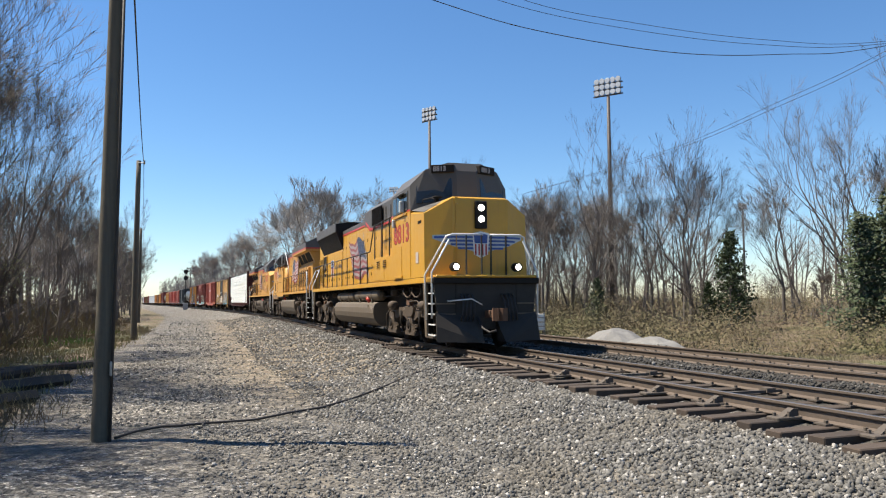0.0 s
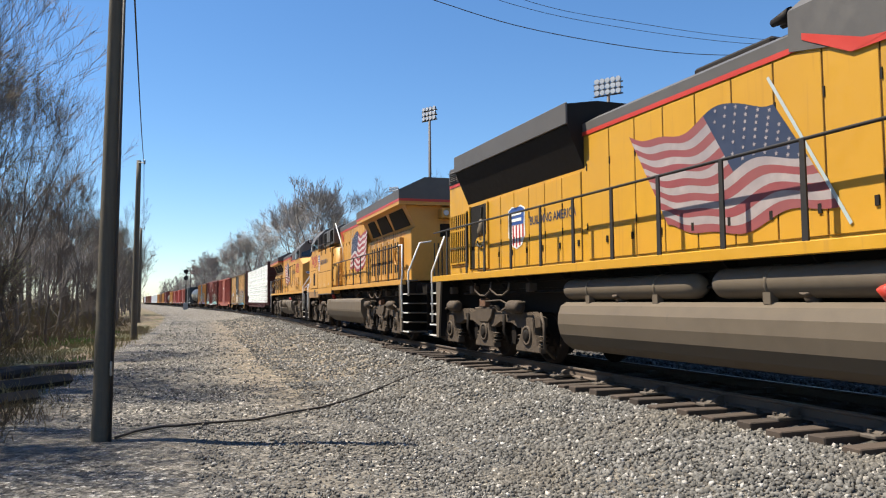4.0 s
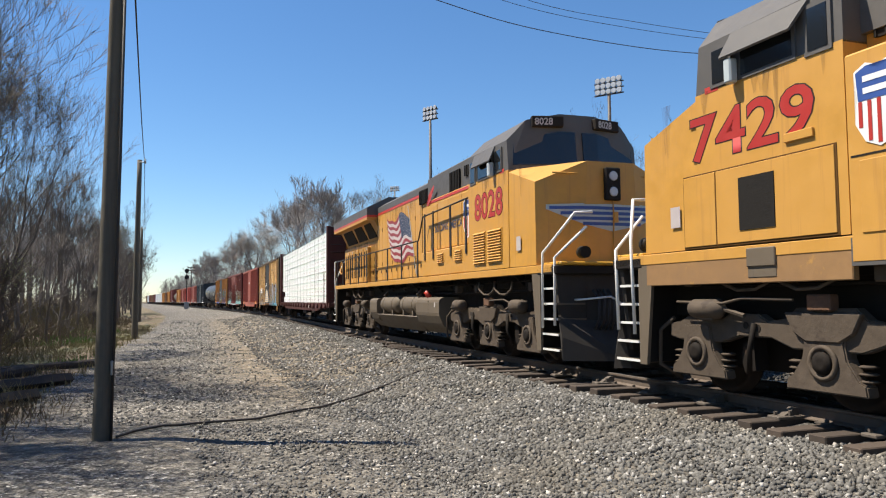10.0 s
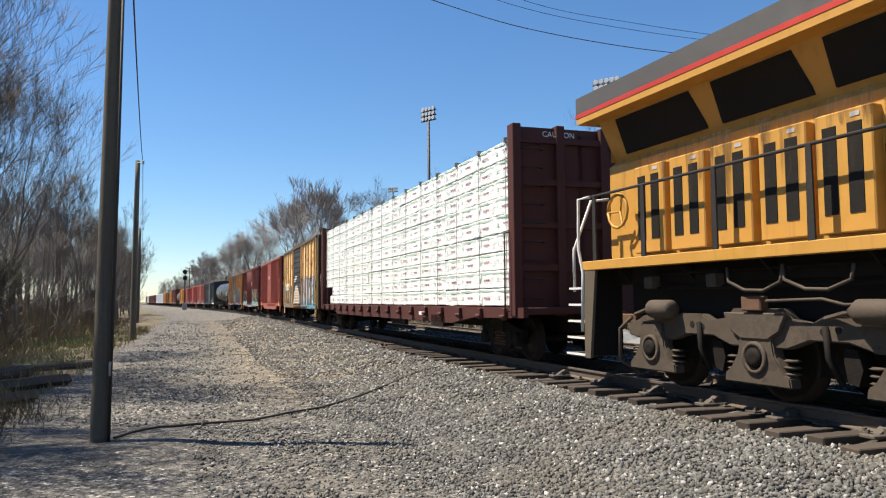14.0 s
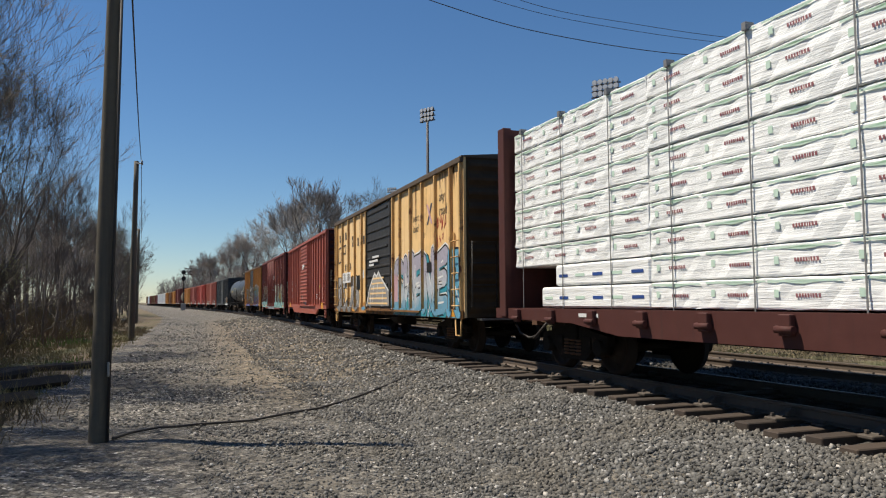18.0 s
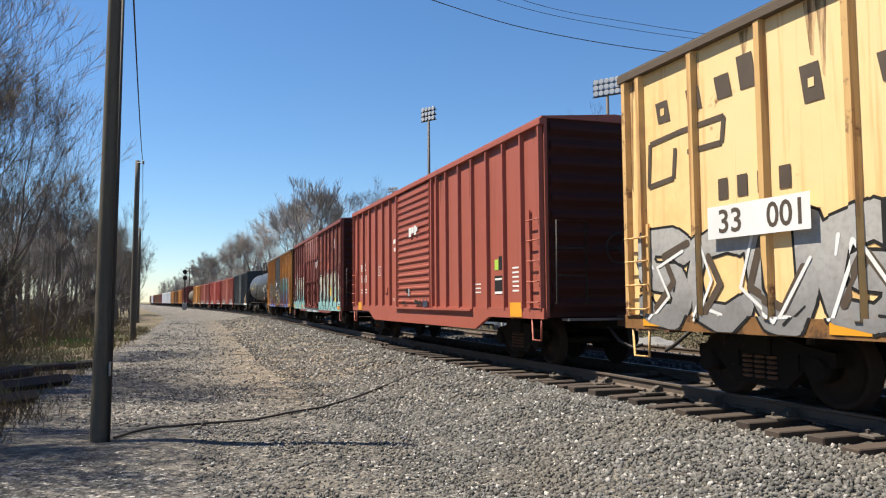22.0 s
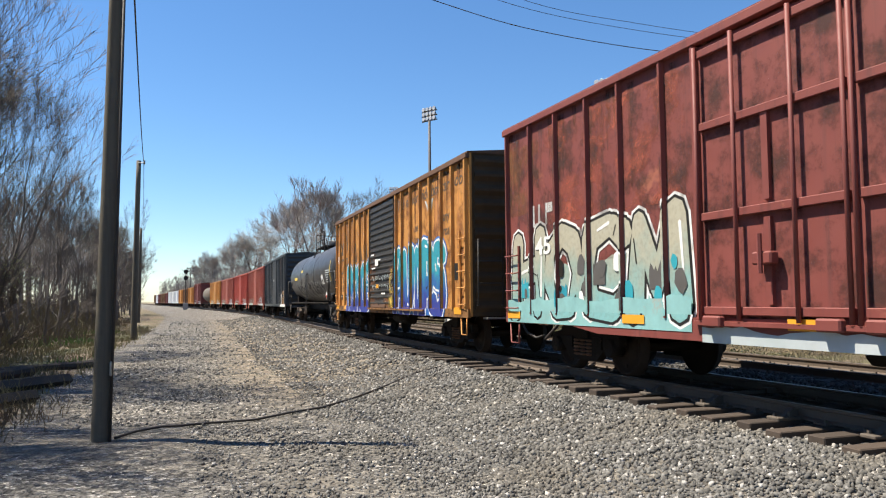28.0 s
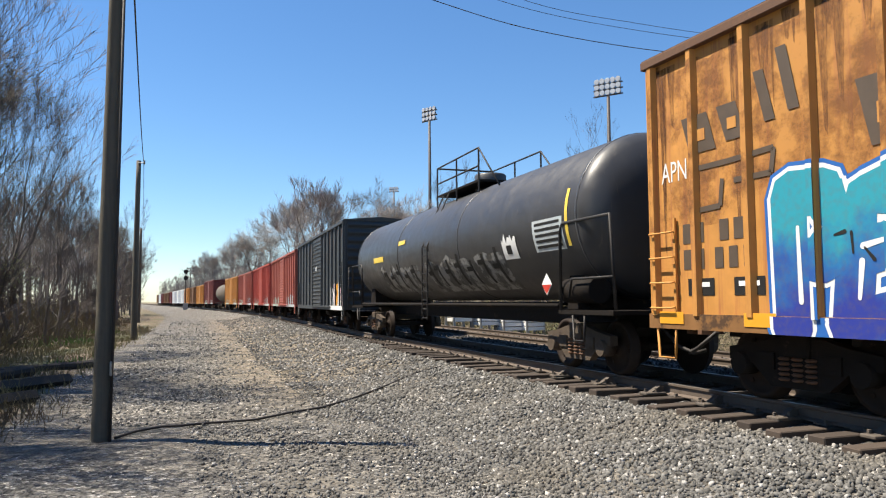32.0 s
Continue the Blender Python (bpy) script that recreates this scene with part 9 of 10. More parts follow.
    box(bm, 5.2, 21.98, -1.18, 1.18, 1.86, 4.2, 0.02)
    part("hood", bm, Y, car)
    bm = B()
    hull(bm, both([(5.2, 1.22, 3.92), (10.6, 1.22, 4.12), (5.2, 1.22, 4.62), (10.6, 1.22, 4.6), (5.2, 0.95, 4.86), (10.6, 0.95, 4.82), (9.6, 1.22, 3.92)]))
    part("hood_top", bm, G, car, "grey raised hood section")
    bm = B()
    hull(bm, both([(10.55, 1.2, 4.14), (15.4, 1.2, 4.14), (10.55, 1.2, 4.32), (15.4, 1.2, 4.32), (10.55, 0.9, 4.48), (15.4, 0.9, 4.48)]))
    part("hood_top", bm, G, car)
    for sd in (1, -1):
        patch("stripe", ((5.25, 3.86), (9.75, 3.86), (9.75, 3.93), (5.25, 3.93)), sd * 1.222, RED, car, sd, "red stripe")
        patch("stripe", ((9.3, 3.93), (9.75, 3.86), (10.4, 4.2), (10.4, 4.28), (9.6, 3.97)), sd * 1.224, RED, car, sd)
        patch("stripe", ((10.3, 4.1), (15.3, 4.1), (15.3, 4.17), (10.3, 4.17)), sd * 1.205, RED, car, sd, "red stripe")
        patch("stripe", ((20.7, 4.1), (21.95, 4.1), (21.95, 4.17), (20.7, 4.17)), sd * 1.19, RED, car, sd, "red stripe")
        for x in (5.6, 6.4, 7.1):
            bm = B()
            box(bm, x, x + 0.03, *sorted((sd * 1.22, sd * 1.24)), 3.0, 4.45)
            part("door_edge", bm, LOCO_DARK, car)
    engine_doors(car, [8.0 + 0.72 * i for i in range(11)], 1.95, 4.08, 1.18, Y)
    engine_doors(car, [15.4 + 0.68 * i for i in range(7)], 1.95, 3.5, 1.18, Y)
    # exhaust and horns
    bm = B()
    box(bm, 11.6, 13.2, -0.5, 0.5, 4.45, 4.75, 0.04)
    part("exhaust", bm, LOCO_DARK, car)
    bm = B()
    for k in (-0.15, 0.0, 0.15):
        rod(bm, (11.0, 0.9 + k, 4.62), (10.7, 0.9 + k, 4.64), 0.05, 8, 0.09)
    part("horn", bm, LOCO_DARK, car)
    # flared radiator
    bm = B()
    prism(bm, ((1.16, 3.5), (1.5, 4.28), (1.52, 4.66), (0.9, 4.76), (-0.9, 4.76), (-1.52, 4.66), (-1.5, 4.28), (-1.16, 3.5)), "x", 15.3, 20.7)
    part("radiator_wing", bm, LOCO_DARK, car, "dark flared radiator housing")
    for sd in (1, -1):
        bm = B()
        box(bm, 15.28, 20.72, *sorted((sd * 1.5, sd * 1.54)), 4.3, 4.68, 0.01)
        part("wing_edge", bm, G, car)
        grille(car, 20.75, 21.85, 2.15, 3.4, sd * 1.19, sd, 8, "dark radiator grille")
        for k in range(9):
            part("grille_bar", boxed(20.79 + k * 0.128, 20.83 + k * 0.128, *sorted((sd * 1.19, sd * 1.228)), 2.15, 3.4), Y, car)
        for z in (2.17, 2.55, 2.98, 3.38):
            bm = B()
            box(bm, 20.75, 21.85, *sorted((sd * 1.19, sd * 1.225)), z - 0.02, z + 0.02)
            part("grille_bar", bm, Y, car)
        # Flat dark slab gives the shaded depth of the open bay.
        bay = part("open_hatch", boxed(19.5, 20.5, *sorted((sd * 1.16, sd * 1.202)), 2.0, 3.46), RADIATOR, car, "open machinery bay, its shade a flat dark panel")
        part("half_panel", prism(B(), ((19.5, 2.0), (20.2, 2.0), (20.2, 2.52), (20.08, 2.70), (19.5, 2.74)), "y", *sorted((sd * 1.2, sd * 1.235))), Y, bay, "yellow cut-down panel")
        part("hose", pipe(B(), [(20.0, sd * 1.25, 2.62), (19.9, sd * 1.27, 2.50), (19.72, sd * 1.27, 2.47), (19.55, sd * 1.26, 2.56)], 0.022, 7), CABLE, bay)
        bm = B()
        lathe(bm, ((2.72, 0.09), (2.86, 0.11), (2.98, 0.07), (3.12, 0.05)), (19.86, sd * 1.2, 0), "z", 12)
        rod(bm, (19.86, sd * 1.22, 3.1), (19.78, sd * 1.22, 3.4), 0.02, 6)
        part("filter_head", bm, TANK_GREY, bay, "grey filter head")
        for k in (19.47, 20.53):
            part("bay_edge", boxed(k - 0.03, k + 0.03, *sorted((sd * 1.18, sd * 1.24)), 1.98, 3.48), Y, bay)
        shield(car, 18.0, 2.76, 0.8, 0.9, sd * 1.2, sd)
        louvres(car, 20.85, 21.4, 4.25, 4.5, sd * 1.2, sd, 5, G)
        louvres(car, 21.42, 21.9, 4.25, 4.5, sd * 1.2, sd, 5, G)
        flag(car, 9.85, 2.05, 10.95, 3.86, 3.0, 1.5, sd * 1.2, sd, FLAG_RED_DULL, FLAG_WHITE_DULL)
    write("slogan", "BUILDING AMERICA", 0.24, NAVY, car, 17.4, 2.75, 1.2, 1, 0.003, 0.85)
    bm = B()
    box(bm, 20.7, 21.97, -1.2, 1.2, 4.18, 4.6, 0.03)
    part("hood_top", bm, G, car)
    # running gear
    fuel_tank(car, 8.0, 15.8, 1.22, TANK_GREY, rounded=True)
    for sd in (1, -1):
        air_tank(car, 7.75, 12.0, sd * 1.18, 1.46, 0.2, TANK_GREY)
        air_tank(car, 12.2, 15.95, sd * 1.18, 1.44, 0.18, TANK_GREY)
    loco_bogie(car, 3.95, (-2.15, 0, 2.15), -1, TRUCK_GREY)
    loco_bogie(car, 19.55, (-2.15, 0, 2.15), -1, TRUCK_GREY)
    # handrails
    for sd in (1, -1):
        y = sd * 1.47
        stanchions(car, (8.95, 10.2, 11.5, 12.8, 14.0, 15.2, 16.4, 17.7, 19.05, 20.1, 21.4), y, 1.88, 3.0, RAIL_DARK)
        rail_pipe(car, [(22.4, y, 3.0), (8.55, y, 3.0), (7.9, y, 3.85), (5.3, y, 3.92)], RAIL_DARK)
        for x in (5.6, 6.6, 7.7):
            bm = B()
            prism(bm, ((x - 0.04, 2.7), (x + 0.04, 2.7), (x + 0.03, 3.9), (x - 0.03, 3.9)), "y", *sorted((y, y + sd * 0.03)))
            part("stanchion", bm, RAIL_DARK, car)
        rail_pipe(car, [(1.5, sd * 1.5, 0.75), (1.55, sd * 1.52, 1.95), (0.95, sd * 1.1, 2.95), (0.9, sd * 0.95, 3.0), (0.9, 0.1 * sd, 3.0)], RAILING, 0.026, "white front handrail")
        rail_pipe(car, [(1.0, sd * 1.5, 0.8), (0.98, sd * 1.5, 2.0), (0.9, sd * 1.05, 2.85)], RAILING, 0.026, "white front handrail")
        stanchions(car, (0.92,), sd * 0.55, 1.86, 3.0, RAIL_DARK)
        stanchions(car, (0.92,), sd * 0.12, 1.86, 3.0, RAIL_DARK)
        steps(car, 22.7, -1, sd * 1.4)
        rail_pipe(car, [(22.5, sd * 1.5, 0.7), (22.5, sd * 1.5, 2.0), (22.62, sd * 1.1, 2.95)], RAILING, 0.026, "white rear handrail")
        # lights
        bm = B()
        rod(bm, (1.05, sd * 0.88, 2.14), (0.82, sd * 0.88, 2.14), 0.12, 14)
        dl = part("ditch_light", bm, LOCO_DARK, car)
        bm = B()
        lathe(bm, ((0.80, 0.07), (0.815, 0.08)), (0, sd * 0.88, 2.14), "x", 14)
        part("lamp", bm, LAMP_ON, dl, "lit white lamp")
    bm = B()
    box(bm, 1.25, 1.4, -0.17, 0.17, 3.2, 3.95, 0.02)
    hl = part("headlight_housing", bm, LOCO_DARK, car, "dark headlamp housing")
    for z in (3.76, 3.46):
        bm = B()
        lathe(bm, ((1.235, 0.075), (1.25, 0.09)), (0, 0, z), "x", 16)
        part("lamp", bm, LAMP_ON, hl, "lit white lamp")

    def facet(a, b, lift):
        k = abs(a)
        if k < 0.8:
            return (1.33 - lift, a, 2.75 + b)
        f = (k - 0.8) / 0.69
        return (1.33 + 0.34 * f - lift, a - math.copysign(lift * 0.4, -a), 2.75 + b)

    for sd in (1, -1):
        for lo, hi in ((0.0, 0.8), (0.8, 1.3)):
            pts = []
            top = lambda q: 0.30 - 0.02 * q
            bot = lambda q: -0.22 + max(0, q - 0.35) * 0.42
            bm = B()
            bm.faces.new([bm.verts.new(facet(sd * p, z, 0.006)) for p, z in ((lo, top(lo)), (hi, top(hi)), (hi, bot(hi)), (lo, bot(lo)))])
            part("emblem", bm, PAINT_SILVER, car)
            for k in range(4):
                z0 = 0.24 - k * 0.1
                z1 = z0 - 0.055
                end = min(hi, 1.25 - k * 0.2)
                if end <= lo:
                    continue
                bm = B()
                bm.faces.new([bm.verts.new(facet(sd * p, z, 0.009)) for p, z in ((lo, z0), (end, z0), (end, z1), (lo, z1))])
                part("emblem", bm, BLUE, car)
    bm = B()
    bm.faces.new([bm.verts.new((1.315, y, 2.75 + z)) for y, z in ((-0.24, 0.32), (0, 0.38), (0.24, 0.32), (0.22, 0.0), (0.2, -0.25), (0, -0.36), (-0.2, -0.25), (-0.22, 0.0))])
    part("emblem", bm, WHITE, car, "shield emblem")
    bm = B()
    bm.faces.new([bm.verts.new((1.311, y, 2.75 + z)) for y, z in ((-0.2, 0.28), (0, 0.33), (0.2, 0.28), (0.18, 0.05), (-0.18, 0.05))])
    part("emblem", bm, BLUE, car)
    for k in range(4):
        y = -0.15 + k * 0.1
        bm = B()
        quad(bm, (1.311, y - 0.022, 2.48), (1.311, y + 0.022, 2.48), (1.311, y + 0.022, 2.78), (1.311, y - 0.022, 2.78))
        part("emblem", bm, RED_DEEP, car)
    bm = B()
    pipe(bm, [(1.6, 1.2, 3.95), (1.7, 1.25, 4.05), (2.4, 1.3, 4.08), (2.5, 1.3, 3.98)], 0.02, 6)
    lathe(bm, ((4.0, 0.05), (4.1, 0.05), (4.12, 0.14), (4.16, 0.14)), (2.2, 0.95, 0.0), "z", 12)
    part("bell_bracket", bm, LOCO_DARK, car)
    coupler(car, L - 0.1, -1, 0.9)
    rolling(car, 17.9, 3.95, 19.55)


def ge_locomotive(number, label, s_front, flush, flip, paint):
    car = thing("locomotive", label, "locomotive", "locomotives")
    Y, G = paint, LOCO_GREY
    L = 23.3
    turn = 1 if flip else -1
    underframe(car, 1.0, 21.9, Y)
    front_gear(car)
    bm = B()
    hull(bm, both([(1.42, 0.6, 1.9), (1.44, 0.5, 3.86), (1.68, 1.47, 1.9), (1.70, 1.47, 3.46), (3.1, 1.49, 1.9), (3.1, 1.49, 3.9), (3.1, 0.6, 3.95)]))
    part("nose", bm, Y, car, "yellow sloping nose")
    lamp_box = part("headlight_housing", boxed(1.34, 1.5, -0.16, 0.16, 3.12, 3.74, bev=0.02), LOCO_DARK, car, "dark nose headlamp housing")
    for z in (3.58, 3.28):
        part("lamp", lathe(B(), ((1.325, 0.08), (1.34, 0.095)), (0, 0, z), "x", 14), LENS, lamp_box, "unlit round lamp")
    bm = B()
    for z in (2.1, 2.8, 3.4):
        box(bm, 1.36, 1.42, -0.1, -0.02, z - 0.1, z + 0.1)
    box(bm, 1.395, 1.418, -0.03, -0.01, 1.95, 3.5)
    rod(bm, (1.5, -1.2, 3.62), (1.5, 1.2, 3.62), 0.018, 6)
    part("nose_door_hinge", bm, Y, car)
    bm = B()
    hull(bm, both([(2.87, 1.5, 1.9), (5.15, 1.5, 1.9), (2.87, 1.5, 3.88), (5.15, 1.5, 3.9), (2.62, 0.4, 1.9), (2.62, 0.4, 3.88)]))
    part("cab", bm, Y, car)
    bm = B()
    hull(bm, both([(2.87, 1.49, 3.86), (5.15, 1.49, 3.88), (2.6, 0.4, 3.86), (2.95, 1.49, 4.5), (5.15, 1.49, 4.52), (2.84, 1.1, 4.92), (5.15, 1.1, 4.9), (2.72, 0.4, 5.06), (5.15, 0.5, 5.02)]))
    part("cab_top", bm, G, car, "grey cab roof and window band")
    for sd in (1, -1):
        bm = B()
        hull(bm, [(2.585, sd * 0.08, 4.0), (2.585, sd * 0.42, 4.0), (2.84, sd * 1.40, 3.98), (2.66, sd * 0.08, 4.68), (2.66, sd * 0.42, 4.68), (2.90, sd * 1.36, 4.52), (2.7, sd * 0.08, 4.0), (2.94, sd * 1.36, 3.98), (2.78, sd * 0.08, 4.68), (3.0, sd * 1.3, 4.52)])
        part("windscreen", bm, GLASS, car, "dark windscreen pane")
        number_board(car, 2.72, sd * 0.68, 4.88, number, -sd * 14)
        windows(car, ((3.22, 3.5, 3.95, 4.36), (3.72, 4.5, 3.93, 4.3), (4.72, 4.98, 3.9, 4.36)), sd * 1.49, sd, G)
        bm = B()
        hull(bm, [(3.55, sd * 1.5, 4.5), (4.75, sd * 1.5, 4.5), (3.5, sd * 1.66, 4.18), (4.6, sd * 1.66, 4.18), (3.5, sd * 1.64, 4.16), (4.6, sd * 1.64, 4.16), (3.55, sd * 1.47, 4.48), (4.75, sd * 1.47, 4.48)])
        part("sunshade", bm, G, car, "grey tilted sunshade")
        bm = B()
        box(bm, 3.55, 3.68, *sorted((sd * 1.52, sd * 1.64)), 3.85, 4.15, 0.02)
        part("mirror", bm, PAINT_SILVER, car)
        stretch(write("number", number, 0.80, BLACK, car, 4.78, 3.03, sd * 1.498, sd, 0.026, 0.86, 0.0, "dark number edge"), 2.74 if flush else 3.15, 4.78)
        stretch(write("number", number, 0.80, RED_DEEP, car, 4.78, 3.03, sd * 1.5, sd, 0.012, 0.86, 0.0), 2.76 if flush else 3.17, 4.76)
        patch("stripe", ((3.06, 3.86), (3.3, 3.86), (3.3, 3.94), (3.06, 3.94)), sd * 1.5, RED, car, sd)
        bars("notice", car, 2.4, 2.35, 0.2, 0.28, sd * 1.5, FLAG_WHITE, "small white notice", sd)
        if flush:
            bm = B()
            box(bm, 3.62, 4.18, *sorted((sd * 1.5, sd * 1.526)), 2.07, 2.70)
            part("grille", bm, RADIATOR, car, "dark ventilation grille")
            bm = B()
            box(bm, 2.58, 5.03, *sorted((sd * 1.485, sd * 1.506)), 1.9, 2.86, 0.004)
            part("hatch_seam", bm, SEAM, car)
            for xa, xb in ((2.6, 3.2), (3.22, 5.0)):
                bm = B()
                box(bm, xa, xb, *sorted((sd * 1.5, sd * 1.516)), 1.93, 2.84, 0.004)
                part("side_hatch", bm, Y, car)
            part("cab_skirt", boxed(1.7, 5.15, *sorted((sd * 1.40, sd * 1.492)), 1.44, 1.78, bev=0.01), SKIRT_DUST, car, "dusty brown skirt below the cab")
            bm = B()
            box(bm, 4.35, 4.75, *sorted((sd * 1.5, sd * 1.53)), 2.98, 3.08, 0.006)
            part("card_holder", bm, Y, car)
            for z in (1.62, 1.75):
                bm = B()
                box(bm, 3.7, 4.15, *sorted((sd * 1.4, sd * (1.52 if z > 1.7 else 1.5))), z - 0.12, z + 0.1, 0.01)
                part("step_bracket", bm, TANK_GREY, car)
            bm = B()
            box(bm, 5.15, 9.25, *sorted((sd * 1.1, sd * 1.51)), 1.6, 3.72, 0.025)
            part("equipment_cabinet", bm, Y, car)
            for a, b in ((5.3, 6.55), (6.6, 7.85), (7.9, 9.2)):
                bm = B()
                box(bm, a, b, *sorted((sd * 1.51, sd * 1.522)), 1.9, 2.62, 0.005)
                part("cabinet_door", bm, Y, car)
                bars("notice", car, (a + b) / 2, 2.05, 0.12, 0.12, sd * 1.523, FLAG_WHITE, "", sd)
            bm = B()
            box(bm, 5.15, 9.25, *sorted((sd * 1.38, sd * 1.505)), 1.58, 1.86)
            part("skirt", bm, LOCO_GREY, car)
            bm = B()
            box(bm, 6.7, 9.6, *sorted((sd * 0.9, sd * 1.45)), 3.86, 4.58, 0.02)
            part("roof_box", bm, G, car, "grey air intake housing")
            grille(car, 6.9, 7.5, 3.95, 4.5, sd * 1.45, sd, 5)
            grille(car, 8.75, 9.35, 3.98, 4.5, sd * 1.45, sd, 5)
            grille(car, 5.3, 6.2, 3.9, 4.5, sd * 1.2, sd, 7)
            for a in (7.6, 8.15):
                bm = B()
                box(bm, a, a + 0.5, *sorted((sd * 1.45, sd * 1.465)), 3.98, 4.5, 0.006)
                part("hatch", bm, G, car)
            bm = B()
            box(bm, 9.0, 10.0, *sorted((sd * 1.1, sd * 1.44)), 1.95, 3.64, 0.03)
            rod(bm, (9.98, sd * 1.14, 1.95), (9.98, sd * 1.14, 3.64), 0.30, 22)
            part("equipment_box", bm, Y, car, "rounded yellow equipment box")
            for z in (2.2, 2.75, 3.35):
                bm = B()
                box(bm, 9.4, 9.52, *sorted((sd * 1.44, sd * 1.456)), z - 0.04, z + 0.04)
                part("latch", bm, LOCO_DARK, car)
            lx = ladder(car, 10.52, 10.75, sd * 1.3, 2.0, 3.6, 5, Y, "grab_iron")
            patch("slogan_panel", ((5.2, 2.66), (9.2, 2.66), (9.2, 2.68), (5.2, 2.68)), sd * 1.51, LOCO_DARK, car, sd)
            write("slogan", "BUILDING AMERICA", 0.30, NAVY, car, 8.45 if sd > 0 else 6.05, 3.05, sd * 1.512, sd, 0.006, 0.80)
            shield(car, 5.55, 3.15, 0.55, 0.85, sd * 1.512, sd)
        else:
            louvres(car, 3.2, 4.0, 2.05, 2.75, sd * 1.5, sd, 12, Y, Y)
            louvres(car, 4.1, 4.85, 2.05, 2.75, sd * 1.5, sd, 12, Y, Y)
            bm = B()
            box(bm, 5.15, 9.0, *sorted((sd * 1.1, sd * 1.47)), 1.9, 2.55, 0.02)
            part("equipment_box", bm, Y, car)
            for a in (5.7, 7.05):
                louvres(car, a, a + 0.53, 2.2, 2.46, sd * 1.47, sd, 5, Y, Y)
            bm = B()
            box(bm, 5.15, 9.0, *sorted((sd * 1.15, sd * 1.3)), 2.55, 4.0, 0.015)
            part("equipment_cabinet", bm, Y, car)
            for a in (5.2, 6.15, 7.1, 8.05):
                bm = B()
                box(bm, a, a + 0.92, *sorted((sd * 1.3, sd * 1.315)), 2.6, 3.85, 0.006)
                part("cabinet_door", bm, Y, car)
            grille(car, 6.4, 7.1, 4.0, 4.5, sd * 1.26, sd, 6)
            grille(car, 5.5, 6.0, 4.25, 4.5, sd * 1.26, sd, 4)
            grille(car, 9.0, 10.0, 4.02, 4.42, sd * 1.2, sd, 9)
            patch("stripe", ((5.15, 3.9), (9.0, 3.9), (9.0, 3.97), (5.15, 3.97)), sd * 1.305, RED, car, sd, "red stripe")
            stretch(write("slogan", "BUILDING AMERICA", 0.27, NAVY, car, 8.2 if sd > 0 else 6.1, 3.06, sd * 1.316, sd, 0.005, 0.80), 8.2, 6.1)
            shield(car, 5.7, 3.2, 0.6, 0.95, sd * 1.316, sd)
        zx = 10.1 if flush else 8.35
        patch("stripe", ((zx + 0.42, 3.86), (zx + 0.62, 3.86), (zx + 0.28, 4.10), (zx + 0.45, 4.14), (zx - 0.02, 4.36), (zx - 0.08, 4.28), (zx + 0.2, 4.18), (zx + 0.08, 4.14)), sd * (1.2 if flush else 1.32), RED, car, sd, "red zigzag")
        patch("stripe", ((9.2, 4.27), (15.35, 4.27), (15.35, 4.35), (9.2, 4.35)), sd * 1.172, RED, car, sd, "red stripe")
    bm = B()
    box(bm, 5.1, 15.4, -1.16, 1.16, 1.86, 4.36, 0.02)
    part("hood", bm, Y, car)
    bm = B()
    hull(bm, both([(5.15, 1.24, 3.98), (9.1, 1.24, 3.98), (5.15, 1.24, 4.66), (9.1, 1.24, 4.62), (5.15, 0.95, 4.84), (9.1, 0.95, 4.8)]))
    part("hood_top", bm, G, car, "grey hood roof")
    bm = B()
    hull(bm, both([(9.1, 1.17, 4.36), (15.4, 1.17, 4.36), (9.1, 1.17, 4.55), (15.4, 1.17, 4.55), (9.1, 0.9, 4.72), (15.4, 0.9, 4.72)]))
    part("hood_top", bm, G, car)
    engine_doors(car, [9.9 + 0.68 * i for i in range(9)], 1.95, 4.24, 1.16, Y)
    bm = B()
    box(bm, 11.4, 13.0, -0.45, 0.45, 4.68, 4.9, 0.04)
    part("exhaust", bm, LOCO_DARK, car)
    for x in (5.6, 8.0, 10.4, 13.8):
        bm = B()
        box(bm, x, x + 0.35, 0.3, 0.6, 4.72, 4.84, 0.02)
        part("roof_lug", bm, LOCO_DARK, car)
    # radiator section
    bm = B()
    box(bm, 15.4, 21.6, -1.12, 1.12, 1.86, 3.42, 0.02)
    part("rear_hood", bm, Y, car)
    bm = B()
    prism(bm, ((1.12, 3.40), (0.98, 3.5), (1.32, 4.2), (-1.32, 4.2), (-0.98, 3.5), (-1.12, 3.40)), "x", 15.4, 21.6)
    part("radiator_body", bm, Y, car)
    bm = B()
    prism(bm, ((1.56, 4.14), (1.56, 4.24), (-1.56, 4.24), (-1.56, 4.14)), "x", 15.4, 21.85)
    part("wing_lip", bm, Y, car)
    bm = B()
    prism(bm, ((1.565, 4.31), (1.565, 4.58), (0.75, 4.98), (-0.75, 4.98), (-1.565, 4.58), (-1.565, 4.31)), "x", 15.38, 21.87)
    part("radiator_wing", bm, G, car, "grey overhanging radiator roof")
    bm = B()
    prism(bm, ((1.567, 4.24), (1.567, 4.312), (-1.567, 4.312), (-1.567, 4.24)), "x", 15.37, 21.88)
    part("wing_stripe", bm, RED, car, "red stripe")
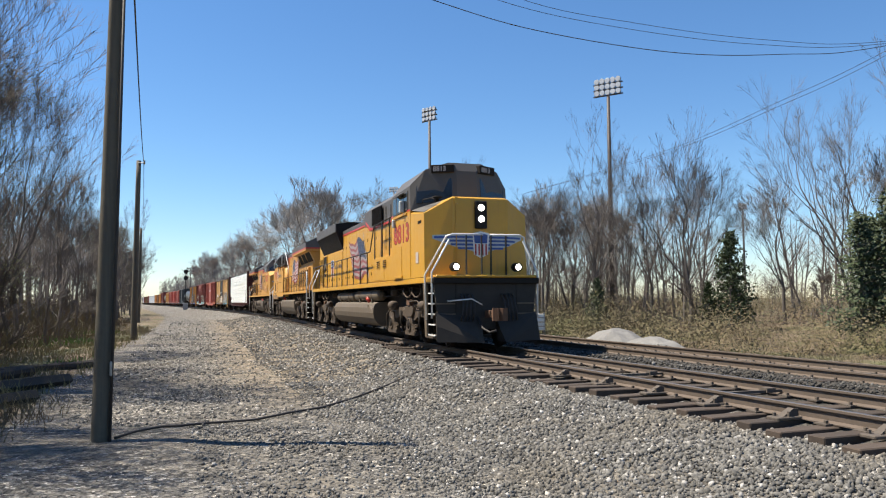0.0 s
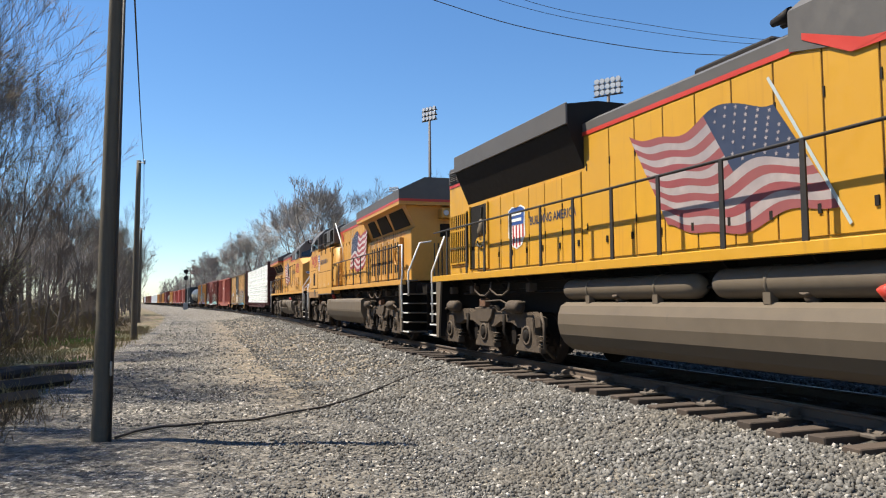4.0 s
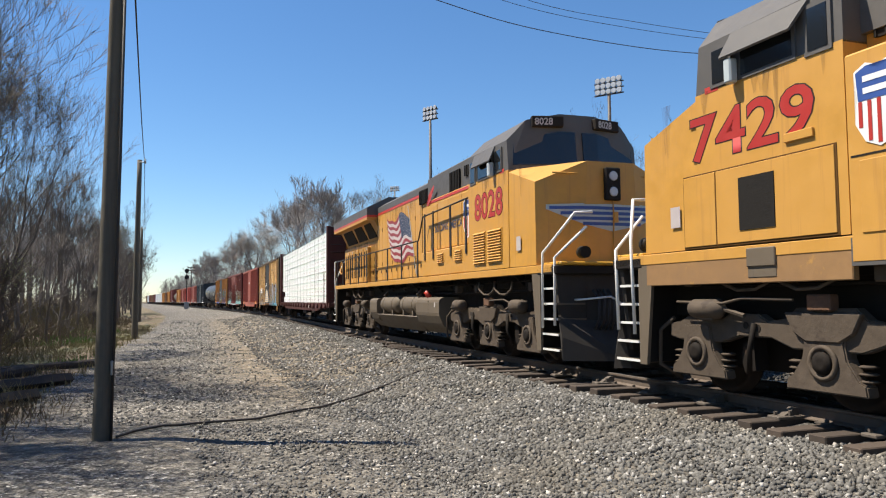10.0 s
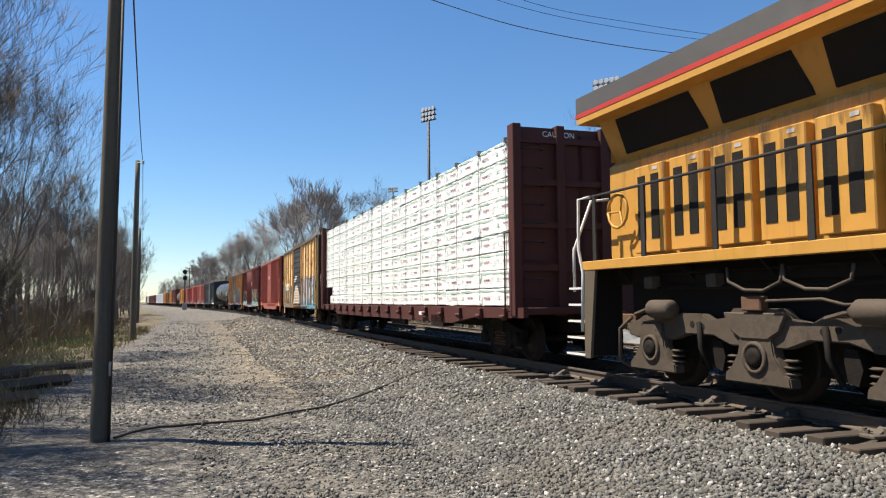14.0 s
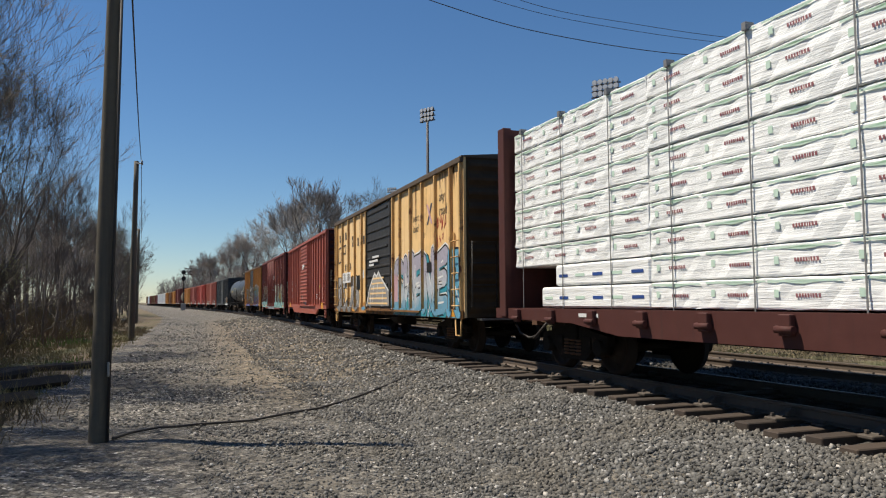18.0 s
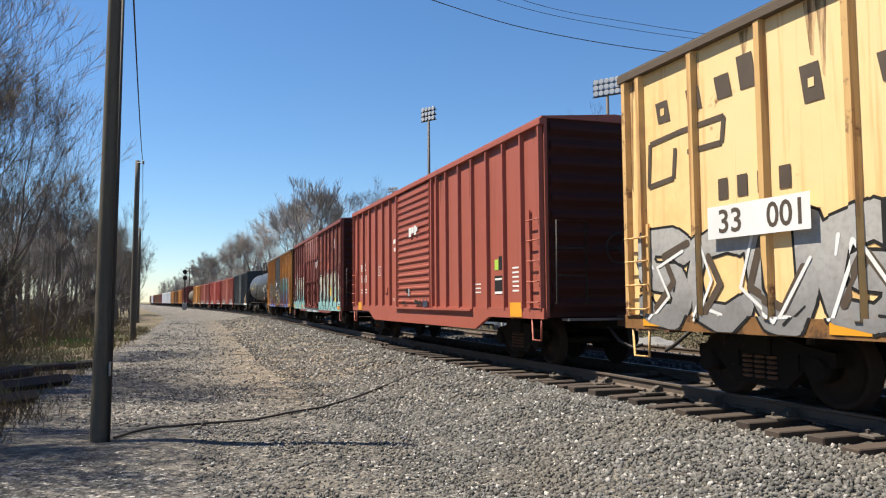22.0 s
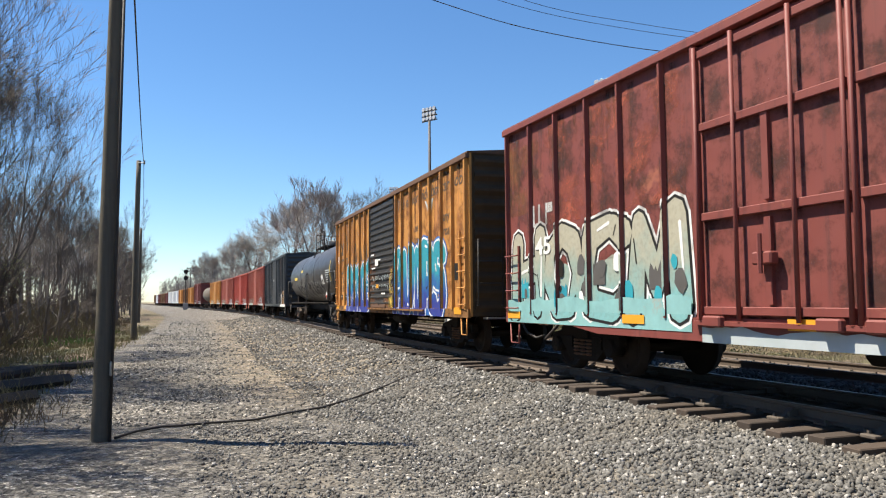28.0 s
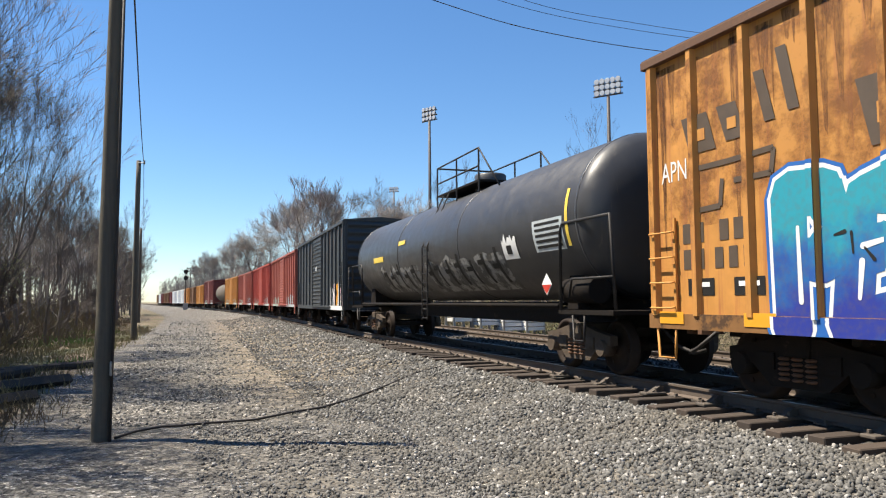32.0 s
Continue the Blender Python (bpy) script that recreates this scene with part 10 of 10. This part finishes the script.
    for sd in (1, -1):
        for a, b in ((16.0, 17.2), (17.5, 19.0), (19.3, 21.2)):
            bm = B()
            hull(bm, [(a, sd * (1.0 + 0.34 * 0.15), 3.58), (b, sd * (1.0 + 0.34 * 0.15), 3.58), (a + 0.1, sd * 1.285, 4.1), (b - 0.05, sd * 1.285, 4.1), (a, sd * 0.95, 3.58), (b, sd * 0.95, 3.58), (a, sd * 1.1, 4.1), (b, sd * 1.1, 4.1)])
            part("radiator_intake", bm, RADIATOR, car, "black slanted radiator intake")
        for i, a in enumerate((16.6, 17.45, 18.3, 19.15, 20.0)):
            bm = B()
            box(bm, a, a + 0.72, *sorted((sd * 1.1, sd * 1.26)), 1.95, 3.25, 0.015)
            d = part("hood_door", bm, Y, car)
            for k in (0.12, 0.44):
                bm = B()
                box(bm, a + k, a + k + 0.18, *sorted((sd * 1.25, sd * 1.268)), 2.15, 3.1)
                part("screen", bm, RADIATOR, d, "dark mesh screen")
            bars("notice", d, a + 0.2, 3.18, 0.12, 0.05, sd * 1.262, FLAG_WHITE, "", sd)
        engine_doors(car, [15.45, 16.0, 16.55], 1.95, 3.3, 1.13, Y)
        flag(car, 10.45 if not flush else 11.98, 2.0, 11.35 if not flush else 12.65, 4.12, 3.05 if flush else 2.7, 1.42, sd * 1.178, sd, FLAG_RED, FLAG_WHITE)
        if sd == (-1 if flip else 1):
            runs(car, 9.9, 15.3, 4.24, sd * 1.181, 24, SOOT_RUN, 5, 1.5)
            runs(car, 1.9, 5.1, 3.9, sd * 1.508, 8, SOOT_RUN, 6, 0.9)
            runs(car, 16.5, 21, 3.42, sd * 1.272, 40, SOOT_RUN, 7, 1.0)
        y = sd * 1.47
        stanchions(car, (11.05, 12.75, 14.35, 15.75, 17.2, 18.7, 20.2, 21.5), y, 1.88, 2.92, RAIL_DARK, 0.05)
        if flush:
            rail_pipe(car, [(21.6, y, 2.92), (9.4, y, 2.92)], RAIL_DARK)
            stanchions(car, (9.35,), y, 1.88, 2.92, RAIL_DARK)
            rail_pipe(car, [(9.4, sd * 1.5, 3.98), (6.0, sd * 1.6, 3.98)], RAIL_DARK)
            stanchions(car, (9.3, 7.9, 6.6), sd * 1.56, 3.6, 4.4, RAIL_DARK)
            rail_pipe(car, [(10.9, sd * 1.25, 3.0), (10.9, sd * 1.3, 3.6), (9.7, sd * 1.4, 4.75)], RAILING)
        else:
            rail_pipe(car, [(21.6, y, 2.92), (9.3, y, 2.92), (8.85, y, 3.55), (5.3, y, 3.62)], RAIL_DARK)
            stanchions(car, (9.35,), y, 1.88, 2.92, RAIL_DARK, 0.06)
            for x in (8.65, 7.9, 6.5, 5.4):
                stanchions(car, (x,), y, 2.45, 3.6, RAIL_DARK, 0.05)
        rail_pipe(car, [(1.4, sd * 1.5, 0.75), (1.35, sd * 1.5, 2.1), (0.85, sd * 1.1, 2.8), (0.85, sd * 0.75, 2.82)], RAILING, 0.026, "white front handrail")
        rail_pipe(car, [(0.95, sd * 1.48, 0.8), (0.92, sd * 1.48, 2.0), (0.8, sd * 0.9, 2.55)], RAILING, 0.026, "white front handrail")
        rail_pipe(car, [(21.6, sd * 1.5, 2.92), (21.95, sd * 1.5, 2.92), (21.98, sd * 1.5, 2.1), (21.85, sd * 1.5, 1.7), (21.9, sd * 1.5, 0.75)], RAILING, 0.026, "white rear handrail")
        rail_pipe(car, [(22.3, sd * 0.7, 3.0), (22.3, sd * 1.05, 2.95), (22.3, sd * 1.4, 2.1), (22.3, sd * 1.4, 1.4)], RAILING, 0.026, "white rear handrail")
        steps(car, 22.35, -1, sd * 1.4)
        bm = B()
        rod(bm, (1.0, sd * 0.9, 2.1), (0.84, sd * 0.9, 2.1), 0.11, 12)
        part("ditch_light", bm, LOCO_DARK, car)
        for k in range(3):
            stanchions(car, (22.3 + 0.01 * k,), sd * (0.35 + 0.12 * k), 1.88, 2.95, RAIL_DARK, 0.03)
    # hand brake and rear lights
    bm = B()
    c = Vector((20.95, 1.36, 2.62))
    pipe(bm, [c + Vector((0.26 * math.cos(a * 0.524), 0.05, 0.26 * math.sin(a * 0.524))) for a in range(13)], 0.025, 6)
    for a in range(3):
        rod(bm, c, c + Vector((0.26 * math.cos(a * 2.09), 0.05, 0.26 * math.sin(a * 2.09))), 0.02, 5)
    part("brake_wheel", bm, Y, car, "yellow hand-brake wheel", pose(0, 0, 0))
    car.children[-1].matrix_basis = Matrix.Identity(4)
    bm = B()
    c = Vector((20.95, -1.36, 2.62))
    pipe(bm, [c + Vector((0.26 * math.cos(a * 0.524), -0.05, 0.26 * math.sin(a * 0.524))) for a in range(13)], 0.025, 6)
    for a in range(3):
        rod(bm, c, c + Vector((0.26 * math.cos(a * 2.09), -0.05, 0.26 * math.sin(a * 2.09))), 0.02, 5)
    part("brake_wheel", bm, Y, car, "yellow hand-brake wheel")
    bm = B()
    box(bm, 21.55, 21.95, -0.25, 0.25, 3.75, 4.05, 0.02)
    hl = part("headlight_housing", bm, Y, car)
    for y in (-0.11, 0.11):
        bm = B()
        lathe(bm, ((21.95, 0.09), (21.98, 0.08)), (0, y, 3.9), "x", 14)
        part("lamp", bm, LENS, hl, "unlit round lamp")
    bm = B()
    box(bm, 21.58, 21.63, -0.2, 0.15, 3.2, 3.6)
    part("rear_grille", bm, RADIATOR, car)
    for i, y in enumerate((0.75, 0.5, 0.25, 0.0)):
        bm = B()
        box(bm, 21.6, 21.612, *sorted((0.95 - i * 0.2, 1.07 - i * 0.2)), 3.5, 3.68)
        part("faded_number", bm, ORANGE, car, "faded red number bar")
    # running gear
    if flush:
        fuel_tank(car, 7.75, 15.75, 1.36, TANK_GREY)
    else:
        fuel_tank(car, 7.5, 15.35, 1.33, TANK_GREY, (9.6, 14.3))
        for sd in (1, -1):
            air_tank(car, 9.75, 11.75, sd * 1.12, 1.12, 0.29, TANK_GREY)
            air_tank(car, 12.0, 14.25, sd * 1.12, 1.12, 0.29, TANK_GREY)
    loco_bogie(car, 4.55, (-2.05, 0, 2.05), turn, TRUCK_GREY)
    loco_bogie(car, 18.3, (-2.05, 0, 2.05), turn, TRUCK_GREY)

    def facet(a, b, lift):
        k = abs(a)
        f = max(0.0, (k - 0.6) / 0.87)
        return (1.42 + 0.27 * f - lift, a + (math.copysign(lift * 0.3, a) if f else 0), 2.78 + b)

    for sd in (1, -1):
        for lo, hi in ((0.0, 0.6), (0.6, 1.28)):
            bot = lambda q: -0.25 + max(0, q - 0.3) * 0.42
            bm = B()
            bm.faces.new([bm.verts.new(facet(sd * p, z, 0.006)) for p, z in ((lo, 0.27), (hi, 0.25), (hi, bot(hi)), (lo, bot(lo)))])
            part("emblem", bm, PAINT_SILVER, car)
            for k in range(4):
                z0 = 0.22 - k * 0.1
                end = min(hi, 1.22 - k * 0.2)
                if end <= lo:
                    continue
                bm = B()
                bm.faces.new([bm.verts.new(facet(sd * p, z, 0.009)) for p, z in ((lo, z0), (end, z0), (end, z0 - 0.06), (lo, z0 - 0.06))])
                part("emblem", bm, BLUE, car)
    coupler(car, L - 0.1, -1, 0.9)
    if flip:
        rolling(car, s_front - L, L - 18.3, L - 4.55, True, L)
    else:
        rolling(car, s_front, 4.55, 18.3)
    return car


sd_locomotive()
ge_locomotive("7429", "dusty yellow diesel locomotive running long hood first", 65.1, True, True, YELLOW)
ge_locomotive("8028", "yellow diesel locomotive with twin air tanks", 65.1, False, False, YELLOW)


# ---- what moves ----
def motions():
    steps = [0.5 * i for i in range(65)]
    for ob, s_front, a, b, flip, length in MOVING:
        rows = []
        for t in steps:
            s = s_front - travelled(t)
            pa, pb = Vector((track_x(s + a), s + a, 0)), Vector((track_x(s + b), s + b, 0))
            x = (pb - pa).normalized()
            o = pa - x * a
            if flip:
                o, x = o + x * length, -x
            y = Vector((0, 0, 1)).cross(x)
            rows.append((t, Matrix(((x.x, y.x, 0, o.x), (x.y, y.y, 0, o.y), (0, 0, 1, 0), (0, 0, 0, 1)))))
        walk(ob, rows)
    for ob, place, radius, turn in WHEELS:
        walk(ob, [(0.1 * i, Matrix.Translation(place) @ Matrix.Rotation(turn * travelled(0.1 * i) / radius, 4, "Y")) for i in range(321)])


motions()
